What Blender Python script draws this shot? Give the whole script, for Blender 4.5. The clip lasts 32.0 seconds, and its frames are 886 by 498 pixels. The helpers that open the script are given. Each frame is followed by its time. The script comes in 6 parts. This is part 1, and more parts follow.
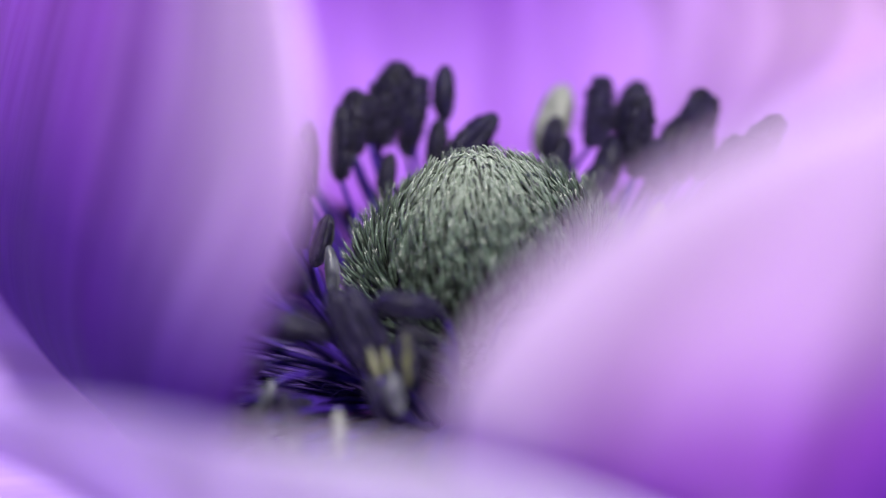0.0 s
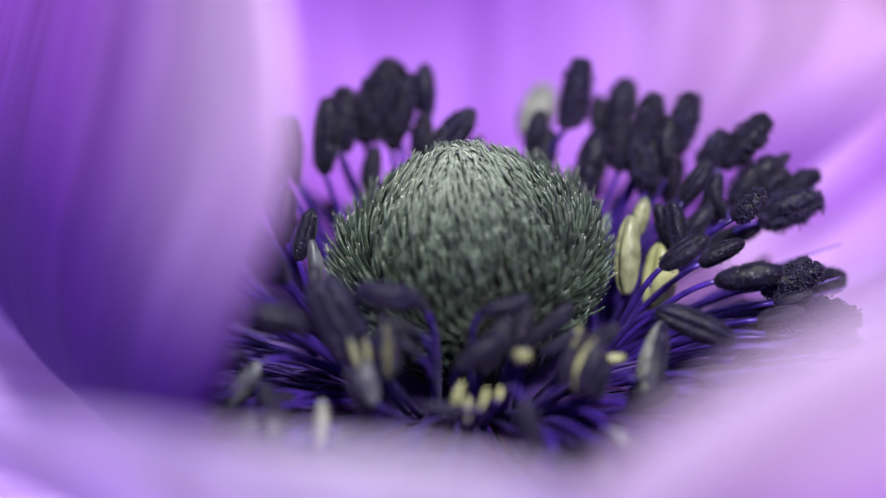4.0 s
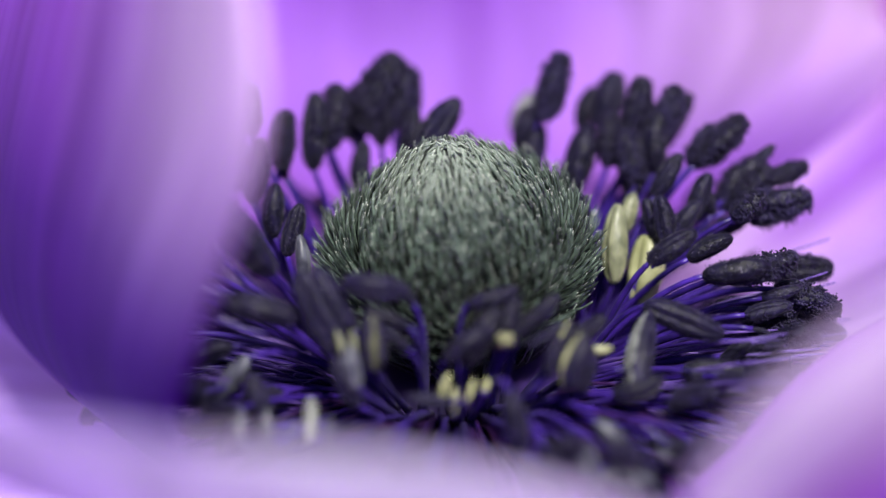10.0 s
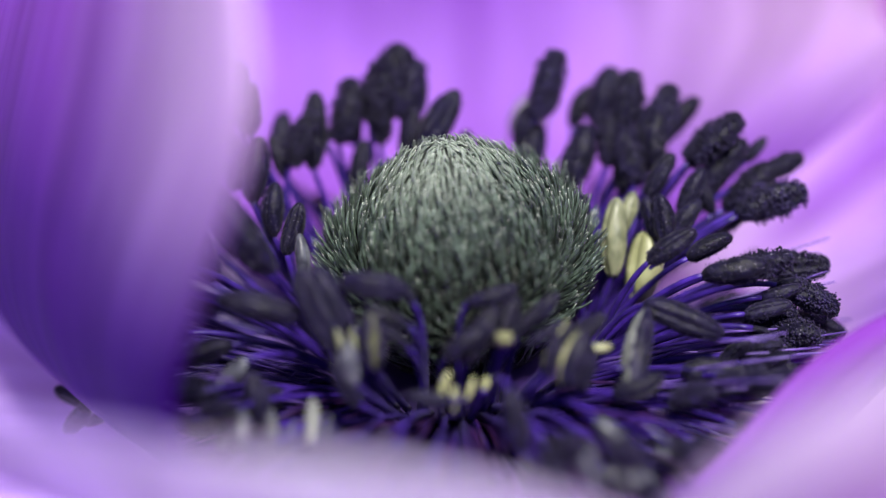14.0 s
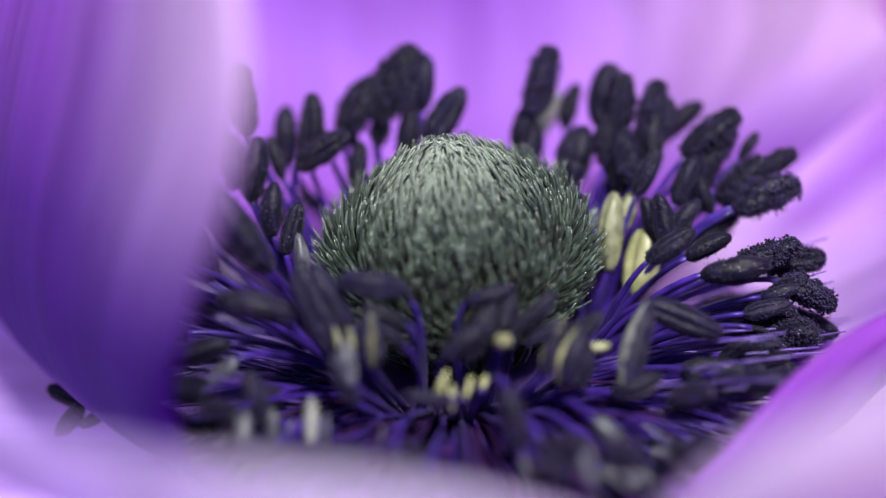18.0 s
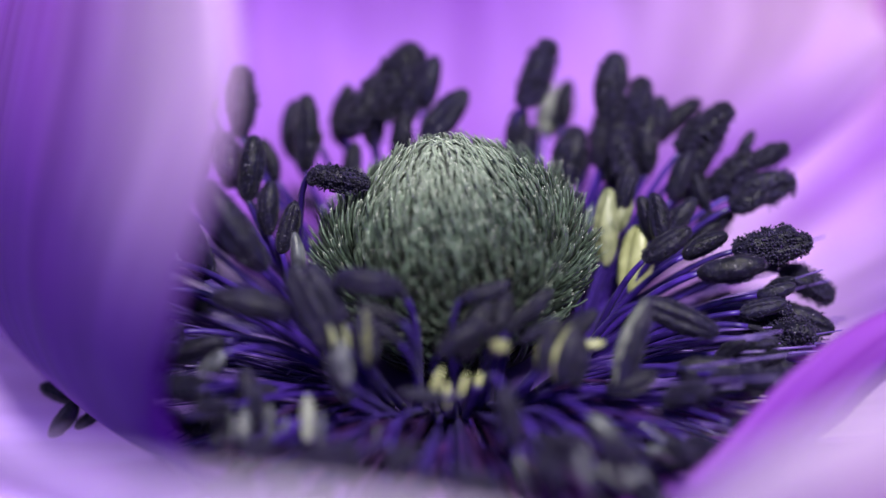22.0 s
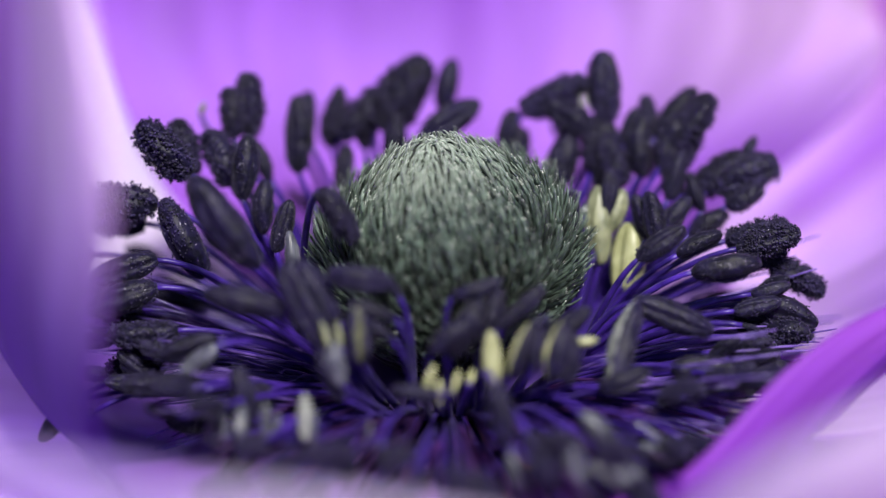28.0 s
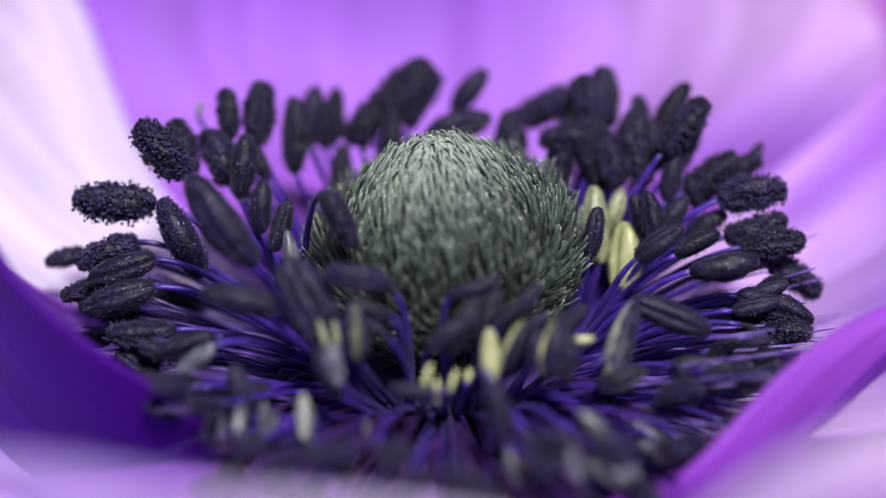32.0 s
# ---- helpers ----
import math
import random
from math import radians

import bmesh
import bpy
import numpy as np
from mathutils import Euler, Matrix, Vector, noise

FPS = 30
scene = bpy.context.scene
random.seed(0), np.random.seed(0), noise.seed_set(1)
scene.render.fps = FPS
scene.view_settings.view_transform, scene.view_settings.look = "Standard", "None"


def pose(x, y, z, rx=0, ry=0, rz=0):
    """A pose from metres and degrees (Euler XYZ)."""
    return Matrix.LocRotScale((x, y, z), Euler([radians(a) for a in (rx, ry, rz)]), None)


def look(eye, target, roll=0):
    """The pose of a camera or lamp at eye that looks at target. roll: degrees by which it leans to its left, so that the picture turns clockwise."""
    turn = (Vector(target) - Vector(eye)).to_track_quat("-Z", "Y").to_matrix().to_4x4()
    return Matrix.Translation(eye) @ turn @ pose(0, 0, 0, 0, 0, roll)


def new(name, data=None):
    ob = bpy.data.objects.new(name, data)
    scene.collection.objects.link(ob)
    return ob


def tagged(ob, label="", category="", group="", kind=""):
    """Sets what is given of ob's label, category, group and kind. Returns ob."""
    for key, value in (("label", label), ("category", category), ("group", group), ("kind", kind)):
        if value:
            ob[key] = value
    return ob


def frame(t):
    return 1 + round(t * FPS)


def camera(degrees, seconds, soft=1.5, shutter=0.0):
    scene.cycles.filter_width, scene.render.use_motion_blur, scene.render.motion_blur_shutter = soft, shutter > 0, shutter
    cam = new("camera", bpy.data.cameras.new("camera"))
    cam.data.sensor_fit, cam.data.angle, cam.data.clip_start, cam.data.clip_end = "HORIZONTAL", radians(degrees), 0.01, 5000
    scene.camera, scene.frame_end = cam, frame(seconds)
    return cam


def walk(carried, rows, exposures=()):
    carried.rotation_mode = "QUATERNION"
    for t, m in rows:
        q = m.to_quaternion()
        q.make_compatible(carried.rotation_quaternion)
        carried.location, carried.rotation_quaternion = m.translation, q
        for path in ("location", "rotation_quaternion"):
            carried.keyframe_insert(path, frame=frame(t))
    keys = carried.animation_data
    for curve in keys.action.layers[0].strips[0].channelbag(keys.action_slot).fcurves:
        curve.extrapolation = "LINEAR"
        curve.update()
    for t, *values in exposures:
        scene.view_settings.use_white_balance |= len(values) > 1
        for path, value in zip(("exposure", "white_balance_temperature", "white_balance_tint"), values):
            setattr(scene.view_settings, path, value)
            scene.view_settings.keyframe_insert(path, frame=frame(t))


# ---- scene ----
# A cut anemone flower opening before a still macro camera; lengths below are in millimetres times MM.
MM = 0.001
SECONDS = 32.0

# ---- camera ----
TILT = radians(27)
UP = Vector((0, math.sin(TILT), math.cos(TILT)))
AHEAD = Vector((0, math.cos(TILT), -math.sin(TILT)))
AIM = UP * 4.57 * MM + Vector((-0.14 * MM, 0, 0))
EYE = AIM - AHEAD * 102 * MM
cam = camera(20, SECONDS, soft=1.2)
cam.data.dof.use_dof = True
cam.data.dof.focus_distance = 0.0981
cam.data.dof.aperture_fstop = 13
walk(cam, [(0, look(EYE, AIM)), (SECONDS, look(EYE, AIM))], exposures=[(0, 0.47), (SECONDS, 0.47)])

# ---- light ----
SUN_HEIGHT, SUN_SIDE = radians(62), radians(160)
world = bpy.data.worlds.new("daylight")
scene.world = world
world.use_nodes = True
sky = world.node_tree.nodes.new("ShaderNodeTexSky")
sky.sky_type, sky.sun_disc = "NISHITA", False
sky.sun_elevation, sky.sun_rotation = SUN_HEIGHT, SUN_SIDE
world.node_tree.links.new(sky.outputs[0], world.node_tree.nodes["Background"].inputs[0])
world.node_tree.nodes["Background"].inputs[1].default_value = 0.075
sun = new("window_sun", bpy.data.lights.new("window_sun", "SUN"))
sun.data.energy, sun.data.angle, sun.data.color = 4.5, radians(12), (1.0, 0.96, 0.9)
SUN_WAY = Vector((math.sin(SUN_SIDE) * math.cos(SUN_HEIGHT), math.cos(SUN_SIDE) * math.cos(SUN_HEIGHT), math.sin(SUN_HEIGHT)))
sun.matrix_world = look(SUN_WAY, (0, 0, 0))


# ---- materials ----
def material(name, rough=0.5):
    """A material and a short way to add nodes to it."""
    m = bpy.data.materials.new(name)
    m.use_nodes = True
    tree = m.node_tree
    bsdf = tree.nodes["Principled BSDF"]
    bsdf.inputs["Roughness"].default_value = rough

    def node(kind, links=(), **values):
        n = tree.nodes.new(kind)
        for key, value in values.items():
            n.inputs[key.replace("_", " ")].default_value = value
        for key, source in links:
            tree.links.new(source, n.inputs[key])
        return n

    return m, tree, bsdf, node


def ramp(node, source, stops):
    r = node("ShaderNodeValToRGB", [(0, source)])
    while len(r.color_ramp.elements) < len(stops):
        r.color_ramp.elements.new(0.5)
    for e, (place, colour) in zip(r.color_ramp.elements, stops):
        e.position, e.color = place, (*colour, 1)
    return r


def petal_material(name, stops, through_colour, sheen, glow, bands=(), span=(0.3, 0.75), wash=0.55, mottle=(0.75, 1.2), band_colour=(0.74, 0.54, 0.95), slant=0.0, rim_width=0.0):
    """Petal skin: colour along the petal, fine veins across it, velvet sheen, and light that comes through."""
    m, tree, bsdf, node = material(name, 0.55)
    uv = node("ShaderNodeUVMap")
    uv.uv_map = "petal"
    part_uv = node("ShaderNodeSeparateXYZ", [(0, uv.outputs[0])])
    along = ramp(node, part_uv.outputs[1], stops)
    # colour laid across the petal; on some petals it imitates light or shade
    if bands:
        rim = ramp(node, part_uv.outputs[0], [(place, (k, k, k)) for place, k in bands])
        banded = node("ShaderNodeMix", [])
        banded.data_type = "RGBA"
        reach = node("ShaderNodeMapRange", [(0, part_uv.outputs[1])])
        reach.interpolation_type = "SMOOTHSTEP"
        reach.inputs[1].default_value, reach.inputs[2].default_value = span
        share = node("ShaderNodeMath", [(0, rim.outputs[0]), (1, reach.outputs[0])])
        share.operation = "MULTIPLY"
        tree.links.new(share.outputs[0], banded.inputs[0])
        tree.links.new(along.outputs[0], banded.inputs[6])
        banded.inputs[7].default_value = (*band_colour, 1)
        along = banded
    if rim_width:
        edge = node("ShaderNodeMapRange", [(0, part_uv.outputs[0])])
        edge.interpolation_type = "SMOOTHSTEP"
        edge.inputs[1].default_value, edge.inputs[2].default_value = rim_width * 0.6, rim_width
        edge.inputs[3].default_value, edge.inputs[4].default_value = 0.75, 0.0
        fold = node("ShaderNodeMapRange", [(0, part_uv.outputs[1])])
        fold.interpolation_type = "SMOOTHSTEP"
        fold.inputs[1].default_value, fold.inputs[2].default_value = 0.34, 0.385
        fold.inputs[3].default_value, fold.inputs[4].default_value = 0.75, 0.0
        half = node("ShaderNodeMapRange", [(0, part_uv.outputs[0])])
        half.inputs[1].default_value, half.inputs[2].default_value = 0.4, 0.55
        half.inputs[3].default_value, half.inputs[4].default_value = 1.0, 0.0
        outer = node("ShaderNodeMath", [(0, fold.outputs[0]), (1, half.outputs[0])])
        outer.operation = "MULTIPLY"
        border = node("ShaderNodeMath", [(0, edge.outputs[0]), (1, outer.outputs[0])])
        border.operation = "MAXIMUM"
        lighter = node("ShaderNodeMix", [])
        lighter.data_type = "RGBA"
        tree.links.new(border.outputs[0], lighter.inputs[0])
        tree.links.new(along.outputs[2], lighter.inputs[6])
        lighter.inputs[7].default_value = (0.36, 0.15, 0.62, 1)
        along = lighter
    fan = node("ShaderNodeMapping", [("Vector", uv.outputs[0])])
    fan.inputs["Rotation"].default_value = (0, 0, slant)
    stretch = node("ShaderNodeMapping", [("Vector", fan.outputs[0])], Scale=(26, 1.6, 1))
    veins = node("ShaderNodeTexNoise", [("Vector", stretch.outputs[0])], Scale=1.0, Detail=5.0, Roughness=0.6)
    patch = node("ShaderNodeMapping", [("Vector", fan.outputs[0])], Scale=(9, 2.0, 1))
    blotch = node("ShaderNodeTexNoise", [("Vector", patch.outputs[0])], Scale=1.0, Detail=3.0, Distortion=0.6)
    tone = along.outputs[2] if bands else along.outputs[0]
    shade = node("ShaderNodeMix", [])
    shade.data_type = "RGBA"
    tree.links.new(tone, shade.inputs[6])
    deep = node("ShaderNodeHueSaturation", [("Color", tone)], Saturation=1.25, Value=0.55)
    tree.links.new(deep.outputs[0], shade.inputs[7])
    spread = node("ShaderNodeMapRange", [(0, veins.outputs[0])])
    spread.inputs[1].default_value, spread.inputs[2].default_value = 0.42, 0.72
    spread.inputs[3].default_value, spread.inputs[4].default_value = 0.0, 0.55
    tree.links.new(spread.outputs[0], shade.inputs[0])
    lively = node("ShaderNodeHueSaturation", [("Color", shade.outputs[2])])
    uneven = node("ShaderNodeMapRange", [(0, blotch.outputs[0])])
    uneven.inputs[1].default_value, uneven.inputs[2].default_value = 0.3, 0.7
    uneven.inputs[3].default_value, uneven.inputs[4].default_value = mottle
    tree.links.new(uneven.outputs[0], lively.inputs["Value"])
    tree.links.new(lively.outputs[0], bsdf.inputs["Base Color"])
    bsdf.inputs["Sheen Weight"].default_value = sheen
    bsdf.inputs["Sheen Roughness"].default_value = 0.4
    bsdf.inputs["Sheen Tint"].default_value = (0.8, 0.72, 1.0, 1)
    bsdf.inputs["Specular IOR Level"].default_value = 0.25
    bump = node("ShaderNodeBump", [("Height", veins.outputs[0])], Strength=0.35, Distance=0.0002)
    tree.links.new(bump.outputs[0], bsdf.inputs["Normal"])
    lit = node("ShaderNodeBsdfTranslucent", [("Normal", bump.outputs[0])])
    tint = node("ShaderNodeMix", [])
    tint.data_type = "RGBA"
    tint.inputs[0].default_value = wash
    tree.links.new(lively.outputs[0], tint.inputs[6])
    tint.inputs[7].default_value = (*through_colour, 1)
    tree.links.new(tint.outputs[2], lit.inputs[0])
    both = node("ShaderNodeMixShader", [(1, bsdf.outputs[0]), (2, lit.outputs[0])])
    both.inputs[0].default_value = glow
    tree.links.new(both.outputs[0], tree.nodes["Material Output"].inputs[0])
    return m


def plain_material(name, dark, light, scale, rough, bump_depth=0.0, sheen=0.0, spec=0.5, detail=4.0, crown=None, specks=None):
    """A grained material: two tones by noise at one scale, worn by a second, with fine relief."""
    m, tree, bsdf, node = material(name, rough)
    place = node("ShaderNodeTexCoord")
    big = node("ShaderNodeTexNoise", [("Vector", place.outputs["Object"])], Scale=scale * 0.25, Detail=2.0)
    fine = node("ShaderNodeTexNoise", [("Vector", place.outputs["Object"])], Scale=scale, Detail=detail)
    add = node("ShaderNodeMath", [(0, big.outputs[0]), (1, fine.outputs[0])])
    half = node("ShaderNodeMath", [(0, add.outputs[0])])
    half.operation = "MULTIPLY"
    half.inputs[1].default_value = 0.5
    col = ramp(node, half.outputs[0], [(0.38, dark), (0.62, light)])
    each = node("ShaderNodeNewGeometry" if crown else "ShaderNodeObjectInfo")
    var = node("ShaderNodeMapRange", [(0, each.outputs["Random Per Island" if crown else "Random"])])
    var.inputs[3].default_value, var.inputs[4].default_value = (0.4, 1.9) if crown else (0.75, 1.25)
    hue = node("ShaderNodeHueSaturation", [("Color", col.outputs[0]), ("Value", var.outputs[0])])
    tree.links.new(hue.outputs[0], bsdf.inputs["Base Color"])
    # Paler crown: light from above on the dome, put into the base colour.
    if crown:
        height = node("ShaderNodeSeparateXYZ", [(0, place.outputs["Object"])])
        top_light = node("ShaderNodeMapRange", [(0, height.outputs[2])])
        top_light.interpolation_type = "SMOOTHSTEP"
        top_light.inputs[1].default_value, top_light.inputs[2].default_value, top_light.inputs[4].default_value = crown[0], crown[1], 0.8
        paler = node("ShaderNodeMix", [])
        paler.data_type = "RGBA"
        tree.links.new(top_light.outputs[0], paler.inputs[0])
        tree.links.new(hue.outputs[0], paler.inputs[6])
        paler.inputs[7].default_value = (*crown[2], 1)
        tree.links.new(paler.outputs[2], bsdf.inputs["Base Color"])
    # fine pale specks: pollen, and sparkle put into the colour
    if specks:
        sparkle_dust = node("ShaderNodeTexNoise", [("Vector", place.outputs["Object"])], Scale=13000.0, Detail=1.0)
        few = node("ShaderNodeMapRange", [(0, sparkle_dust.outputs[0])])
        few.inputs[1].default_value, few.inputs[2].default_value = 0.69, 0.76
        flecked = node("ShaderNodeMix", [])
        flecked.data_type = "RGBA"
        tree.links.new(few.outputs[0], flecked.inputs[0])
        tree.links.new(hue.outputs[0], flecked.inputs[6])
        flecked.inputs[7].default_value = (*specks, 1)
        tree.links.new(flecked.outputs[2], bsdf.inputs["Base Color"])
    bsdf.inputs["Sheen Weight"].default_value = sheen
    bsdf.inputs["Specular IOR Level"].default_value = spec
    if bump_depth:
        bump = node("ShaderNodeBump", [("Height", fine.outputs[0])], Strength=0.6, Distance=bump_depth)
        tree.links.new(bump.outputs[0], bsdf.inputs["Normal"])
    return m


# The dark foot of the inner skins is shade under the stamens, painted in.
PETAL_IN = petal_material("petal_inner_skin", [(0.08, (0.04, 0.015, 0.14)), (0.18, (0.3, 0.1, 0.55)), (0.34, (0.4, 0.17, 0.7)), (0.5, (0.3, 0.1, 0.6)), (0.85, (0.28, 0.09, 0.6))], (0.72, 0.42, 0.85), 0.05, 0.5, bands=[(0, 1.0), (0.2, 0.75), (0.36, 0.15), (0.46, 0.0)], span=(0.2, 0.45), mottle=(0.65, 1.25), band_colour=(0.96, 0.66, 0.95))
# Rose tint here, and the pink side above, stand in for light through petals.
PETAL_ROSE = petal_material("petal_rose_inner_skin", [(0.08, (0.05, 0.02, 0.12)), (0.17, (0.85, 0.75, 0.92)), (0.4, (0.84, 0.62, 0.95)), (0.58, (0.82, 0.42, 0.9)), (0.9, (0.8, 0.36, 0.88))], (1.0, 0.66, 0.97), 0.05, 0.65, bands=[(0, 0.3), (0.4, 0.6), (0.5, 0.15), (0.58, 0.2), (0.645, 0.85), (0.7, 0.25), (0.8, 0.0)], span=(0.2, 0.37), mottle=(0.6, 1.3), band_colour=(0.28, 0.09, 0.6))
# Deep foot and pale tip put a shaded base and lit top into colour.
PETAL_OUT = petal_material("petal_outer_skin", [(0.1, (0.26, 0.07, 0.52)), (0.4, (0.42, 0.12, 0.76)), (0.6, (0.56, 0.24, 0.86)), (0.8, (0.74, 0.5, 0.94)), (1.0, (0.82, 0.66, 0.97))], (0.9, 0.65, 1.0), 0.1, 0.5)
# Dark body and pale side: shade and light through it, put into the colour.
PETAL_SHADED = petal_material("petal_shaded_outer_skin", [(0.1, (0.07, 0.002, 0.24)), (0.38, (0.085, 0.003, 0.3)), (0.56, (0.13, 0.01, 0.39)), (0.78, (0.44, 0.12, 0.76))], (0.46, 0.07, 0.84), 0.02, 0.46, bands=[(0.45, 0.0), (0.6, 0.18), (0.73, 0.56), (0.86, 0.95), (1.0, 1.0)], span=(0.43, 0.77), wash=0.3, mottle=(0.82, 1.2), band_colour=(0.88, 0.62, 0.97), slant=0.3, rim_width=0.1)
# Near white beyond the real pale base, standing in for strong light on it.
PETAL_PALE = petal_material("petal_pale_inner_skin", [(0.08, (0.1, 0.05, 0.2)), (0.16, (0.9, 0.84, 0.94)), (0.6, (0.88, 0.78, 0.94)), (1.0, (0.74, 0.5, 0.92))], (1.0, 0.88, 1.0), 0.08, 0.5, bands=[(0, 0.0), (0.5, 0.0), (0.64, 0.4), (0.78, 0.75), (1.0, 0.95)], span=(0.08, 0.2), band_colour=(0.3, 0.15, 0.6))
PETAL_LILAC = petal_material("petal_lilac_inner_skin", [(0.08, (0.08, 0.04, 0.2)), (0.2, (0.52, 0.36, 0.8)), (1.0, (0.58, 0.42, 0.84))], (0.72, 0.56, 0.9), 0.05, 0.45, mottle=(0.7, 1.3))
PETAL_VIVID = petal_material("petal_vivid_outer_skin", [(0.1, (0.2, 0.03, 0.46)), (0.5, (0.3, 0.06, 0.6)), (1.0, (0.42, 0.115, 0.7))], (0.72, 0.26, 0.84), 0.05, 0.5)
# The darker band on one side is shade laid into the colour.
PETAL_MILK = petal_material("petal_milky_outer_skin", [(0.2, (0.46, 0.25, 0.8)), (0.45, (0.7, 0.52, 0.93)), (0.75, (0.82, 0.7, 0.97)), (1.0, (0.88, 0.8, 0.98))], (0.85, 0.72, 1.0), 0.05, 0.5, bands=[(0, 0.8), (0.35, 0.55), (0.7, 0.0)], span=(0.1, 0.3), band_colour=(0.48, 0.31, 0.79))
PETAL_VIOLET = petal_material("petal_violet_inner_skin", [(0.08, (0.03, 0.01, 0.08)), (0.25, (0.2, 0.05, 0.45)), (0.5, (0.44, 0.11, 0.8)), (1.0, (0.54, 0.2, 0.86))], (0.95, 0.65, 1.0), 0.08, 0.6)
# Dark inner skin: the shadow on the fallen petal, painted as its colour.
PETAL_SHADED_IN = petal_material("petal_shaded_inner_skin", [(0.1, (0.02, 0.004, 0.1)), (0.4, (0.05, 0.008, 0.22)), (0.7, (0.22, 0.06, 0.5)), (1.0, (0.36, 0.12, 0.66))], (0.7, 0.3, 1.0), 0.05, 0.55, bands=[(0, 0.0), (0.45, 0.0), (0.75, 0.5), (0.94, 1.0)], span=(0.4, 0.64), band_colour=(0.9, 0.66, 0.96))
# Purple below, pale above: light and shade on this petal, set in its colour.
PETAL_NEAR = petal_material("petal_near_outer_skin", [(0.2, (0.2, 0.03, 0.5)), (0.56, (0.33, 0.05, 0.63)), (0.67, (0.44, 0.09, 0.75)), (0.81, (0.79, 0.47, 0.94)), (1.0, (0.87, 0.61, 0.97))], (0.93, 0.63, 1.0), 0.05, 0.4, bands=[(0, 1.0), (0.05, 0.7), (0.12, 0.1), (0.18, 0.0)], span=(0.3, 0.5), wash=0.45, band_colour=(0.83, 0.63, 0.95))
FILAMENT = plain_material("violet_filament", (0.012, 0.003, 0.09), (0.05, 0.016, 0.26), 1500, 0.4, 0.00004, 0.04, 0.42)
# Lighter copy of the violet filament; the light on it is in the colour.
LIT_FILAMENT = plain_material("lit_filament", (0.035, 0.014, 0.16), (0.17, 0.09, 0.42), 1500, 0.4, 0.00004, 0.1, 0.5)
MAROON = plain_material("maroon_filament", (0.016, 0.004, 0.05), (0.06, 0.014, 0.11), 1500, 0.5, 0.00003)
# Slate grey stands in for the sheen on dark anthers.
SLATE_SHEEN = plain_material("slate_sheen_anther", (0.016, 0.016, 0.03), (0.125, 0.132, 0.16), 1400, 0.38, 0.00004, 0.1)
TAN = plain_material("tan_filament", (0.09, 0.03, 0.02), (0.25, 0.12, 0.06), 1500, 0.5, 0.00003)
ANTHER = plain_material("indigo_anther", (0.0012, 0.0009, 0.007), (0.009, 0.006, 0.034), 6000, 0.5, 0.00008, 0.06, 0.2, specks=(0.3, 0.28, 0.36))
POLLEN = plain_material("dark_pollen", (0.003, 0.002, 0.012), (0.035, 0.025, 0.09), 9000, 0.6, 0.0, 0.03, 0.3)
PALE = plain_material("pale_green_anther", (0.27, 0.28, 0.125), (0.46, 0.47, 0.26), 2500, 0.4, 0.00003)
GREY = plain_material("grey_green_anther", (0.1, 0.11, 0.065), (0.25, 0.26, 0.16), 2500, 0.4, 0.00003)
# On whole anthers this ash grey is a highlight painted as their colour.
ASH = plain_material("ash_grey_anther", (0.11, 0.115, 0.11), (0.25, 0.26, 0.24), 1800, 0.45, 0.00003)
OLIVE = plain_material("olive_anther_furrow", (0.03, 0.033, 0.012), (0.075, 0.08, 0.03), 2500, 0.5, 0.00003)
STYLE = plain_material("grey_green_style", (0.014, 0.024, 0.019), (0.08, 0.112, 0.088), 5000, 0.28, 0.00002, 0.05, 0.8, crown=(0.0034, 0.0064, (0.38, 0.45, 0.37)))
# Stigma beads, whitened so that they stand in for glints on the dome.
STIGMA_GLINT = plain_material("pale_stigma_glint", (0.7, 0.75, 0.68), (0.88, 0.9, 0.84), 5000, 0.2)
CORE = plain_material("dark_receptacle", (0.01, 0.014, 0.012), (0.03, 0.035, 0.03), 900, 0.8)
BED = plain_material("violet_receptacle", (0.01, 0.002, 0.045), (0.03, 0.008, 0.11), 900, 0.7, 0.00004)
STEM = plain_material("green_stem", (0.05, 0.1, 0.03), (0.09, 0.16, 0.05), 300, 0.5, 0.0001)
BOUNCE_TABLE = plain_material("bounce_white_tabletop", (0.72, 0.71, 0.7), (0.82, 0.81, 0.8), 60, 0.6, 0.0002)


# ---- helpers ----
def mesh_of(name, bm, materials, smooth=True):
    me = bpy.data.meshes.new(name)
    bm.to_mesh(me)
    bm.free()
    for m in materials:
        me.materials.append(m)
    if smooth:
        me.polygons.foreach_set("use_smooth", [True] * len(me.polygons))
    return me


def part(name, me, parent, label=""):
    ob = new(name, me)
    ob.parent = parent
    return tagged(ob, label)


def smooth(x):
    x = min(1.0, max(0.0, x))
    return x * x * (3 - 2 * x)


def tube(bm, points, radii, sides=8):
    """A round skin along a line of points, closed at both ends."""
    rings = []
    side = Vector((0.3, 0.5, 0.8))
    for i, p in enumerate(points):
        way = (points[min(i + 1, len(points) - 1)] - points[max(i - 1, 0)]).normalized()
        a = (side - way * side.dot(way)).normalized()
        side = a
        b = way.cross(a)
        rings.append([bm.verts.new(p + (a * math.cos(k) + b * math.sin(k)) * radii[i]) for k in [math.tau * j / sides for j in range(sides)]])
    for r, q in zip(rings, rings[1:]):
        for j in range(sides):
            bm.faces.new((r[j], r[(j + 1) % sides], q[(j + 1) % sides], q[j]))
    bm.faces.new(rings[0][::-1])
    bm.faces.new(rings[-1])


# ---- the setting ----
# Unseen tabletop under the stalk, whitened to bounce light up to the petals.
bm = bmesh.new()
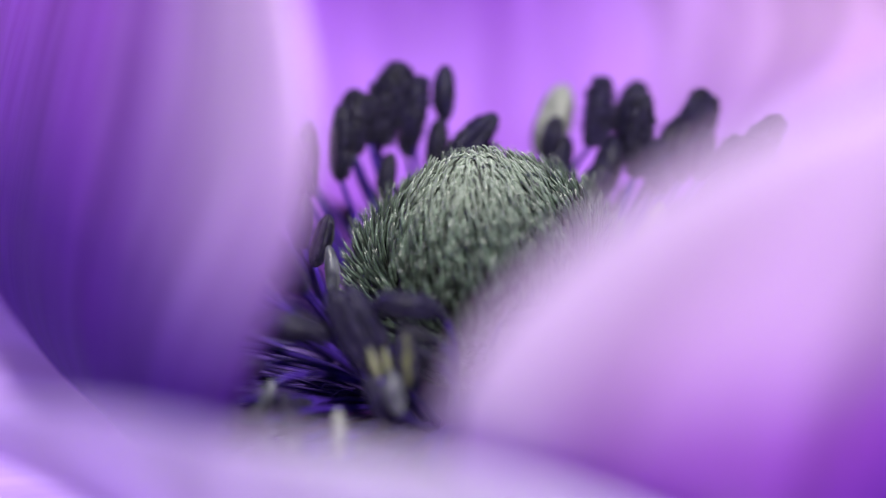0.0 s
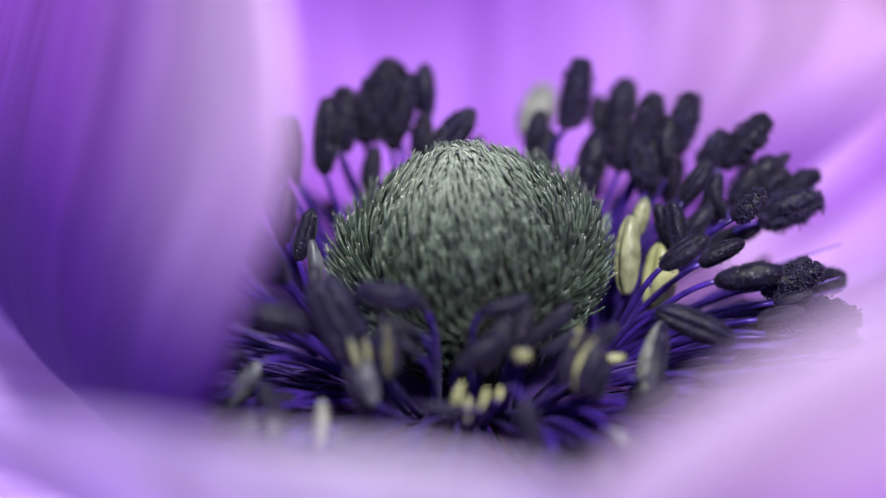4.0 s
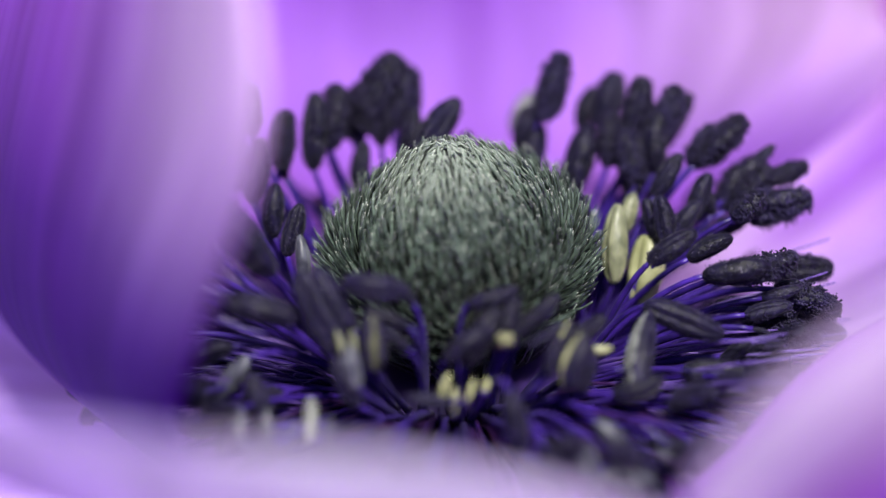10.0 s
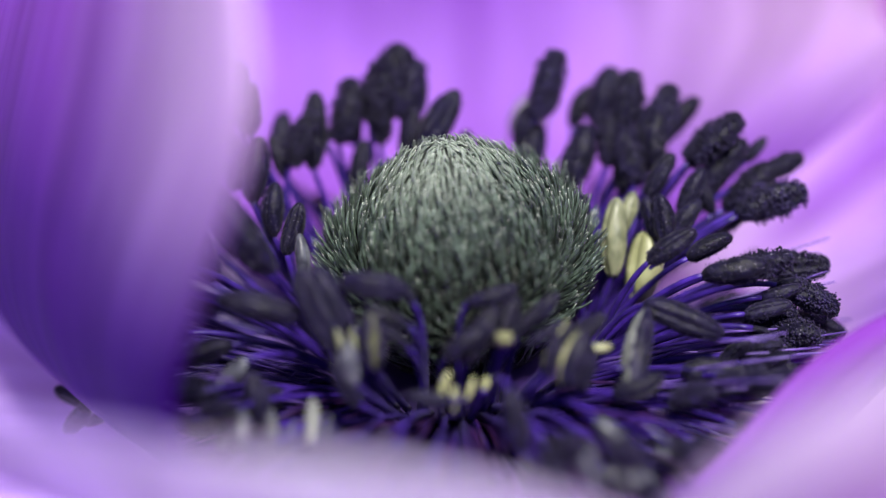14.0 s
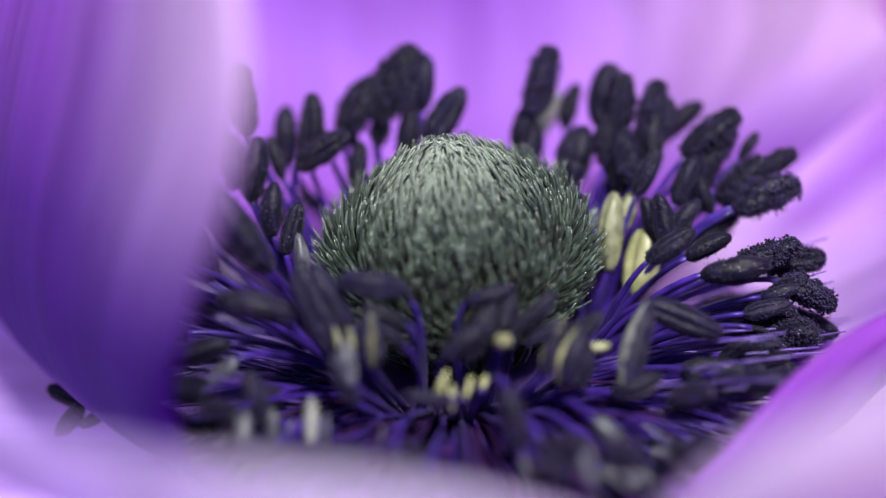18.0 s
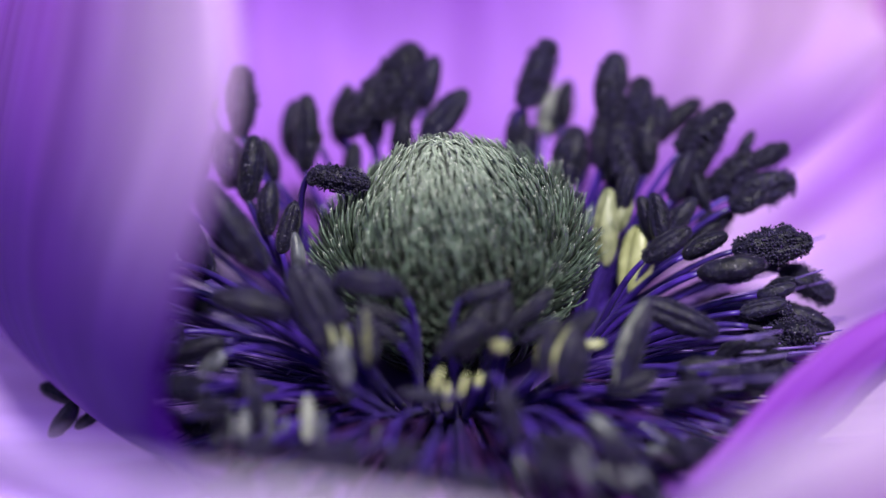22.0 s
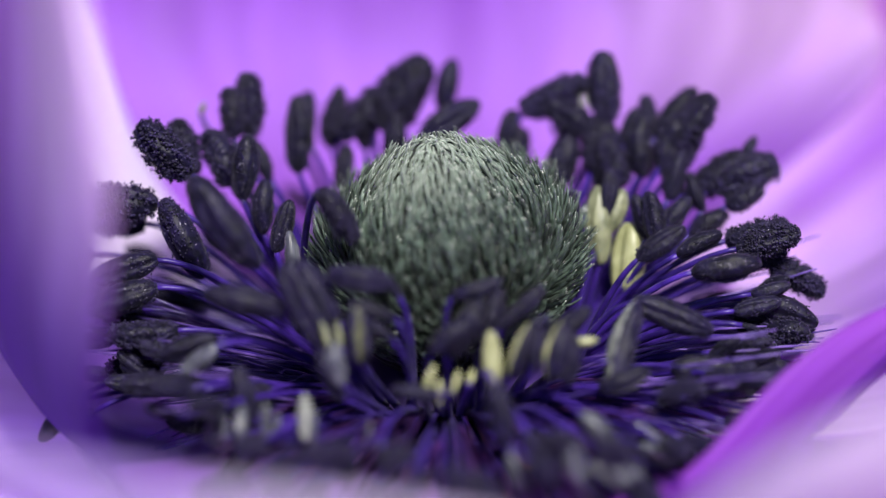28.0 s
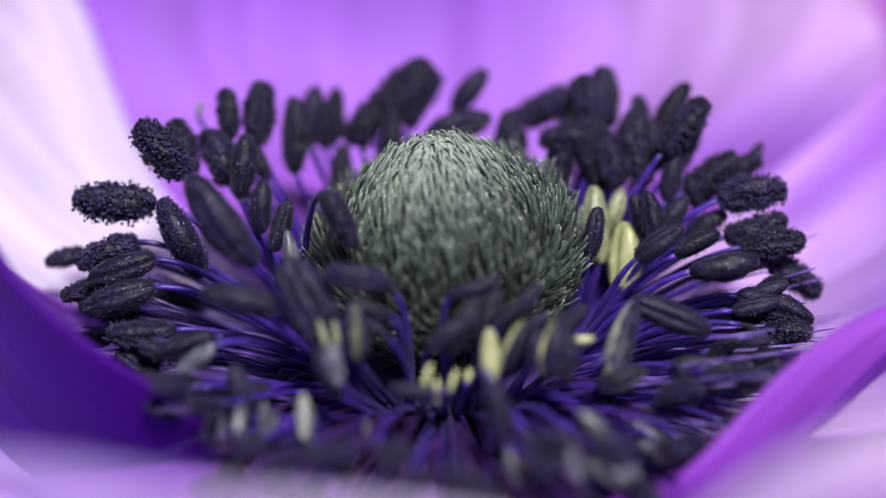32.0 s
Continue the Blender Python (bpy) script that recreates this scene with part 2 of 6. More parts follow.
bmesh.ops.create_grid(bm, x_segments=8, y_segments=8, size=0.22)
table = tagged(new("ground", mesh_of("ground", bm, [BOUNCE_TABLE])), "unseen white tabletop added to bounce light up to the petals", "table", kind="structure")
table.location.z = -0.06

# ---- the flower ----
flower = tagged(new("anemone_flower"), "opening purple anemone with dark stamens round a domed centre", "flower")
flower.location.z = -0.06


def petal(az, length, width, lift0, lift1, knee, cup, wave=0.6, start=3.5, low=-0.8, label="", rise=0.0, lean=0.0, flare=(0, 0), outside=None, inside=None, neck=0.3, pinch=0.0, waist=0.0, even=0.0, reach=0.4):
    """One petal. az: the way it points, in degrees; lift0, lift1: its slope at the base and the tip; knee: where along it the slope
    changes; cup: how far its sides bend inwards, in degrees; flare: how much each side widens
    towards the tip; pinch, waist: how much the one side and the other narrow below it (the other as far as reach); even: how
    straight the one side runs out from the base. It hinges at its own origin, on the receptacle."""
    bm = bmesh.new()
    uv = bm.loops.layers.uv.new("petal")
    na, nb, thick = 48, 36, 0.22
    lines, x, z = [], 0.0, 0.0
    for i in range(na + 1):
        s = i / na
        th = radians(lift0 + (lift1 - lift0) * smooth((s - knee + 0.3) / 0.6) + rise * s)
        if i:
            x += math.cos(th) * length / na
            z += math.sin(th) * length / na
        grow = smooth(s / 0.45)
        round_tip = math.sqrt(max(0.0, 1 - max(0.0, (s - 0.55) / 0.452) ** 2.4))
        bend = radians(cup) * smooth(s / 0.4)
        row = []
        for j in range(nb + 1):
            w = 2 * j / nb - 1
            out = grow + (min(1.0, s / 0.45) - grow) * even if w < 0 else grow
            half = width * 0.5 * (neck + (1 - neck) * out) * round_tip
            spread = flare[0 if w < 0 else 1] * smooth((s - 0.42) / 0.35)
            if w < 0:
                spread -= pinch * smooth(s / 0.2) * (1 - smooth((s - 0.45) / 0.3))
            else:
                spread -= waist * smooth((s - 0.04) / 0.18) * (1 - smooth((s - reach) / 0.12))
            across = half * (math.sin(bend * w) / bend if bend else w) * (1 + spread)
            inward = half * ((1 - math.cos(bend * w)) / bend if bend else 0) * (1 + min(0.0, spread) if w > 0 else 1)
            rip = wave * noise.noise(Vector((w * 2.2, s * 2.5, az))) * smooth(s / 0.3) + 0.25 * wave * noise.noise(Vector((w * 9, s * 3, az + 7)))
            inward += rip
            row.append((Vector((x - math.sin(th) * inward, across + lean * s * s, z + math.cos(th) * inward)), Vector((-math.sin(th), 0, math.cos(th))), w, s))
        lines.append(row)
    sheets = []
    for side in (1, -1):
        sheets.append([[bm.verts.new((p + n * (thick * 0.5 * side)) * MM) for p, n, w, s in row] for row in lines])
    coords = [[(0.5 + 0.5 * w, s) for p, n, w, s in row] for row in lines]

    def face(verts, uvs, mat):
        f = bm.faces.new(verts)
        f.material_index = mat
        for loop, c in zip(f.loops, uvs):
            loop[uv].uv = c

    for i in range(na):
        for j in range(nb):
            c = [coords[i][j], coords[i + 1][j], coords[i + 1][j + 1], coords[i][j + 1]]
            for k, sh in enumerate(sheets):
                v = [sh[i][j], sh[i + 1][j], sh[i + 1][j + 1], sh[i][j + 1]]
                face(v[::-1] if k == 0 else v, c[::-1] if k == 0 else c, k)
    for i in range(na):
        for j in (0, nb):
            a, b = sheets
            face([a[i][j], a[i + 1][j], b[i + 1][j], b[i][j]], [coords[i][j]] * 4, 1)
    for j in range(nb):
        a, b = sheets
        face([a[na][j], a[na][j + 1], b[na][j + 1], b[na][j]], [coords[na][j]] * 4, 1)
        face([a[0][j], a[0][j + 1], b[0][j + 1], b[0][j]], [coords[0][j]] * 4, 1)
    bmesh.ops.recalc_face_normals(bm, faces=bm.faces)
    ob = part("petal", mesh_of("petal", bm, [inside or PETAL_IN, outside or PETAL_OUT]), flower, label)
    ob["az"], ob["start"], ob["low"] = float(az), float(start), float(low)
    ob.matrix_basis = petal_pose(ob, 0)
    return ob


def petal_pose(ob, lift, turn=0.0, roll=0.0):
    """The petal lifted by so many degrees on its hinge, in the flower's space."""
    a = ob["az"] + turn
    return Matrix.Translation((0, 0, 0.06)) @ pose(ob["start"] * MM * math.cos(radians(a)), ob["start"] * MM * math.sin(radians(a)), ob["low"] * MM, 0, 0, a) @ pose(0, 0, 0, 0, -lift, 0) @ pose(0, 0, 0, roll, 0, 0)


petal_back = petal(92, 40, 50, 15, 76, 0.42, 30, label="upright violet petal with darker streaks")
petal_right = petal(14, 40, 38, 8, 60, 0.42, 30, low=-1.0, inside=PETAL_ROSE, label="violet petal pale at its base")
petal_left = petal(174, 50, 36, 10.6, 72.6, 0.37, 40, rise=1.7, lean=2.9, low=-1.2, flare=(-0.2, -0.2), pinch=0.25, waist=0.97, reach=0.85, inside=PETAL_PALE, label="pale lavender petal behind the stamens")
petal_side = petal(338, 36, 34, 0, 26, 0.5, 22, low=-2.4, inside=PETAL_VIOLET, label="violet petal spread low behind another")
petal_small = petal(324.8, 22.6, 16.2, -17.1, 84, 0.42, 30.3, low=-2.97, rise=-17, lean=5.3, flare=(-0.13, 0.22), outside=PETAL_VIVID, inside=PETAL_VIOLET, label="short vivid purple petal close under the stamens")
petal_small.matrix_basis = petal_pose(petal_small, 0, 0, -23.3)
petal_low = petal(198, 36, 34, 2, 18, 0.5, 20, low=-3.6, inside=PETAL_LILAC, label="pale lavender petal spread low")
petal_corner = petal(212.63, 37.75, 22.59, -12.72, 101.26, 0.31, 6.2, low=-0.91, rise=7.1, lean=0.58, flare=(0.47, 0.47), neck=0.07, pinch=-0.3, waist=0.15, even=0.21, wave=0.25, outside=PETAL_SHADED, inside=PETAL_SHADED_IN, label="deep violet petal that stands upright and then falls open")
petal_front = petal(260, 29.5, 26, 4.3, 41.3, 0.47, 12, low=-0.9, rise=7.1, lean=-2.2, outside=PETAL_MILK, inside=PETAL_VIOLET, label="pale lavender petal spread towards the front")
petal_near = petal(312.6, 42.4, 31.5, -3.9, 64.6, 0.32, 58.4, low=-1.05, rise=20.6, lean=-3.45, flare=(0.32, 0.48), outside=PETAL_NEAR, inside=PETAL_VIOLET, label="lavender petal that folds down as the flower opens")

# ---- the centre ----
def dome(u):
    """Half width and height of the dome at u, from 0 at its point to 1 at its foot: a blunt cone on a barrel."""
    arc = math.sin(math.pi * 0.5 * min(1.0, u / 0.62))
    wide = 4.52 * (0.18 * smooth(u / 0.06) * (1 - arc) + arc ** 1.3) * (1 - 0.2 * smooth((u - 0.68) / 0.32))
    high = 5.6 - 4.7 * (u / 0.62) ** 1.08 if u < 0.62 else 0.9 - 8.6 * (u - 0.62) - 4 * (u - 0.62) ** 2
    return wide, high


bm = bmesh.new()
rings = []
for i in range(25):
    wide, high = dome(0.012 + 0.988 * i / 24)
    rings.append([bm.verts.new(Vector((wide * 0.975 * math.cos(a), wide * 0.975 * math.sin(a), high - 0.05)) * MM) for a in [math.tau * j / 40 for j in range(40)]])
for r, q in zip(rings, rings[1:]):
    for j in range(40):
        bm.faces.new((r[j], q[j], q[(j + 1) % 40], r[(j + 1) % 40]))
bm.faces.new(rings[0])
bm.faces.new(rings[-1][::-1])
pistil = part("pistil", mesh_of("pistil", bm, [CORE]), flower, "dome of packed grey-green styles")
pistil.matrix_basis = pose(0.06 * MM, 0, 0.06 + 4.3 * MM, 0, -6.5, 0)


def styles(count):
    """Tapering styles all over the dome, combed upwards, shorter towards its point; the paler crown is light from
    above, painted in.
    """
    rnd = random.Random(4)
    bm = bmesh.new()
    gold = math.pi * (3 - math.sqrt(5))
    made, steps, area = [], [], 0.0
    for i in range(200):
        (w0, h0), (w1, h1) = dome(i / 200), dome((i + 1) / 200)
        area += (w0 + w1) * math.hypot(w1 - w0, h1 - h0)
        steps.append(area)
    k = 0
    for i in range(count):
        while steps[k] < area * (i + 0.5) / count and k < 199:
            k += 1
        u = (k + rnd.random()) / 200
        a = i * gold + rnd.uniform(-0.03, 0.03)
        (wide, high), (w1, h1) = dome(u), dome(min(1.0, u + 0.004))
        (w0, h0) = dome(max(0.0, u - 0.004))
        ring = Vector((math.cos(a), math.sin(a), 0))
        down = (ring * (w1 - w0) + Vector((0, 0, h1 - h0))).normalized()
        out = Vector((-down.z * ring.x, -down.z * ring.y, math.hypot(down.x, down.y) * (1 if w1 >= w0 else -1)))
        root = ring * wide + Vector((0, 0, high)) - out * 0.12
        side = ring.cross(Vector((0, 0, 1)))
        low = smooth((u - 0.3) / 0.5)
        crown = 1 - smooth((u - 0.05) / 0.28)
        swirl = noise.noise(Vector((math.cos(a) * 4.5, math.sin(a) * 4.5, u * 9)))
        way = (out * (0.3 + 0.3 * low + rnd.gauss(0, 0.13)) - down * 0.9 + side * (0.3 * swirl + rnd.gauss(0, 0.17 + 0.08 * low))).normalized()
        size = rnd.uniform(0.7, 1.25) * (1.45 + 0.35 * low) * (1 - 0.62 * crown)
        bow = out * rnd.uniform(0.02, 0.16) + side * rnd.gauss(0, 0.05)
        fat = rnd.uniform(0.85, 1.2) * (1 - 0.22 * crown)
        pts = [root, root + way * size * 0.4 + bow * 0.6, root + way * size * 0.8 + bow * 0.5, root + way * size - down * 0.06 * size]
        tube(bm, [p * MM for p in pts], [q * fat * MM for q in (0.05, 0.056, 0.046, 0.02)], 6)
        if rnd.random() < 0.24 + 0.16 * crown:
            bead = rnd.uniform(0.022, 0.042)
            tips = [bm.verts.new((pts[-1] + Vector(d) * bead) * MM) for d in ((1, 0, 0), (-1, 0, 0), (0, 1, 0), (0, -1, 0), (0, 0, 1), (0, 0, -1))]
            for x in (0, 1):
                for y in (2, 3):
                    for q in (4, 5):
                        f = (tips[x], tips[y], tips[q])
                        bm.faces.new(f if (x + y + q) % 2 == 0 else f[::-1]).material_index = 1
    return tagged(part("style_coat", mesh_of("style_coat", bm, [STYLE, STIGMA_GLINT]), pistil, "fine glistening grey-green styles"), kind="stuff")


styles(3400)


# ---- the stamens ----
def sac(s, a, seed, rough=1.0):
    """Half width of a pollen sac at s along it and at the angle a round it, furrowed on both faces."""
    fat = math.sin(math.pi * min(0.992, max(0.008, s)) ** 0.92) ** 0.43
    groove = 1 - 0.3 * math.exp(-(math.sin(a) ** 2) / 0.035) - 0.08 * math.exp(-(math.cos(a) ** 2) / 0.02)
    lump = 1 + 0.09 * rough * noise.noise(Vector((math.cos(a) * 1.5, math.sin(a) * 1.5 + s * 4, seed))) + 0.05 * rough * noise.noise(Vector((math.cos(a) * 5, math.sin(a) * 5, s * 14 + seed)))
    return 0.5 * fat * groove * lump


def anther_mesh(name, seed, skin, pollen, slim=1.0, pale=0.0, unripe=None):
    """A two-lobed pollen sac, 2.4 long, along z from its foot: a furrow down each face and, where it has opened, loose grains; pale: how far round, in radians, its one side
    is still unripe and pale."""
    rnd = random.Random(seed)
    bm = bmesh.new()
    nu, nv = 30, 24
    bend = 0.12 * math.sin(seed * 2.3)
    rings = []

    def skin_point(s, a, out=0.0):
        r = sac(s, a, seed, 2.2 if pollen > 500 else 1.0) * slim + out
        return Vector((r * math.cos(a) * 0.9 + bend * math.sin(math.pi * s), r * math.sin(a), -0.15 + 2.4 * s))

    for i in range(nv + 1):
        rings.append([bm.verts.new(skin_point(i / nv, math.tau * j / nu) * MM) for j in range(nu)])
    for r, q in zip(rings, rings[1:]):
        for j in range(nu):
            f = bm.faces.new((r[j], r[(j + 1) % nu], q[(j + 1) % nu], q[j]))
            if min(j + 0.5, nu - j - 0.5) * math.tau / nu < pale * (0.9 + 0.2 * rnd.random()):
                f.material_index = 2
    bm.faces.new(rings[0][::-1])
    bm.faces.new(rings[-1])
    clumps = [(rnd.uniform(0.05, 0.95), rnd.uniform(0, math.tau)) for _ in range(9)]
    for i in range(pollen):
        s, a = rnd.uniform(0.03, 0.98), rnd.choice((0, math.pi)) + rnd.gauss(0, 0.9)
        if i % 3 == 0:
            s, a = rnd.choice(clumps)
            s, a = min(0.98, max(0.02, s + rnd.gauss(0, 0.06))), a + rnd.gauss(0, 0.3)
        p = skin_point(s, a, abs(rnd.gauss(0, 0.075 if pollen > 500 else 0.04)))
        size = rnd.uniform(0.025, 0.07) if pollen > 500 else rnd.uniform(0.018, 0.04)
        turn = Euler((rnd.uniform(0, 6), rnd.uniform(0, 6), 0)).to_matrix()
        tips = [bm.verts.new((p + turn @ Vector(d) * size) * MM) for d in ((1, 0, 0), (-1, 0, 0), (0, 1, 0), (0, -1, 0), (0, 0, 1), (0, 0, -1))]
        for x in (0, 1):
            for y in (2, 3):
                for z in (4, 5):
                    f = (tips[x], tips[y], tips[z])
                    bm.faces.new(f if (x + y + z) % 2 == 0 else f[::-1]).material_index = 1
    return mesh_of(name, bm, [skin, POLLEN, unripe or PALE])


ANTHERS = {
    "shut": [anther_mesh("anther", 1, ANTHER, 320), anther_mesh("anther", 2, ANTHER, 200, 0.92), anther_mesh("anther", 8, ANTHER, 420, 0.97)],
    "open": [anther_mesh("anther", 3, ANTHER, 900), anther_mesh("anther", 4, ANTHER, 1200, 0.95), anther_mesh("anther", 6, ANTHER, 800, 1.02)],
    "slate": [anther_mesh("anther", 9, SLATE_SHEEN, 60, 1.0), anther_mesh("anther", 10, SLATE_SHEEN, 30, 0.95)],
    "grey": [anther_mesh("anther", 7, GREY, 0, 1.0)],
    "pale": [anther_mesh("anther", 5, PALE, 0, 1.1)],
    "half": [anther_mesh("anther", 11, ANTHER, 40, 1.1, 0.85), anther_mesh("anther", 12, ANTHER, 60, 1.05, 0.75)],
    "ash": [anther_mesh("anther", 15, ASH, 20, 1.05)],
    "rim": [anther_mesh("anther", 14, ANTHER, 60, 1.05, 0.8, ASH)],
    "stripe": [anther_mesh("anther", 13, ANTHER, 60, 1.05, 0.3, OLIVE)],
}
STAMENS = []


def stamen(base, foot, axis, size=1.0, state="shut", stout=1.0, bow=0.2, thick=0.17, skin=None, face=None):
    """A stamen: a bent filament from base to foot, with an anther there that points along axis (all in the flower, in mm); face: the way
    that its pale side faces."""
    b, f, d = Vector(base), Vector(foot), Vector(axis).normalized()
    span = f - b
    bm = bmesh.new()
    knee = span * 0.55 + Vector((0, 0, 1)) * span.length * bow
    knee2 = span - d * span.length * 0.25
    mid = knee * 0.5 + knee2 * 0.5
    pts = []
    for i in range(11):
        u = i / 10
        pts.append((span * u * u + mid * 2 * u * (1 - u)) * MM)
    tube(bm, pts, [(thick - 0.35 * thick * i / 10) * MM for i in range(11)], 7)
    ob = part("stamen", mesh_of("stamen", bm, [skin or FILAMENT]), flower)
    ob.location = Vector((b.x, b.y, b.z)) * MM + Vector((0, 0, 0.06))
    kinds = ANTHERS[state]
    tip = part("anther", kinds[len(STAMENS) % len(kinds)], ob, {"shut": "dark indigo anther, still shut", "open": "black anther crusted with pollen", "slate": "slate anther with its sheen put into the colour", "grey": "dull grey-green anther", "pale": "pale yellow-green anther", "half": "dark anther with one side still pale yellow", "ash": "shut anther, ash grey for the sheen on it", "rim": "dark anther, ash grey along one side", "stripe": "dark anther with a pale yellow furrow"}[state])
    turn = d.to_track_quat("Z", "Y").to_matrix().to_4x4()
    roll = len(STAMENS) * 67 % 360
    if face:
        local = turn.inverted() @ Vector(face)
        roll = math.degrees(math.atan2(local.y, local.x))
    tip.matrix_basis = Matrix.Translation(span * MM) @ turn @ pose(0, 0, 0, 0, 0, roll) @ Matrix.Diagonal((size * stout, size * stout, size, 1))
    STAMENS.append(ob)
    return ob


# base, foot and axis of each anther, its size and state
stamen((-4.58, 0.55, 0.29), (-10.3, 1.23, 7.92), (-0.71, 0.32, 0.62), 1.24, "open", stout=1.17)
stamen((-4.6, 1.13, 0.34), (-10.34, 2.53, 7.18), (-0.27, 0.44, 0.86), 1.05, "open", stout=1.12)
stamen((-4.79, 1.31, -0.14), (-8.82, 2.41, 6.93), (-0.4, 0.42, 0.82), 1.02, "open", stout=1.3)
stamen_a4 = stamen((-3.92, 2.03, 0.55), (-8.81, 3.85, 8.27), (-0.08, 0.45, 0.89), 0.89, "open", stout=1.02)
stamen_a5 = stamen((-3.8, 2.65, 0.01), (-7.7, 4.18, 7.92), (0.08, 0.45, 0.89), 1.11, "open", stout=1.07)
stamen((-5.23, 0.81, 0.22), (-8.24, 1.27, 6.9), (0.12, 0.45, 0.88), 1.10, "shut", stout=1.02)
stamen((-5.13, 0.44, 0.23), (-7.38, 0.63, 5.64), (0.06, 0.45, 0.89), 0.92, "shut", stout=1.02)
stamen((-4.96, -0.43, -0.06), (-6.8, -0.59, 5.45), (0.28, 0.44, 0.86), 0.90, "shut", stout=1.02)
stamen((-4.94, -0.52, 0.58), (-9.69, -1.01, 4.62), (-0.47, 0.4, 0.79), 1.47, "shut", stout=0.97)
stamen((-4.86, 0.29, 0.47), (-11.69, 0.69, 6.86), (-1, 0.02, 0.04), 1.40, "open", stout=1.02)
stamen_a11 = stamen((-5, -0.01, -0.14), (-12.36, -0.02, 5.47), (-0.93, -0.16, -0.32), 1.10, "open", stout=1.05)
stamen((-5.03, -0.73, 0.33), (-11.51, -1.68, 5.51), (-0.95, -0.14, -0.27), 1.16, "shut", stout=1.02)
stamen((-4.67, 0.21, -0.17), (-14.36, 0.65, 4.57), (-0.98, -0.1, -0.19), 0.78, "open", stout=0.92)
stamen((-5.16, -0.47, 0.23), (-13.03, -1.19, 4.26), (-0.96, -0.12, -0.24), 1.01, "open", stout=0.82)
stamen((-4.92, -1.13, 0.59), (-11.46, -2.62, 4.77), (-0.95, -0.14, -0.28), 1.23, "shut", stout=1.02)
stamen((-4.75, -1.71, 0.63), (-10.59, -3.81, 3.54), (-1, -0.03, -0.05), 1.14, "open", stout=0.92)
stamen_f3 = stamen((-4, -2.56, 0.52), (-8.88, -5.69, 4.26), (-0.95, -0.14, -0.27), 1.00, "shut")
stamen_f4 = stamen((-3.81, -2.92, 0.64), (-8.82, -6.72, 4.44), (-0.75, -0.01, -0.66), 0.87, "slate", stout=0.94)
stamen_f4b = stamen((-4.16, -3.11, -0.11), (-9.36, -7.01, 2.76), (-1, 0, 0), 0.78, "shut")
stamen_f6 = stamen((-3.78, -2.48, 0), (-7.35, -4.81, 7.08), (-0.59, 0.37, 0.72), 1.80, "shut", stout=0.9)
stamen_f5 = stamen((-3.82, -3.63, 0.19), (-6.36, -6.05, 5.74), (-0.98, 0.09, 0.18), 1.30, "shut", stout=0.9)
stamen((-4.47, -2.17, 0.07), (-6.01, -2.92, 5.29), (-0.08, 0.45, 0.89), 0.85, "slate", stout=0.8)
stamen_s2 = stamen((-2.71, -4.03, 0.15), (-4.75, -7.06, 4.86), (-0.45, 0.41, 0.8), 1.47, "shut")
stamen_s2b = stamen((-2.66, -3.89, 0.33), (-4.24, -6.2, 5.46), (-0.54, 0.38, 0.75), 1.15, "shut")
stamen_s3 = stamen((-2.95, -3.94, 0.61), (-4.43, -5.92, 7.11), (0.99, -0.06, -0.12), 1.06, "shut")
stamen_e10 = stamen((-1.97, -4.61, 0.64), (-3.32, -7.79, 4.54), (-0.04, 0.45, 0.89), 0.95, "stripe", stout=1.1, face=(0.1, -0.95, 0.3))
stamen_e10b = stamen((-1.48, -4.96, 0.69), (-2.11, -7.07, 5.94), (-0.94, 0.16, 0.31), 0.79, "shut", stout=0.7)
stamen_e11 = stamen((-2.49, -4.34, -0.05), (-4.41, -7.66, 4.78), (-0.29, 0.43, 0.85), 0.55, "grey", stout=0.55)
stamen_e11b = stamen((-2.43, -4.57, 0.67), (-4.03, -7.59, 4.93), (-0.15, 0.45, 0.88), 0.46, "grey", stout=0.6)
stamen_e11c = stamen((-2.17, -4.74, 0.31), (-3.97, -8.65, 3.95), (-0.18, 0.45, 0.88), 0.71, "slate", stout=1.3)
stamen_k1 = stamen((-5, -0.66, -0.01), (-14.96, -2.44, -0.39), (-0.96, 0.12, 0.24), 0.81, "shut", stout=1)
stamen_k2 = stamen((-5.03, -1.08, 0.32), (-15.16, -2.96, -0.3), (-0.58, -0.37, -0.72), 0.78, "rim", stout=1)
stamen_k3 = stamen((-4.55, -0.99, -0.14), (-14.04, -3.06, -0.5), (-0.84, -0.24, -0.48), 0.59, "shut", stout=0.95)
stamen_b1a = stamen((-2.79, 4.35, 0.69), (-5.61, 5.8, 7.14), (0.1, 0.45, 0.89), 1.05, "shut", stout=1.02)
stamen_b1b = stamen((-2.01, 4, 0.52), (-4.63, 6.04, 7.12), (0.03, 0.45, 0.89), 0.99, "shut", stout=1.02)
stamen_b1c = stamen((-2.9, 3.79, -0.06), (-5.69, 5.12, 7.29), (-0.4, 0.42, 0.82), 0.67, "shut", stout=1.02)
stamen_b2 = stamen((-1.96, 4.23, 0.49), (-4.09, 5.87, 7.28), (0.65, 0.34, 0.67), 1.16, "open", stout=1.02)
stamen_b3 = stamen((-1.55, 4.95, -0.16), (-2.85, 6.15, 7.84), (0.65, 0.34, 0.68), 1.50, "open", stout=1.12)
stamen_b4 = stamen((-0.81, 4.89, -0.16), (-1.6, 6.36, 7.75), (0.52, 0.39, 0.76), 1.10, "open", stout=1.02)
stamen_b5 = stamen((0.18, 5.04, 0.1), (0.35, 6.79, 8.1), (0.62, 0.36, 0.7), 0.97, "shut", stout=1.02)
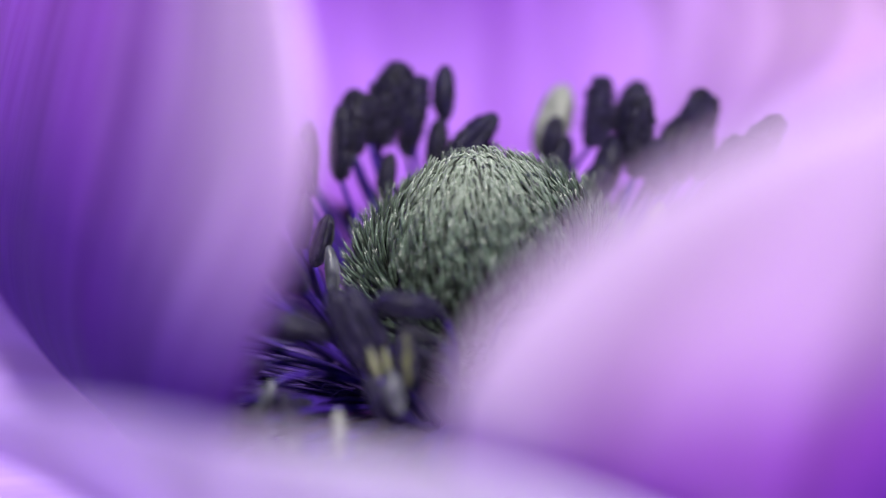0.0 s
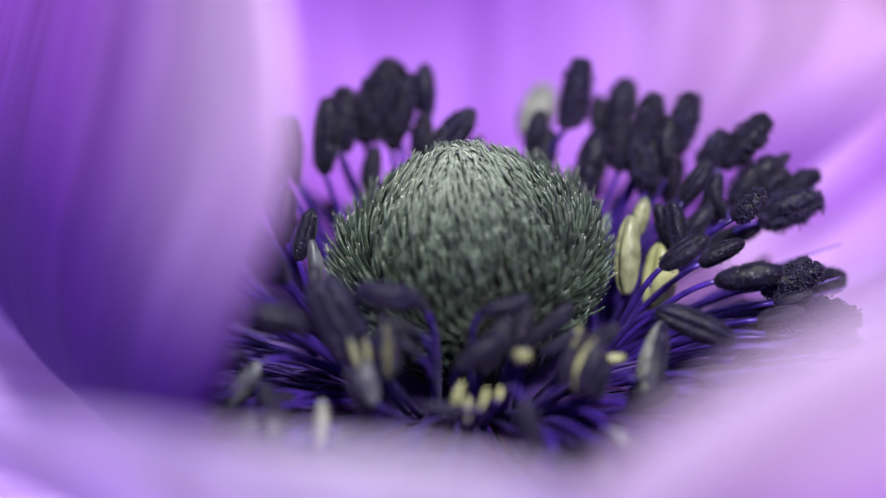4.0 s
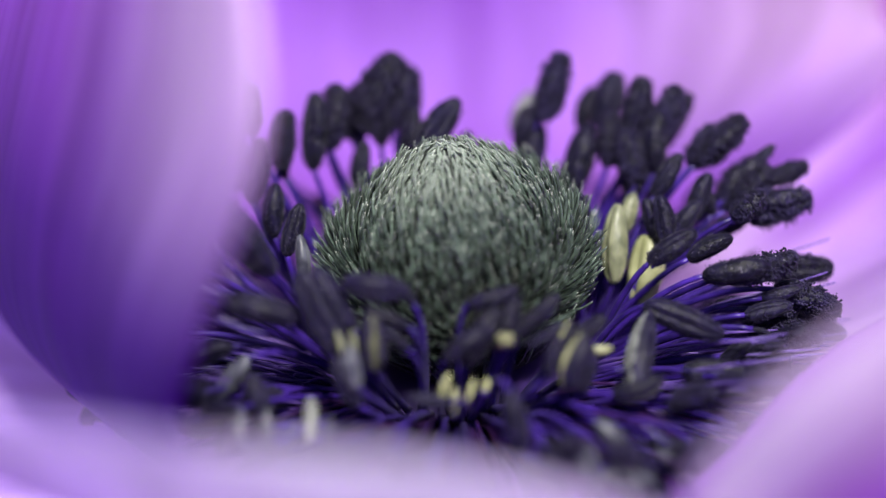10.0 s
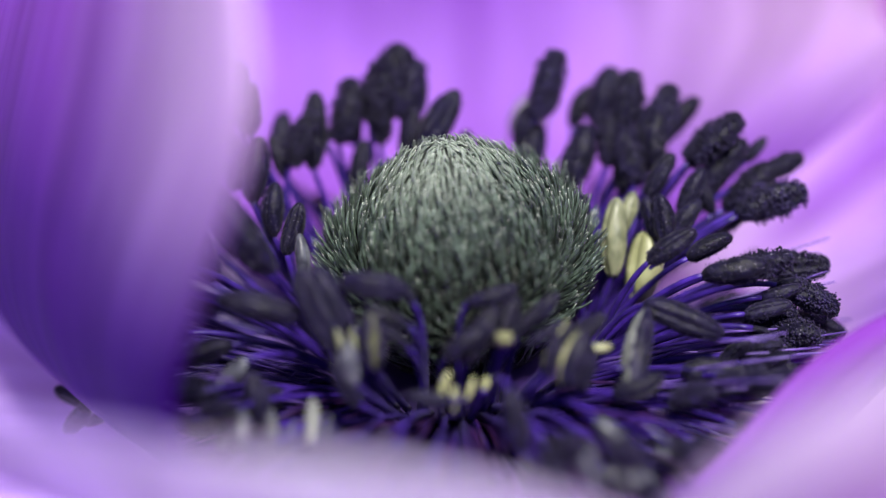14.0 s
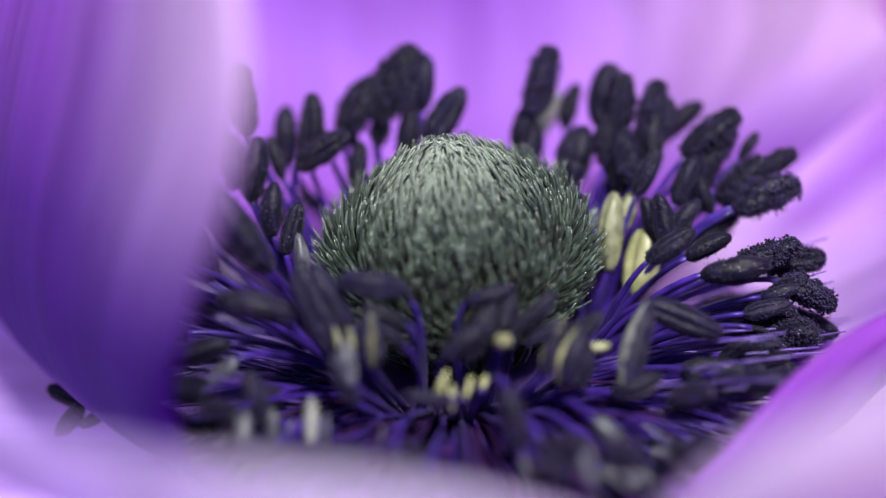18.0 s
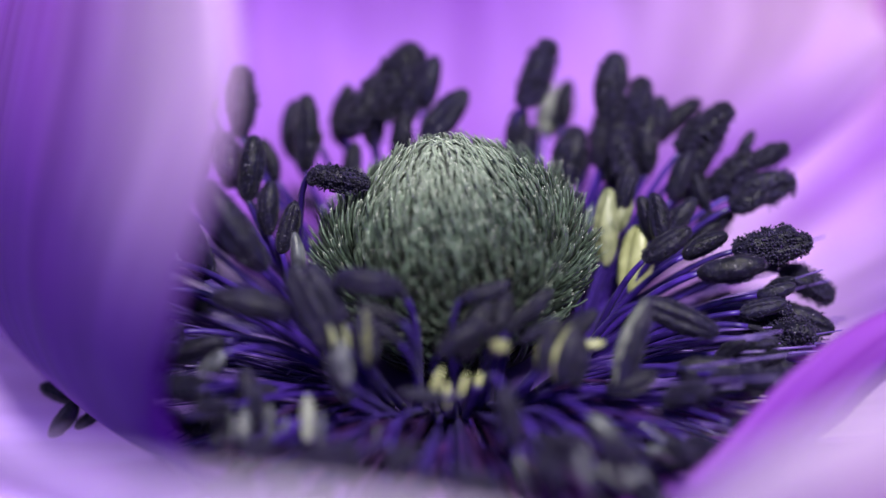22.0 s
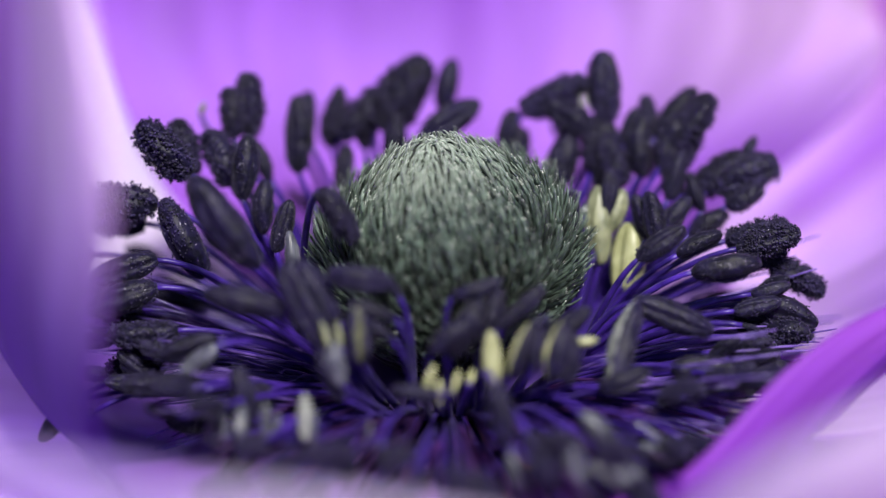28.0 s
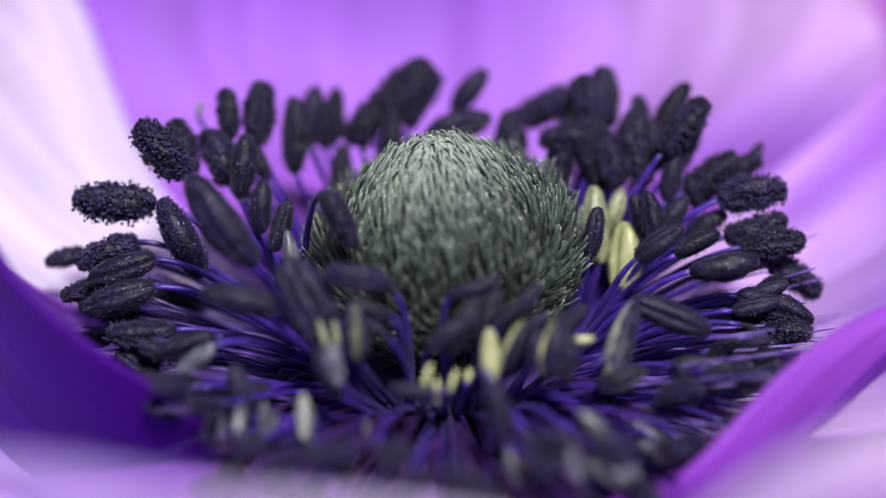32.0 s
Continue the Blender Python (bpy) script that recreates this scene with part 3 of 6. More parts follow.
stamen_b6 = stamen((-0.5, 5.17, 0.68), (-0.74, 5.28, 7.62), (0.95, 0.14, 0.27), 1.21, "shut", stout=1.17)
stamen_b7 = stamen((-1.51, 4.61, 0.7), (-2.32, 4.76, 6.59), (0.07, 0.45, 0.89), 1.00, "shut", stout=1.02)
stamen_b8 = stamen((-2.86, 3.71, -0.13), (-4.44, 3.9, 5.89), (0.14, 0.45, 0.88), 0.83, "shut", stout=1.02)
stamen_b9 = stamen((-6, 0.3, -0.1), (-4.62, -2.93, 9.01), (0.47, -0.4, -0.79), 1.04, "open", stout=0.92)
stamen_h1 = stamen((-3.27, 3.21, 0.17), (-6.24, 4.27, 6.62), (0, 0.45, 0.89), 1.33, "shut", stout=0.87)
stamen_h2 = stamen((-1.81, 4.61, -0.06), (-2.79, 4.56, 5.71), (0.28, 0.44, 0.85), 0.71, "shut", stout=1.02)
stamen_b10 = stamen((1.38, 4.22, 0.58), (2.99, 6.22, 7.97), (0.9, 0.2, 0.39), 1.25, "open", stout=1.02)
stamen_b10b = stamen((2.1, 4.18, 0.66), (5.22, 7.47, 6.94), (0.15, 0.94, 0.29), 1.38, "ash", stout=1.15)
stamen_b11 = stamen((1.9, 4.85, 0.14), (2.5, 4.31, 6.21), (0.25, 0.44, 0.86), 0.95, "shut", stout=1.33)
stamen_c1 = stamen((3.28, 3.53, 0.27), (5.95, 4.77, 8.1), (-0.15, 0.45, 0.88), 1.06, "open", stout=1.02)
stamen_c2 = stamen((3.02, 3.96, 0.34), (6.58, 5.88, 7.79), (-0.04, 0.45, 0.89), 1.13, "shut", stout=1.27)
stamen_c3 = stamen((3.79, 3.11, 0.36), (6.07, 4.05, 8.16), (-1, -0.02, -0.05), 1.05, "open", stout=1.02)
stamen_c4 = stamen((4.12, 3.25, 0.26), (6.26, 3.52, 6.15), (-0.27, 0.44, 0.86), 1.22, "shut", stout=1.17)
stamen_c5 = stamen((4.25, 2.2, 0.45), (8.06, 3.22, 6.54), (-0.3, 0.43, 0.85), 1.18, "open", stout=1.02)
stamen_c6 = stamen((3.62, 2.86, 0.07), (8.6, 4.92, 7.89), (0.53, 0.38, 0.75), 1.11, "shut", stout=0.92)
stamen_c7 = stamen((5, 1.7, 0.27), (8.74, 2.98, 8.05), (0.65, 0.35, 0.68), 1.20, "open", stout=1.02)
stamen_c8 = stamen((4.7, 1.35, -0.19), (8.88, 2.3, 6.23), (0.24, 0.44, 0.87), 0.88, "shut", stout=1.02)
stamen_c9 = stamen((4.54, 1.47, 0.32), (9.77, 2.67, 6.46), (0.81, 0.26, 0.52), 1.08, "open", stout=1.22)
stamen_c10 = stamen((4.12, 1.59, 0.35), (11.23, 3.37, 6.83), (0.93, 0.17, 0.33), 0.77, "open", stout=1.02)
stamen_c11 = stamen((4.94, 0.54, -0.15), (10.97, 1.2, 6.76), (0.99, 0.07, 0.13), 1.17, "open", stout=1.12)
stamen((4.96, 0.31, 0.22), (8.5, 0.53, 5.44), (0.58, 0.37, 0.72), 0.87, "shut", stout=1.02)
stamen_c13 = stamen((3.69, 3.39, 0.12), (7.16, 4.74, 7.54), (0.31, 0.43, 0.85), 0.69, "shut", stout=1.02)
stamen_c14 = stamen((3.2, 3.89, 0.46), (4.27, 3.56, 5.72), (0.35, 0.43, 0.84), 1.04, "shut", stout=1.33)
stamen_d1 = stamen((4.42, 0.21, -0.15), (11.2, 0.53, 5.44), (0.96, 0.13, 0.25), 1.11, "open", stout=0.97)
stamen_d2 = stamen((5.01, -0.05, 0.67), (11.81, -0.12, 5.27), (0.99, 0.05, 0.11), 1.09, "open", stout=1.02)
stamen((4.44, -1.29, 0.21), (9.55, -2.77, 5.58), (0.99, 0.07, 0.14), 1.14, "shut", stout=1.02)
stamen_d4 = stamen((4.93, 0.19, 0.09), (13.06, 0.49, 4.27), (0.82, -0.26, -0.51), 1.03, "open", stout=1.07)
stamen_d5 = stamen((4.63, -0.94, 0.08), (11.5, -2.33, 4.24), (0.95, -0.15, -0.29), 1.32, "shut", stout=1.02)
stamen((4.69, -0.63, 0.34), (12.35, -1.65, 3.37), (0.88, -0.22, -0.43), 1.03, "open", stout=1.02)
stamen((3.98, -2.44, 0.14), (8.67, -5.32, 2.78), (1, -0.02, -0.04), 1.08, "shut", stout=1.1)
stamen((4.73, -1.9, -0.18), (10.94, -4.4, 2.38), (0.97, 0.11, 0.21), 0.87, "shut", stout=1.02)
stamen((4.25, -2.47, 0.46), (9.88, -5.73, 1.97), (1, 0.02, 0.04), 0.87, "slate", stout=0.8)
stamen((4.52, -1.19, 0), (11.67, -3.08, 2.77), (0.99, -0.06, -0.12), 0.79, "open", stout=0.82)
stamen_d8 = stamen((5.06, 0.81, 0.01), (6.17, 0.99, 4.14), (-0.09, 0.45, 0.89), 1.33, "grey", stout=0.85)
stamen_g11 = stamen((4.48, -0.92, 0.19), (5.64, -1.15, 5.44), (0.16, 0.45, 0.88), 0.86, "shut", stout=0.97)
stamen((4.89, 1.16, -0.11), (6.54, 1.55, 5.25), (0.3, 0.43, 0.85), 0.76, "grey")
stamen_d10 = stamen((4.69, 0.01, 0.1), (7, 0.01, 3.32), (0.06, 0.45, 0.89), 1.20, "pale", stout=1.15)
stamen((5.15, -0.07, 0.19), (7.3, -0.11, 4.2), (0.53, 0.38, 0.76), 0.44, "grey")
stamen((5.16, 0.34, -0.05), (7.91, 0.53, 5.44), (-0.29, 0.43, 0.85), 0.78, "shut", stout=1.02)
stamen((4.66, 0.61, 0.39), (9.49, 1.25, 4.65), (0.78, 0.29, 0.56), 0.78, "shut", stout=1.02)
stamen((4.92, -1.67, 0.21), (7.41, -2.52, 6.07), (0.83, 0.25, 0.5), 0.93, "shut", stout=1.02)
stamen((4.59, -0.35, -0.09), (9.12, -0.69, 5.26), (0.89, 0.2, 0.4), 0.83, "shut", stout=1.02)
stamen_e6 = stamen((3.46, -3.44, -0.03), (6.19, -7.36, 3.17), (0.27, 0.73, 0.63), 1.55, "rim", stout=0.72, face=(-0.9, -0.3, 0.1))
stamen((4.43, -2.57, 0.55), (7.22, -4.19, 4.99), (0.93, -0.17, -0.33), 1.38, "shut", stout=0.85)
stamen((4.48, -0.86, 0.05), (11.89, -2.28, 4.34), (0.96, 0.12, 0.24), 0.67, "shut", stout=1.02)
stamen((4.87, -1.59, 0.38), (11.34, -3.71, 3.74), (0.96, -0.12, -0.24), 0.33, "shut", stout=0.82)
stamen((5.09, 0.59, 0.11), (4.79, 0.56, 5.5), (0.08, 0.45, 0.89), 0.78, "shut", stout=1.02)
stamen_e2 = stamen((0.87, -4.43, 0.06), (1.62, -8.19, 3.74), (-0.02, 0.45, 0.89), 0.90, "pale", stout=0.75, face=(0, -1, 0))
stamen_e2b = stamen((1.29, -4.95, 0.04), (2.08, -7.98, 4.17), (0.41, 0.41, 0.81), 0.9, "half", stout=0.8, face=(-0.95, 0.0, 0.3))
stamen_e2c = stamen((1.73, -4.38, 0.18), (3.12, -7.93, 4.26), (0.18, 0.45, 0.88), 0.71, "shut", stout=0.8)
stamen_e3 = stamen((2.03, -4.33, 0.17), (3.79, -8.1, 3.93), (0.18, 0.45, 0.88), 0.95, "half", stout=1.15, face=(-1.0, 0.1, 0.0))
stamen_e3b = stamen((2.59, -4.54, -0.06), (4.4, -7.73, 3.55), (0.1, 0.45, 0.89), 0.84, "shut", stout=0.9)
stamen_e4 = stamen((2.51, -3.62, 0.65), (4.6, -6.61, 4.65), (0.99, 0.05, 0.09), 0.43, "pale")
stamen_e5 = stamen((3.17, -4.11, 0.69), (5.69, -7.38, 3.15), (0.93, 0.16, 0.32), 0.85, "rim", stout=1.15, face=(-0.2, -0.5, -0.85))
stamen_e5b = stamen((3.1, -3.65, 0.66), (5.91, -6.96, 3.96), (0.95, -0.14, -0.28), 0.56, "shut", stout=0.7)
stamen_e7a = stamen((-0.53, -5.21, 0), (-0.89, -8.74, 3.77), (0.32, 0.43, 0.84), 0.46, "pale", stout=0.6)
stamen_e7b = stamen((-0.22, -5.07, 0.55), (-0.39, -8.95, 3.36), (0, 0.45, 0.89), 0.41, "pale", stout=0.6)
stamen_e7c = stamen((0.05, -5, 0.27), (0.09, -8.76, 3.73), (0.3, 0.43, 0.85), 0.38, "pale", stout=0.6)
stamen_e7d = stamen((0.42, -4.64, 0.11), (0.74, -8.18, 3.78), (0.22, 0.44, 0.87), 0.23, "pale")
stamen_e8 = stamen((-2.14, -4.08, -0.14), (-5.22, -9.98, 2.45), (-0.04, 0.64, 0.77), 0.74, "ash", stout=0.8)
stamen_e9 = stamen((-3.57, -3.4, 0.06), (-9.1, -8.69, 1.67), (0.37, 0.42, 0.83), 0.71, "slate", stout=0.9)
stamen_e12 = stamen((-3.42, -3.82, -0.16), (-7.48, -8.35, 2.33), (-0.22, 0.44, 0.87), 0.92, "shut")
stamen_f7 = stamen((-3.15, -4.15, 0.42), (-7.6, -10.01, 2.37), (0.03, 0.7, 0.71), 0.60, "slate", stout=1)
stamen_f7b = stamen((-2.95, -4.32, 0.61), (-6.67, -10, 2.41), (-0.03, 0.5, 0.87), 0.61, "slate", stout=0.8)
stamen_f7c = stamen((-2.42, -4.61, 0.32), (-5.98, -11.38, 0.79), (-0.08, 0.45, 0.89), 0.56, "shut")
stamen_f8 = stamen((2.02, -3.92, 0.47), (4.95, -9.6, 3.19), (0.6, -0.36, -0.71), 1.08, "slate")
stamen_f9 = stamen((2.97, -3.45, 0.07), (6.86, -7.97, 1.98), (0.86, -0.23, -0.45), 0.82, "slate", stout=0.8)
stamen_f12 = stamen((2.31, -4.43, 0.27), (5.54, -10.63, 2.26), (0.75, -0.3, -0.59), 1.03, "slate")
stamen_f13 = stamen((1.22, -4.61, 0.65), (2.85, -10.78, 3.07), (0.32, -0.43, -0.85), 1.08, "shut")
stamen_f14 = stamen((1.83, -4.6, 0.11), (4.28, -10.78, 3.07), (0.26, -0.44, -0.86), 0.97, "slate")
stamen_f15 = stamen((0.74, -4.57, 0.58), (1.62, -9.95, 4.71), (0.19, -0.45, -0.88), 1.00, "shut")
stamen_f16 = stamen((-0.28, -4.82, 0.5), (-0.53, -9.24, 3.89), (-0.99, 0.06, 0.13), 0.72, "shut", stout=0.8)
stamen_f10 = stamen((0.06, -4.72, -0.02), (0.09, -7.26, 4.48), (0.46, 0.4, 0.79), 1.04, "shut")
stamen_f10b = stamen((0.91, -4.79, 0.54), (1.26, -6.58, 4.71), (0.29, 0.43, 0.85), 0.92, "shut")
stamen_f10c = stamen((-0.38, -4.54, 0.51), (-0.64, -7.64, 4.82), (0.8, 0.27, 0.53), 0.87, "shut")
stamen_f17 = stamen((2.56, -4.56, 0.53), (3.69, -6.58, 4.71), (0.79, 0.28, 0.55), 0.89, "shut")
stamen_f18 = stamen((-2.2, -4.64, -0.19), (-3.99, -8.4, 3.33), (-0.41, 0.41, 0.81), 0.86, "shut")
stamen_f19 = stamen((-1.09, -4.84, 0.58), (-2.47, -10.97, 2.7), (0.14, -0.45, -0.88), 0.60, "shut", stout=0.7)
stamen_f20 = stamen((1.67, -4.12, 0.04), (2.33, -5.76, 5.22), (0.71, 0.32, 0.63), 0.75, "shut")
stamen_n1 = stamen((4.62, 0.45, 0.27), (9.83, 0.95, 5.18), (0.82, 0.26, 0.51), 0.74, "open", stout=1.02)
stamen_n2 = stamen((4.03, 2.57, 0.23), (8.52, 3.94, 6.77), (-0.1, 0.45, 0.89), 0.93, "shut", stout=1.12)
stamen((4.97, 1.14, -0.2), (10.24, 2.12, 5.86), (-0.34, 0.43, 0.84), 0.71, "shut", stout=1.02)
stamen((4.45, 0, -0.09), (12.14, 0, 4.4), (0.91, 0.19, 0.37), 0.67, "open", stout=0.92)
stamen((4.36, -1.18, -0.14), (11.18, -3.02, 3.99), (0.97, 0.1, 0.2), 0.80, "shut", stout=0.92)
stamen((4.92, -1.9, 0.57), (10.9, -4.2, 2.77), (0.95, 0.14, 0.27), 0.76, "open", stout=0.82)
stamen_n7 = stamen((-1.68, 4.15, 0.25), (-3.5, 5.71, 6.96), (0.12, 0.45, 0.88), 0.81, "open", stout=1.02)
stamen_n8 = stamen((-4.07, 2.32, 0.08), (-7.33, 3.25, 6.59), (-0.37, 0.42, 0.83), 0.78, "shut", stout=0.92)
stamen_n9 = stamen((-3.72, 2.9, 0.38), (-10.22, 5.68, 8.39), (0.3, 0.43, 0.85), 0.26, "grey", stout=1.2)
stamen_n10 = stamen((-1.34, -4.74, 0.12), (-2.11, -7.45, 5.19), (-0.78, 0.28, 0.56), 0.56, "shut", stout=0.8)
stamen_n11 = stamen((1.21, -4.41, 0.1), (1.88, -6.83, 5.33), (0.71, 0.32, 0.63), 0.62, "shut", stout=0.9)
stamen_n12 = stamen((0.15, -4.51, 0.3), (0.2, -5.81, 6.22), (0.95, 0.14, 0.28), 0.84, "shut", stout=0.9)
stamen_n13 = stamen((2.31, -4.49, 0.14), (3.55, -6.9, 5.84), (-0.83, -0.25, -0.49), 0.63, "shut", stout=0.8)
stamen_n14 = stamen((-1.4, -4.25, -0.04), (-1.92, -5.81, 6.22), (-0.71, 0.32, 0.63), 0.62, "shut", stout=0.9)
stamen_n15 = stamen((2.98, -3.68, 0.34), (7.14, -8.83, 1.39), (1, -0.05, -0.09), 0.88, "slate", stout=0.9)
stamen_n16 = stamen((2.19, -4.61, 0.14), (5.13, -10.82, 1.89), (0.85, -0.24, -0.47), 0.81, "slate", stout=0.9)
stamen_n17 = stamen((1.01, -5.02, 0.36), (2.23, -11.06, 2.52), (0.35, -0.43, -0.83), 0.73, "slate")
stamen_n18 = stamen((2.58, 4.03, 0.14), (5.84, 6.19, 7.9), (-0.33, 0.43, 0.84), 0.85, "shut", stout=1.12)
stamen_n19 = stamen((3.49, 3.36, 0.43), (7.9, 5.31, 7.67), (-0.03, 0.45, 0.89), 0.75, "open", stout=1.02)
stamen_n20 = stamen((4.67, 0.99, 0.42), (11.38, 2.17, 5.96), (0.8, 0.27, 0.53), 0.71, "open", stout=1.27)
stamen_n21 = stamen((4.47, 1.78, 0.02), (12.17, 3.66, 6.9), (0.51, 0.39, 0.76), 0.57, "shut", stout=1.02)
stamen_n22 = stamen((-0.51, 4.86, 0.43), (-0.7, 4.47, 6.51), (0.52, 0.39, 0.76), 0.75, "shut", stout=1.12)
stamen_n23 = stamen((-2.16, 3.91, 0.18), (-5.04, 5.92, 6.88), (0.17, 0.45, 0.88), 0.87, "open", stout=1.02)
stamen_p0 = stamen((-3.24, -3.52, 0.59), (-8.38, -9.09, 1.99), (0.04, 0.45, 0.89), 0.44, "slate", stout=0.6)
stamen_p1 = stamen((-3.04, -4.27, 0.14), (-6.5, -9.14, 1.88), (0.23, 0.44, 0.87), 0.45, "slate", stout=0.6)
stamen_p2 = stamen((-2.34, -4.65, 0.51), (-5.06, -10.07, 2.27), (0.09, 0.45, 0.89), 0.60, "slate", stout=0.55)
stamen_p3 = stamen((-1.37, -4.43, 0.22), (-3.12, -10.11, 2.18), (0.24, 0.44, 0.86), 0.43, "slate", stout=0.55)
stamen_r1 = stamen((2.97, 3.39, 0.53), (4.33, 3.52, 6.15), (0.25, 0.44, 0.86), 1.11, "shut", stout=1.22)
stamen_r2 = stamen((3.83, 3.21, 0.6), (5.81, 3.69, 6.96), (0.07, 0.45, 0.89), 0.97, "open", stout=1.12)
stamen_r3 = stamen((4.36, 2.67, 0.4), (7.76, 3.58, 6.76), (0.04, 0.45, 0.89), 1.07, "shut", stout=1.17)
stamen_r4 = stamen((1.46, 4.84, 0.31), (2.33, 5.19, 6.95), (0.18, 0.45, 0.88), 0.81, "shut", stout=1.22)
stamen_r5 = stamen((3.86, 2.29, 0.33), (6.94, 3.17, 6.44), (-0.21, 0.44, 0.87), 0.99, "open", stout=1.22)
stamen((4.4, -0.01, -0.07), (8.23, -0.01, 5.49), (-0.16, 0.45, 0.88), 0.90, "shut", stout=1.12)
stamen_r7 = stamen((4.59, 2.21, -0.16), (9.17, 3.45, 7), (0.51, 0.39, 0.76), 0.84, "open", stout=1.12)

# the low, crowded stamens under the others
rnd = random.Random(9)
for i in range(72):
    a = radians(rnd.uniform(168, 372))
    lift = radians(rnd.uniform(2, 24))
    w = Vector((math.cos(a) * math.cos(lift), math.sin(a) * math.cos(lift), math.sin(lift)))
    b = Vector((math.cos(a), math.sin(a), 0)) * rnd.uniform(4.2, 5.2) + Vector((0, 0, rnd.uniform(-0.4, 0.2)))
    front = smooth((-math.sin(a) - 0.75) / 0.15)
    stamen(b, b + w * (rnd.uniform(5, 8) + 3.5 * front), w + Vector((rnd.gauss(0, 0.2), rnd.gauss(0, 0.2), rnd.gauss(-0.1, 0.2))), rnd.uniform(0.85, 1.1), rnd.choice(("shut", "shut", "open")), thick=0.12, skin=MAROON if front > 0.3 and i % 3 else FILAMENT)
for i in range(12):
    a = radians(250 + 3.4 * i + rnd.uniform(-1, 1))
    b = Vector((math.cos(a), math.sin(a), 0)) * 4.6 + Vector((0, 0, 0.1))
    w = Vector((math.cos(a), math.sin(a), rnd.uniform(-0.05, 0.1)))
    stamen(b, b + w * rnd.uniform(8, 11), w, 0.5, "grey", thick=0.06, skin=TAN)
# crowded filaments all round, under the anthers
for i in range(58):
    a = radians(rnd.uniform(-35, 215)) if i % 3 else radians(rnd.uniform(190, 350))
    lift = radians(rnd.uniform(4, 26) + 14 * max(0.0, math.sin(a)))
    w = Vector((math.cos(a) * math.cos(lift), math.sin(a) * math.cos(lift), math.sin(lift)))
    b = Vector((math.cos(a), math.sin(a), 0)) * rnd.uniform(4.4, 5.2) + Vector((0, 0, rnd.uniform(-0.3, 0.4)))
    stamen(b, b + w * (rnd.uniform(6.8, 9.2) - 2.4 * max(0.0, math.sin(a))), w + Vector((rnd.gauss(0, 0.2), rnd.gauss(0, 0.2), rnd.gauss(0.1, 0.2))), rnd.uniform(0.6, 0.8), "shut", thick=0.13)


def tuft(count, seed, skin, first, last, label, low=-2, high=24, longest=8.5):
    # hair-thin filaments crowded low round the centre
    rnd = random.Random(seed)
    bm = bmesh.new()
    for i in range(count):
        a = radians(rnd.uniform(first, last))
        lift = radians(rnd.uniform(low, high))
        w = Vector((math.cos(a) * math.cos(lift), math.sin(a) * math.cos(lift), math.sin(lift)))
        b = Vector((math.cos(a), math.sin(a), 0)) * rnd.uniform(4.3, 5.4) + Vector((0, 0, rnd.uniform(-0.6, 0.3)))
        size, bend = rnd.uniform(2.5, longest), Vector((rnd.gauss(0, 0.3), rnd.gauss(0, 0.3), rnd.uniform(0, 0.7)))
        tube(bm, [(b + w * size * u + bend * math.sin(math.pi * u * 0.9)) * MM for u in (0, 0.25, 0.5, 0.75, 1)], [r * MM for r in (0.09, 0.085, 0.075, 0.065, 0.03)], 5)
    ob = tagged(part("filament_tuft", mesh_of("filament_tuft", bm, [skin]), flower, label), kind="stuff")
    ob.location.z = 0.06


tuft(420, 21, FILAMENT, 160, 380, "thin violet filaments crowded round the centre")
tuft(110, 24, LIT_FILAMENT, 178, 222, "violet filaments in a painted lit tone beside the tall petal", 8, 30, 10)
tuft(150, 23, LIT_FILAMENT, 322, 368, "thin filaments in a painted lit tone under the anthers", 6, 26, 11)
tuft(170, 22, MAROON, 225, 320, "thin maroon filaments crowded at the front")

# ---- the stalk ----
bm = bmesh.new()
tube(bm, [Vector((0.3 * math.sin(i * 0.7), 0.2 * math.cos(i * 0.5), -1.0 - i * 5.9)) * MM for i in range(11)], [2.2 * MM] * 11, 14)
stalk = part("stalk", mesh_of("stalk", bm, [STEM]), flower, "plain green stalk")
stalk.location.z = 0.06
bm = bmesh.new()
bmesh.ops.create_uvsphere(bm, u_segments=24, v_segments=12, radius=1)
for v in bm.verts:
    v.co = Vector((v.co.x * 4.9, v.co.y * 4.9, v.co.z * 1.9 - 0.8)) * MM
bed = part("receptacle", mesh_of("receptacle", bm, [BED]), flower)
bed.location.z = 0.06


def swings(ob, rows):
    """Poses of a stamen that turns on its base, in degrees about an axis given by the vector, and slides a little out of its bed, in mm."""
    home = ob.matrix_basis.copy()
    made = []
    for t, r, *slide in rows:
        turn = Matrix.Rotation(radians(Vector(r).length), 4, Vector(r)) if Vector(r).length > 0 else Matrix()
        made.append((t, Matrix.Translation(Vector(slide[0] if slide else (0, 0, 0)) * MM) @ home @ turn))
    return made


def nods(ob, rows):
    """Poses of an anther that turns on its filament from one axis to the next."""
    place, size = ob.matrix_basis.to_translation(), ob.matrix_basis.to_scale()
    turn = ob.matrix_basis.to_quaternion()
    last = turn @ Vector((0, 0, 1))
    made = []
    for t, axis in rows[::-1]:
        turn = last.rotation_difference(Vector(axis)) @ turn
        last = Vector(axis).normalized()
        made.append((t, Matrix.LocRotScale(place, turn, None)))
    return made[::-1]


def drift(rows):
    """The whole flower head shifts a little as it opens."""
    return [(t, Matrix.Translation((x * MM, y * MM, z * MM - 0.06))) for t, (x, y, z) in rows]


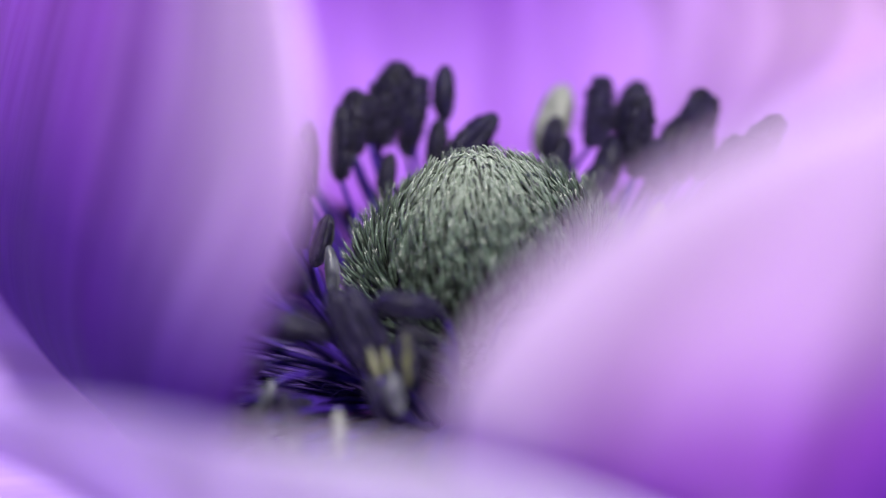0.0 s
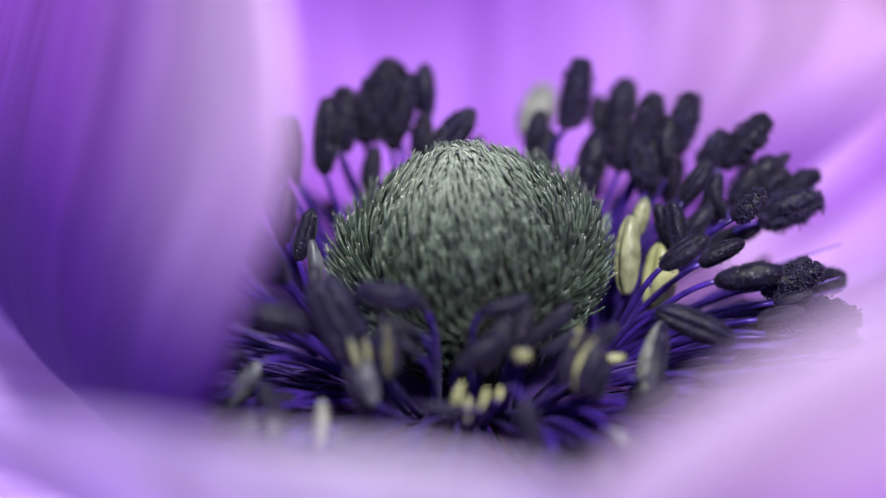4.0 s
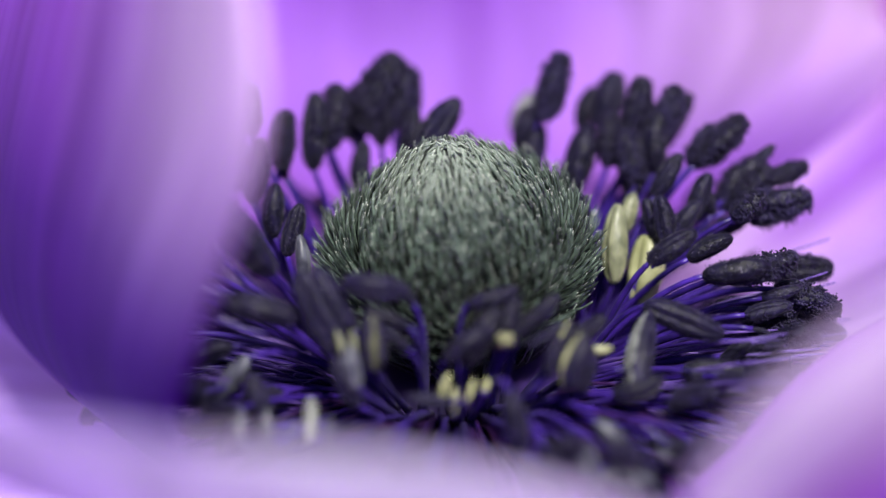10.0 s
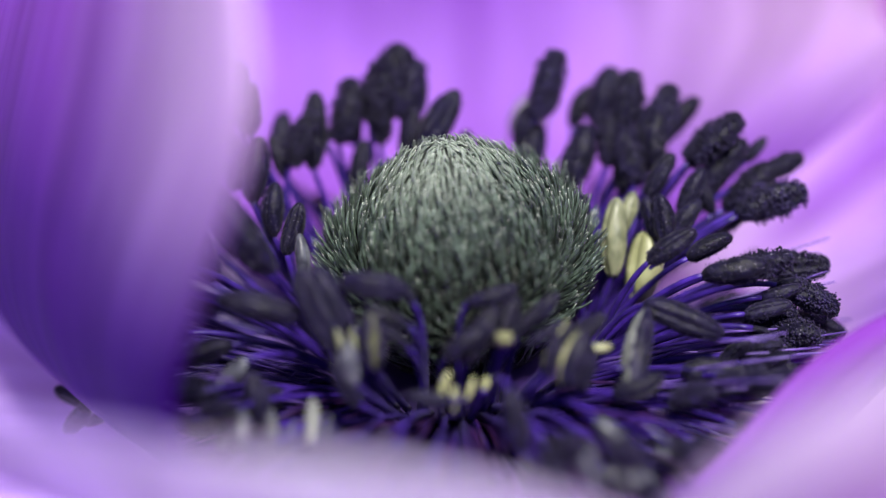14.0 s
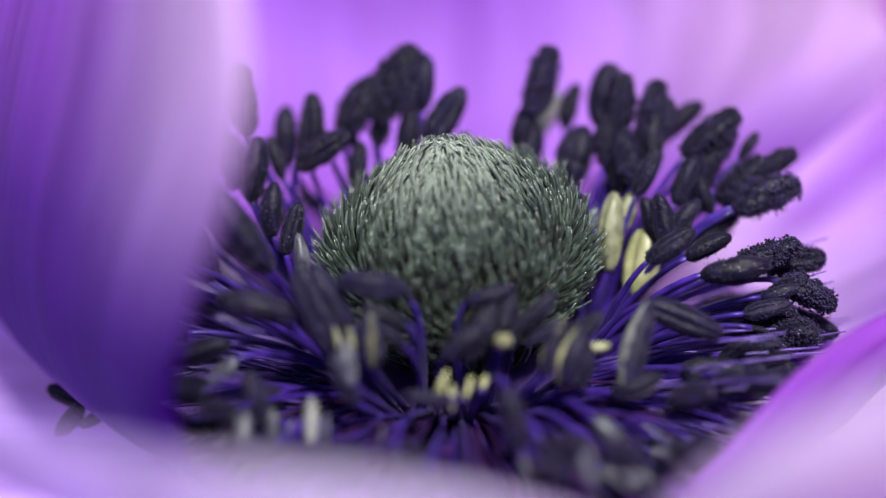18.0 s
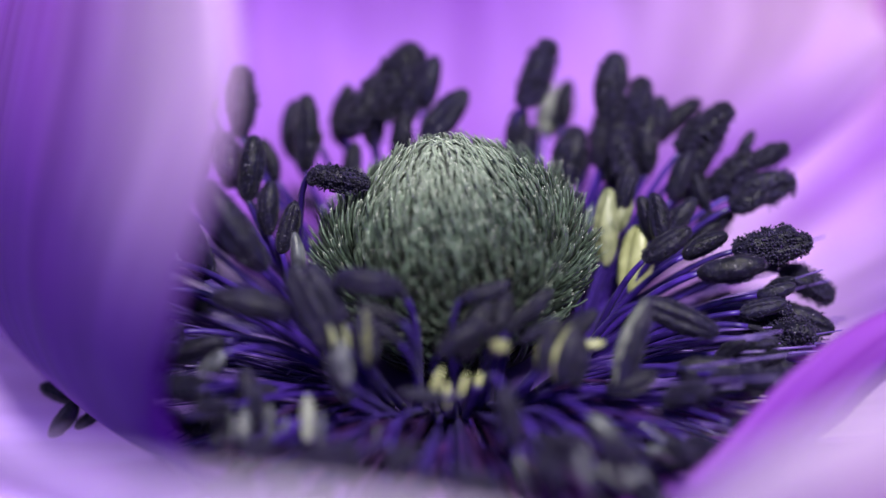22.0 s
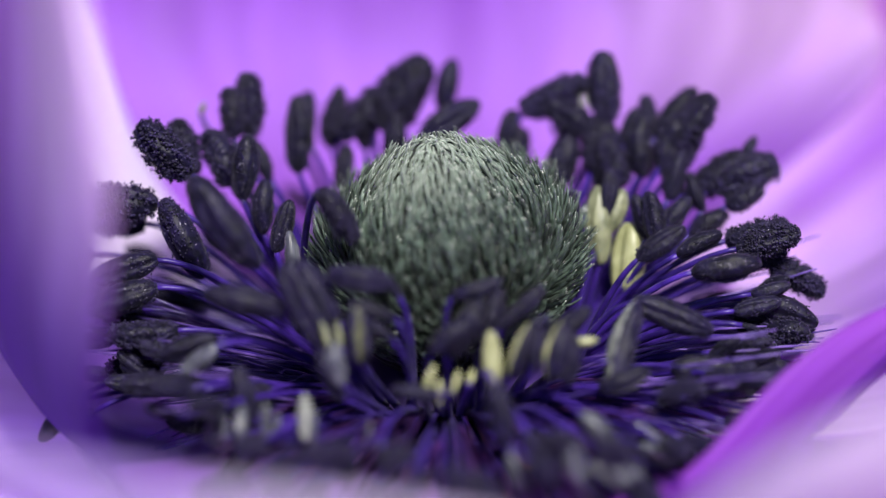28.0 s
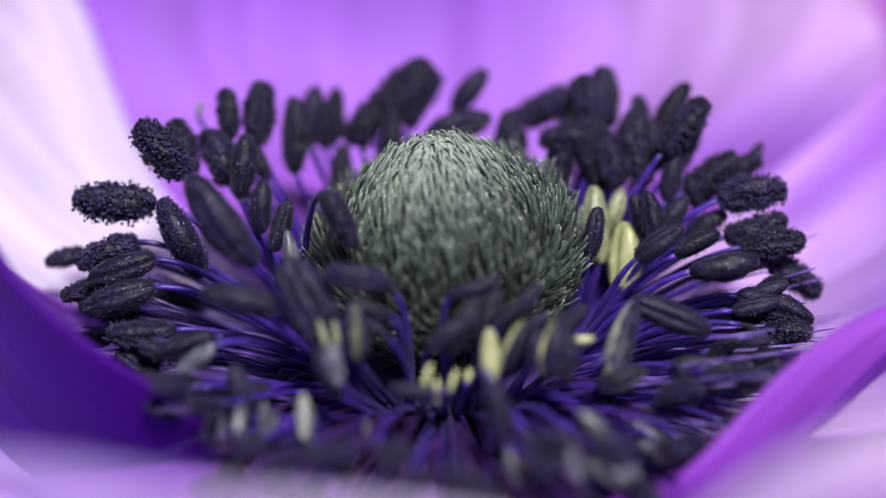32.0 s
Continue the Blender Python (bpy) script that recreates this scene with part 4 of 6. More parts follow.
def motions():
    """All that moves while the flower opens."""
    walk(flower, drift([(0, (1.61, -0.27, -0.53)), (1, (1.49, -0.25, -0.49)), (2, (1.35, -0.23, -0.45)), (3, (1.17, -0.19, -0.37)), (3.5, (1.06, -0.18, -0.35)), (5.5, (0.69, -0.11, -0.22)), (6, (0.62, -0.1, -0.2)), (7, (0.55, -0.09, -0.18)), (9, (0.5, -0.08, -0.16)), (13, (0.48, -0.06, -0.12)), (19, (0.41, -0.05, -0.1)), (23, (0.25, -0.03, -0.06)), (25.5, (0.16, -0.03, -0.06)), (28, (0.07, -0.01, -0.02)), (32, (0, 0, 0))]))
    walk(stamen_a4, swings(stamen_a4, [(0, (-1, 1.9, -1.1), (-0.04, 0.02, 0.07)), (6, (-1.1, 2.1, -1.2), (-0.06, 0.03, 0.1)), (13, (-1.1, 2.1, -1.2), (-0.06, 0.03, 0.1)), (19, (-0.9, 1.5, -0.9), (-0.04, 0.02, 0.07)), (25, (-0.8, 0.5, -0.6)), (28, (-0.7, 0.2, -0.5)), (32, (0, 0, 0))]))
    walk(stamen_a5, swings(stamen_a5, [(0, (-0.9, -6.9, 0.9), (-0.9, 0.29, 1.37)), (28, (-0.8, -1.5, -0.1), (-0.22, 0.09, 0.41)), (32, (0, 0, 0))]))
    walk(stamen_a5.children[0], nods(stamen_a5.children[0], [(0, (0.07, 0.44, 0.9)), (28, (0.01, 0.44, 0.9)), (32, (0.08, 0.45, 0.89))]))
    walk(stamen_a11, swings(stamen_a11, [(0, (-5.6, -2.3, -7.3), (-1.08, 0.21, 0.76)), (28, (-6.5, -0.1, -8.5), (-0.11, 0.03, 0.08)), (29, (-6.4, -0.2, -8.4), (-0.13, 0.03, 0.1)), (30.5, (-3.6, -0.9, -4.7)), (32, (0, 0, 0))]))
    walk(stamen_a11.children[0], nods(stamen_a11.children[0], [(0, (-0.99, -0.12, 0.07)), (28, (-0.99, -0.13, 0.04)), (29, (-0.99, -0.12, 0.05)), (30.5, (-0.98, -0.15, -0.14)), (32, (-0.93, -0.16, -0.32))]))
    walk(stamen_f3, swings(stamen_f3, [(0, (3.3, 0.4, 4.6)), (3, (2.6, 0.4, 3.8)), (6, (2, 0.4, 3)), (13, (1.5, 0.7, 2.6)), (19, (1.1, 0.6, 1.9)), (25, (0.6, 0.3, 1)), (32, (0, 0, 0))]))
    walk(stamen_f4, swings(stamen_f4, [(0, (4.66, -1.25, 4.9), (0.37, 0.35, -0.26)), (6, (1.24, 2.37, 4.01), (0.35, 0.32, -0.3)), (14, (2.41, 1.09, 4.27), (0.36, 0.33, -0.29)), (20, (1.86, -0.82, 1.63), (0.13, 0.11, -0.1)), (25, (0.27, 0.04, 0.4), (0.04, 0.03, -0.03)), (30, (0, 0, 0), (0, 0, 0)), (32, (0, 0, 0), (0, 0, 0))]))
    walk(stamen_f4.children[0], nods(stamen_f4.children[0], [(0, (-0.57, -0.17, -0.81)), (6, (-0.59, -0.34, -0.74)), (14, (-0.61, 0.01, -0.79)), (20, (-0.6, 0.21, -0.77)), (25, (-0.7, -0.02, -0.72)), (30, (-0.75, -0.01, -0.66)), (32, (-0.75, -0.01, -0.66))]))
    walk(stamen_f4b, swings(stamen_f4b, [(0, (2.5, -0.3, 4.2)), (3, (2, -0.1, 3.4)), (6, (1.5, -0, 2.7)), (13, (1.1, 0.4, 2.4)), (19, (0.8, 0.3, 1.8)), (25, (0.4, 0.2, 0.9)), (32, (0, 0, 0))]))
    walk(stamen_f6, swings(stamen_f6, [(0, (4.3, 1.4, 2.6)), (3, (3.5, 1.2, 2.2)), (6, (2.7, 1, 1.7)), (13, (2, 1.1, 1.4)), (19, (1.5, 0.8, 1)), (25, (0.8, 0.4, 0.5)), (32, (0, 0, 0))]))
    walk(stamen_f5, swings(stamen_f5, [(0, (4.8, 1.5, 2.9)), (3, (3.9, 1.3, 2.4)), (6, (3, 1.1, 1.8)), (13, (2.2, 1.2, 1.5)), (19, (1.6, 0.9, 1.1)), (25, (0.8, 0.5, 0.6)), (32, (0, 0, 0))]))
    walk(stamen_s2, swings(stamen_s2, [(0, (4.6, 1.3, 2.8)), (3, (3.7, 1.1, 2.3)), (6, (2.8, 0.9, 1.8)), (13, (2, 1.1, 1.6)), (19, (1.5, 0.8, 1.2)), (25, (0.8, 0.4, 0.6)), (32, (0, 0, 0))]))
    walk(stamen_s2b, swings(stamen_s2b, [(0, (5.3, 1.8, 2.4)), (3, (4.3, 1.5, 2)), (6, (3.3, 1.3, 1.6)), (13, (2.3, 1.4, 1.3)), (19, (1.7, 1, 1)), (25, (0.9, 0.5, 0.5)), (32, (0, 0, 0))]))
    walk(stamen_s3, swings(stamen_s3, [(0, (5, 1.8, 1.7)), (3, (4.1, 1.5, 1.4)), (6, (3.1, 1.2, 1.1)), (13, (2.2, 1.3, 0.9)), (19, (1.7, 1, 0.7)), (25, (0.8, 0.5, 0.3)), (32, (0, 0, 0))]))
    walk(stamen_e10, swings(stamen_e10, [(0, (4.9, 1.4, 2.8)), (3, (4, 1.2, 2.3)), (6, (3, 1, 1.8)), (13, (2.1, 1.1, 1.6)), (19, (1.6, 0.9, 1.2)), (25, (0.8, 0.4, 0.6)), (32, (0, 0, 0))]))
    walk(stamen_e10b, swings(stamen_e10b, [(0, (5.4, 2.2, 1.5)), (3, (4.4, 1.8, 1.3)), (6, (3.3, 1.5, 1)), (13, (2.3, 1.5, 0.9)), (19, (1.7, 1.1, 0.7)), (25, (0.9, 0.6, 0.3)), (32, (0, 0, 0))]))
    walk(stamen_e11, swings(stamen_e11, [(0, (4.4, 1.3, 2.6)), (3, (3.5, 1.1, 2.1)), (6, (2.7, 0.9, 1.7)), (13, (1.9, 1, 1.4)), (19, (1.4, 0.8, 1.1)), (25, (0.7, 0.4, 0.5)), (32, (0, 0, 0))]))
    walk(stamen_e11b, swings(stamen_e11b, [(0, (4.9, 1.4, 2.8)), (3, (3.9, 1.2, 2.3)), (6, (3, 1, 1.8)), (13, (2.1, 1.2, 1.6)), (19, (1.6, 0.9, 1.2)), (25, (0.8, 0.4, 0.6)), (32, (0, 0, 0))]))
    walk(stamen_e11c, swings(stamen_e11c, [(0, (4.9, 3.3, 6)), (3, (3.7, 1.7, 3.6)), (6, (2.3, 1.7, 3)), (13, (-1.6, 1, 0.3)), (32, (0, 0, 0))]))
    walk(stamen_e11c.children[0], nods(stamen_e11c.children[0], [(0, (-0.21, 0.54, 0.82)), (3, (-0.2, 0.51, 0.83)), (6, (-0.25, 0.49, 0.84)), (13, (-0.17, 0.42, 0.89)), (32, (-0.18, 0.45, 0.88))]))
    walk(stamen_b1a, swings(stamen_b1a, [(0, (2.9, -14.5, 4.5), (-0.1, 0.02, 0.13)), (9, (3, -14.3, 4.5), (-0.08, 0.02, 0.1)), (13, (2.8, -14.8, 4.5), (-0.06, 0.01, 0.08)), (19, (1.8, -10.6, 3.2), (-0.04, 0.01, 0.05)), (23, (1.2, -7.8, 2.3), (-0.01, 0, 0.02)), (28, (0.4, -3.6, 1)), (32, (0, 0, 0))]))
    walk(stamen_b1a.children[0], nods(stamen_b1a.children[0], [(0, (0.22, 0.49, 0.85)), (9, (0.22, 0.49, 0.85)), (13, (0.32, 0.48, 0.82)), (19, (0.15, 0.48, 0.86)), (23, (0.2, 0.47, 0.86)), (28, (0.18, 0.46, 0.87)), (32, (0.1, 0.45, 0.89))]))
    walk(stamen_b1b, swings(stamen_b1b, [(0, (1.1, 2.5, -0.3), (-0.07, 0.06, 0.21)), (6, (1.5, 2.9, -0.3), (-0.08, 0.07, 0.24)), (13, (1.5, 2.9, -0.3), (-0.08, 0.06, 0.23)), (19, (0.9, 2.2, -0.3), (-0.06, 0.05, 0.16)), (25, (0.3, 0.9, -0.1), (-0.02, 0.02, 0.06)), (28, (0.1, 0.5, -0.1), (-0.01, 0.01, 0.03)), (32, (0, 0, 0))]))
    walk(stamen_b1c, swings(stamen_b1c, [(0, (2.5, 2.8, 0.4), (-0.09, 0.04, 0.28)), (6, (2.4, 3, 0.4), (-0.1, 0.04, 0.3)), (13, (2.4, 3, 0.4), (-0.1, 0.04, 0.3)), (19, (2.6, 2.4, 0.5), (-0.08, 0.03, 0.24)), (25, (1.4, 1.2, 0.3), (-0.04, 0.02, 0.1)), (28, (0.6, 0.5, 0.1), (-0.02, 0.01, 0.04)), (32, (0, 0, 0))]))
    walk(stamen_b2, swings(stamen_b2, [(0, (7.3, -8.1, 4.3), (-0.35, 0.06, 0.72)), (6, (6.2, -7.5, 3.8), (-0.23, 0.05, 0.48)), (9, (7.2, -8.3, 4.2), (-0.25, 0.05, 0.52)), (13, (7.4, -5.2, 3.6), (-0.23, 0.05, 0.55)), (19, (6.7, -1.7, 2.5), (-0.24, 0.07, 0.69)), (23, (6.9, -0.4, 2.3), (-0.18, 0.06, 0.57)), (28, (3.5, -2.1, 1.6), (-0.12, 0.06, 0.34)), (32, (0, 0, 0))]))
    walk(stamen_b2.children[0], nods(stamen_b2.children[0], [(0, (0.2, 0.55, 0.8)), (6, (0.24, 0.53, 0.81)), (9, (0.31, 0.54, 0.79)), (13, (0.29, 0.54, 0.79)), (19, (0.53, 0.46, 0.71)), (23, (0.54, 0.45, 0.7)), (28, (0.7, 0.36, 0.62)), (32, (0.65, 0.34, 0.67))]))
    walk(stamen_b3, swings(stamen_b3, [(0, (4.5, -10.2, 2.3), (-0.18, 0.03, 0.5)), (6, (4.7, -8.2, 2), (-0.11, 0.02, 0.33)), (9, (4.4, -7.3, 1.8), (-0.11, 0.02, 0.36)), (13, (3.8, -4.6, 1.3), (-0.13, 0.04, 0.54)), (19, (3.4, -2.4, 0.9), (-0.14, 0.06, 0.66)), (23, (3.5, -0.9, 0.7), (-0.1, 0.05, 0.57)), (28, (2.8, -0.5, 0.5), (-0.04, 0.02, 0.24)), (32, (0, 0, 0))]))
    walk(stamen_b3.children[0], nods(stamen_b3.children[0], [(0, (0.48, 0.47, 0.74)), (6, (0.5, 0.47, 0.73)), (9, (0.54, 0.46, 0.71)), (13, (0.47, 0.46, 0.76)), (19, (0.57, 0.42, 0.71)), (23, (0.52, 0.44, 0.74)), (28, (0.64, 0.38, 0.66)), (32, (0.65, 0.34, 0.68))]))
    walk(stamen_b4, swings(stamen_b4, [(0, (5.7, -8.5, 2.1), (-0.15, 0.05, 0.58)), (9, (3.4, -6.7, 1.6), (-0.07, 0.04, 0.31)), (13, (5.2, -4.5, 1.4), (-0.12, 0.06, 0.65)), (19, (5.1, -1.7, 0.8), (-0.09, 0.06, 0.68)), (28, (1.4, -1, 0.3), (-0.02, 0.03, 0.16)), (32, (0, 0, 0))]))
    walk(stamen_b4.children[0], nods(stamen_b4.children[0], [(0, (0.29, 0.53, 0.8)), (9, (0.39, 0.47, 0.79)), (13, (0.38, 0.5, 0.78)), (19, (0.23, 0.52, 0.82)), (28, (0.38, 0.44, 0.82)), (32, (0.52, 0.39, 0.76))]))
    walk(stamen_b5, swings(stamen_b5, [(0, (6.8, -12.9, 2.7), (-0.16, 0.07, 0.77)), (6, (3.9, -14.3, 3), (-0.1, 0.06, 0.41)), (9, (1.9, -15.1, 3.3), (-0.05, 0.04, 0.2)), (13, (3.6, -13.4, 2.9), (-0.09, 0.06, 0.39)), (19, (6.9, -11, 2.3), (-0.12, 0.06, 0.68)), (23, (4.5, -9.4, 2), (-0.07, 0.07, 0.48)), (28, (0.7, -3.7, 0.8), (-0, 0.02, 0.1)), (32, (0, 0, 0))]))
    walk(stamen_b5.children[0], nods(stamen_b5.children[0], [(0, (0.24, 0.54, 0.8)), (6, (0.2, 0.51, 0.84)), (9, (0.23, 0.48, 0.85)), (13, (0.18, 0.51, 0.84)), (19, (0.3, 0.54, 0.79)), (23, (0.4, 0.49, 0.78)), (28, (0.26, 0.45, 0.86)), (32, (0.62, 0.36, 0.7))]))
    walk(stamen_b6, swings(stamen_b6, [(0, (9.6, -5.4, 0.4), (-0.02, -0.02, 0.12)), (6, (11.5, -6.7, 0.5), (-0.01, -0.01, 0.08)), (9, (10.2, -6.6, 0.5), (-0.02, -0.02, 0.1)), (13, (8.1, -5.5, 0.4), (-0.02, -0.02, 0.13)), (19, (5.3, -3, 0.2), (-0.01, -0.01, 0.14)), (23, (3.8, -3.5, 0.2), (-0.01, -0.01, 0.12)), (28, (2.2, -2, 0.1), (-0.01, -0, 0.09)), (32, (0, 0, 0))]))
    walk(stamen_b6.children[0], nods(stamen_b6.children[0], [(0, (0.73, 0.43, 0.52)), (6, (0.68, 0.48, 0.55)), (9, (0.66, 0.48, 0.57)), (13, (0.56, 0.49, 0.67)), (19, (0.55, 0.46, 0.7)), (23, (0.72, 0.38, 0.59)), (28, (0.86, 0.27, 0.45)), (32, (0.95, 0.14, 0.27))]))
    walk(stamen_b7, swings(stamen_b7, [(0, (0.4, 2.6, -0), (-0.03, 0.01, 0.31)), (6, (0.3, 2.9, -0), (-0.03, 0.01, 0.34)), (13, (0.3, 2.9, -0), (-0.03, 0.01, 0.34)), (19, (0.7, 2.2, 0), (-0.03, 0, 0.26)), (25, (1.2, 1, 0.1), (-0.02, 0, 0.15)), (28, (1.5, 0.6, 0.2), (-0.01, -0, 0.09)), (32, (0, 0, 0))]))
    walk(stamen_b8, swings(stamen_b8, [(0, (-1.6, 2.6, -0.5), (-0.04, 0.01, 0.17)), (6, (-1.7, 2.8, -0.5), (-0.04, 0.01, 0.2)), (13, (-1.7, 2.9, -0.5), (-0.04, 0.01, 0.2)), (19, (-1.4, 2.2, -0.4), (-0.03, 0.01, 0.13)), (25, (-0.9, 0.9, -0.3), (-0.01, 0, 0.03)), (28, (-0.6, 0.4, -0.2), (0.01, -0, -0.02)), (32, (0, 0, 0))]))
    walk(stamen_b9, swings(stamen_b9, [(0, (-31.34, -17.54, -1.48), (0.34, -0.44, -2.05)), (6, (-41.7, -19.01, -0.43), (0.28, -0.59, -1.43)), (9, (-41.74, -18.22, -0.14), (0.28, -0.62, -1.49)), (13, (-42.07, -13.96, 1.42), (0.15, -0.61, -1.45)), (16.5, (-42.1, -13.02, 1.76), (0.13, -0.6, -1.43)), (19, (-31.98, -8.77, 1.73), (0.01, -0.36, -1.61)), (21, (-20.39, -6.35, 0.84), (-0.04, -0.02, -1.27)), (23, (-10.65, -4.73, -0.07), (-0.05, 0.12, -0.76)), (25.5, (-4.73, -2.87, -0.3), (-0.03, 0.09, -0.34)), (28, (-1.22, -0.98, -0.16), (-0.02, 0.04, -0.13)), (32, (0, 0, 0), (0, 0, 0))]))
    walk(stamen_b9.children[0], nods(stamen_b9.children[0], [(0, (0.05, -0.09, 0.99)), (6, (0.26, -0.25, 0.93)), (9, (0.34, -0.24, 0.91)), (13, (0.56, -0.23, 0.8)), (16.5, (0.77, -0.17, 0.62)), (19, (0.98, -0.02, 0.19)), (21, (1, 0.01, -0.06)), (23, (0.89, -0.1, -0.45)), (25.5, (0.74, -0.24, -0.63)), (28, (0.54, -0.36, -0.76)), (32, (0.47, -0.4, -0.79))]))
    walk(stamen_h1, swings(stamen_h1, [(0, (1.2, 3.1, 0.1), (-0.08, 0.03, 0.2)), (6, (1.1, 3.2, -0), (-0.09, 0.03, 0.23)), (13, (1.1, 3.2, -0), (-0.09, 0.03, 0.22)), (19, (1.3, 2.5, 0.2), (-0.07, 0.02, 0.17)), (25, (1.7, 1.5, 0.5), (-0.04, 0.01, 0.08)), (28, (1, 0.8, 0.4), (-0.02, 0.01, 0.06)), (32, (0, 0, 0))]))
    walk(stamen_h2, swings(stamen_h2, [(0, (0.7, 2.8, 0.2), (-0.04, -0.01, 0.33)), (6, (0.6, 3.1, 0.1), (-0.04, -0.01, 0.36)), (13, (0.6, 3.2, 0.1), (-0.04, -0.01, 0.36)), (19, (1, 2.3, 0.2), (-0.04, -0.01, 0.28)), (25, (1.6, 1.1, 0.3), (-0.03, -0.01, 0.17)), (28, (1.9, 0.7, 0.3), (-0.02, -0.01, 0.13)), (32, (0, 0, 0))]))
    walk(stamen_b10, swings(stamen_b10, [(0, (2, 10.7, -3.3), (0.05, 0.03, 0.12)), (6, (7.1, 4.7, -2.8), (0.21, 0.09, 0.69)), (9, (6.3, 2.6, -2.1), (0.14, 0.08, 0.53)), (13, (7.1, 1.1, -1.8), (0.14, 0.08, 0.57)), (19, (6.7, -0.9, -1.2), (0.14, 0.1, 0.71)), (23, (6.2, -1.7, -0.9), (0.18, 0.15, 0.97)), (25.5, (6.2, 1.7, -1.8), (0.27, 0.16, 1.07)), (28, (6.9, -0, -1.5), (0.14, 0.09, 0.64)), (32, (0, 0, 0))]))
    walk(stamen_b10.children[0], nods(stamen_b10.children[0], [(0, (-0.08, 0.48, 0.87)), (6, (0.12, 0.56, 0.82)), (9, (0.22, 0.54, 0.81)), (13, (0.25, 0.55, 0.8)), (19, (0.26, 0.54, 0.8)), (23, (0.42, 0.51, 0.75)), (25.5, (0.63, 0.43, 0.65)), (28, (0.87, 0.28, 0.38)), (32, (0.9, 0.2, 0.39))]))
    walk(stamen_b10b, swings(stamen_b10b, [(0, (-0.04, -18.19, 9.53), (-0.06, -0.52, -0.99)), (3, (-0.01, -18.15, 9.49), (-0.03, -0.27, -0.52)), (6, (0.02, -16.48, 8.61), (-0.05, -0.24, -0.46)), (10, (0, -16.66, 8.71), (-0.06, -0.32, -0.62)), (14, (-0.01, -16.36, 8.56), (-0.08, -0.39, -0.75)), (19, (0.01, -12.89, 6.73), (-0.07, -0.21, -0.39)), (25, (-0.01, -3.65, 1.92), (-0.13, -0.17, -0.33)), (32, (0, 0, 0), (0, 0, 0))]))
    walk(stamen_b10b.children[0], nods(stamen_b10b.children[0], [(0, (0.61, 0.36, 0.71)), (3, (0.53, 0.77, 0.35)), (6, (0.41, 0.9, 0.16)), (10, (0.42, 0.9, 0.11)), (14, (0.37, 0.93, 0.07)), (19, (0.49, 0.86, 0.13)), (25, (0.2, 0.94, 0.28)), (32, (0.15, 0.94, 0.29))]))
    walk(stamen_b11, swings(stamen_b11, [(0, (-3.4, 2.1, 0.5), (0.02, -0, 0.16)), (6, (-3.5, 2.3, 0.5), (0.03, -0.01, 0.19)), (13, (-3.5, 2.3, 0.5), (0.03, -0, 0.19)), (19, (-3.2, 1.8, 0.5), (0.01, -0, 0.1)), (25, (-2.6, 0.9, 0.3), (-0, 0, -0.03)), (28, (-2.3, 0.5, 0.3), (-0.01, 0, -0.1)), (32, (0, 0, 0))]))
    walk(stamen_c1, swings(stamen_c1, [(0, (0.5, 12.4, -2.1), (0.53, 0.13, 0.87)), (6, (1.4, 15.5, -2.9), (0.46, 0.09, 0.67)), (9, (1, 13.8, -2.5), (0.45, 0.09, 0.69)), (13, (0.8, 12, -2.2), (0.36, 0.09, 0.61)), (19, (0.6, 10.2, -1.8), (0.31, 0.08, 0.56)), (23, (0.3, 7.7, -1.3), (0.23, 0.07, 0.45)), (25.5, (-0.1, 5.1, -0.8), (0.22, 0.08, 0.5)), (28, (-0.5, 2.5, -0.2), (0.21, 0.09, 0.53)), (32, (0, 0, 0))]))
    walk(stamen_c1.children[0], nods(stamen_c1.children[0], [(0, (0.13, 0.44, 0.88)), (6, (0, 0.47, 0.89)), (9, (0.09, 0.45, 0.89)), (13, (0.2, 0.44, 0.88)), (19, (0.04, 0.46, 0.89)), (23, (0, 0.46, 0.88)), (25.5, (-0.13, 0.45, 0.89)), (28, (-0.11, 0.45, 0.89)), (32, (-0.15, 0.45, 0.88))]))
    walk(stamen_c2, swings(stamen_c2, [(0, (-2.7, -4.4, 2.4), (-0.11, -0.09, -0.28)), (6, (-2.5, -1.9, 1.7), (-0.13, -0.09, -0.29)), (9, (-2.5, -2.8, 1.9), (-0.11, -0.09, -0.28)), (13, (-1.9, -4.7, 2.1), (-0.07, -0.05, -0.18)), (19, (0.5, -4.6, 0.9), (0.04, 0.03, 0.1)), (23, (5, -4, -1.3), (0.25, 0.1, 0.63)), (28, (5.1, -3.6, -1.5), (0.25, 0.09, 0.61)), (32, (0, 0, 0))]))
    walk(stamen_c2.children[0], nods(stamen_c2.children[0], [(0, (0.33, 0.38, 0.86)), (6, (0.22, 0.41, 0.88)), (9, (0.28, 0.39, 0.88)), (13, (0.34, 0.4, 0.85)), (19, (0.25, 0.45, 0.85)), (23, (0.2, 0.53, 0.83)), (28, (0.02, 0.53, 0.85)), (32, (-0.04, 0.45, 0.89))]))
    walk(stamen_c3, swings(stamen_c3, [(0, (-3.5, 0.3, 1), (-0.01, -0.01, -0.04)), (6, (-2.8, 7.7, -0.1), (0.09, 0.04, 0.2)), (9, (-3.3, 6.4, 0.2), (0.17, 0.08, 0.41)), (13, (-3.9, 4.4, 0.6), (0.22, 0.12, 0.58)), (19, (-3.8, 2.3, 0.8), (0.12, 0.07, 0.36)), (23, (-3.8, 0.5, 1.1), (0.07, 0.05, 0.23)), (25.5, (-3.8, -1.7, 1.3), (0.01, 0.01, 0.03)), (28, (-3.7, -1.8, 1.3)), (32, (0, 0, 0))]))
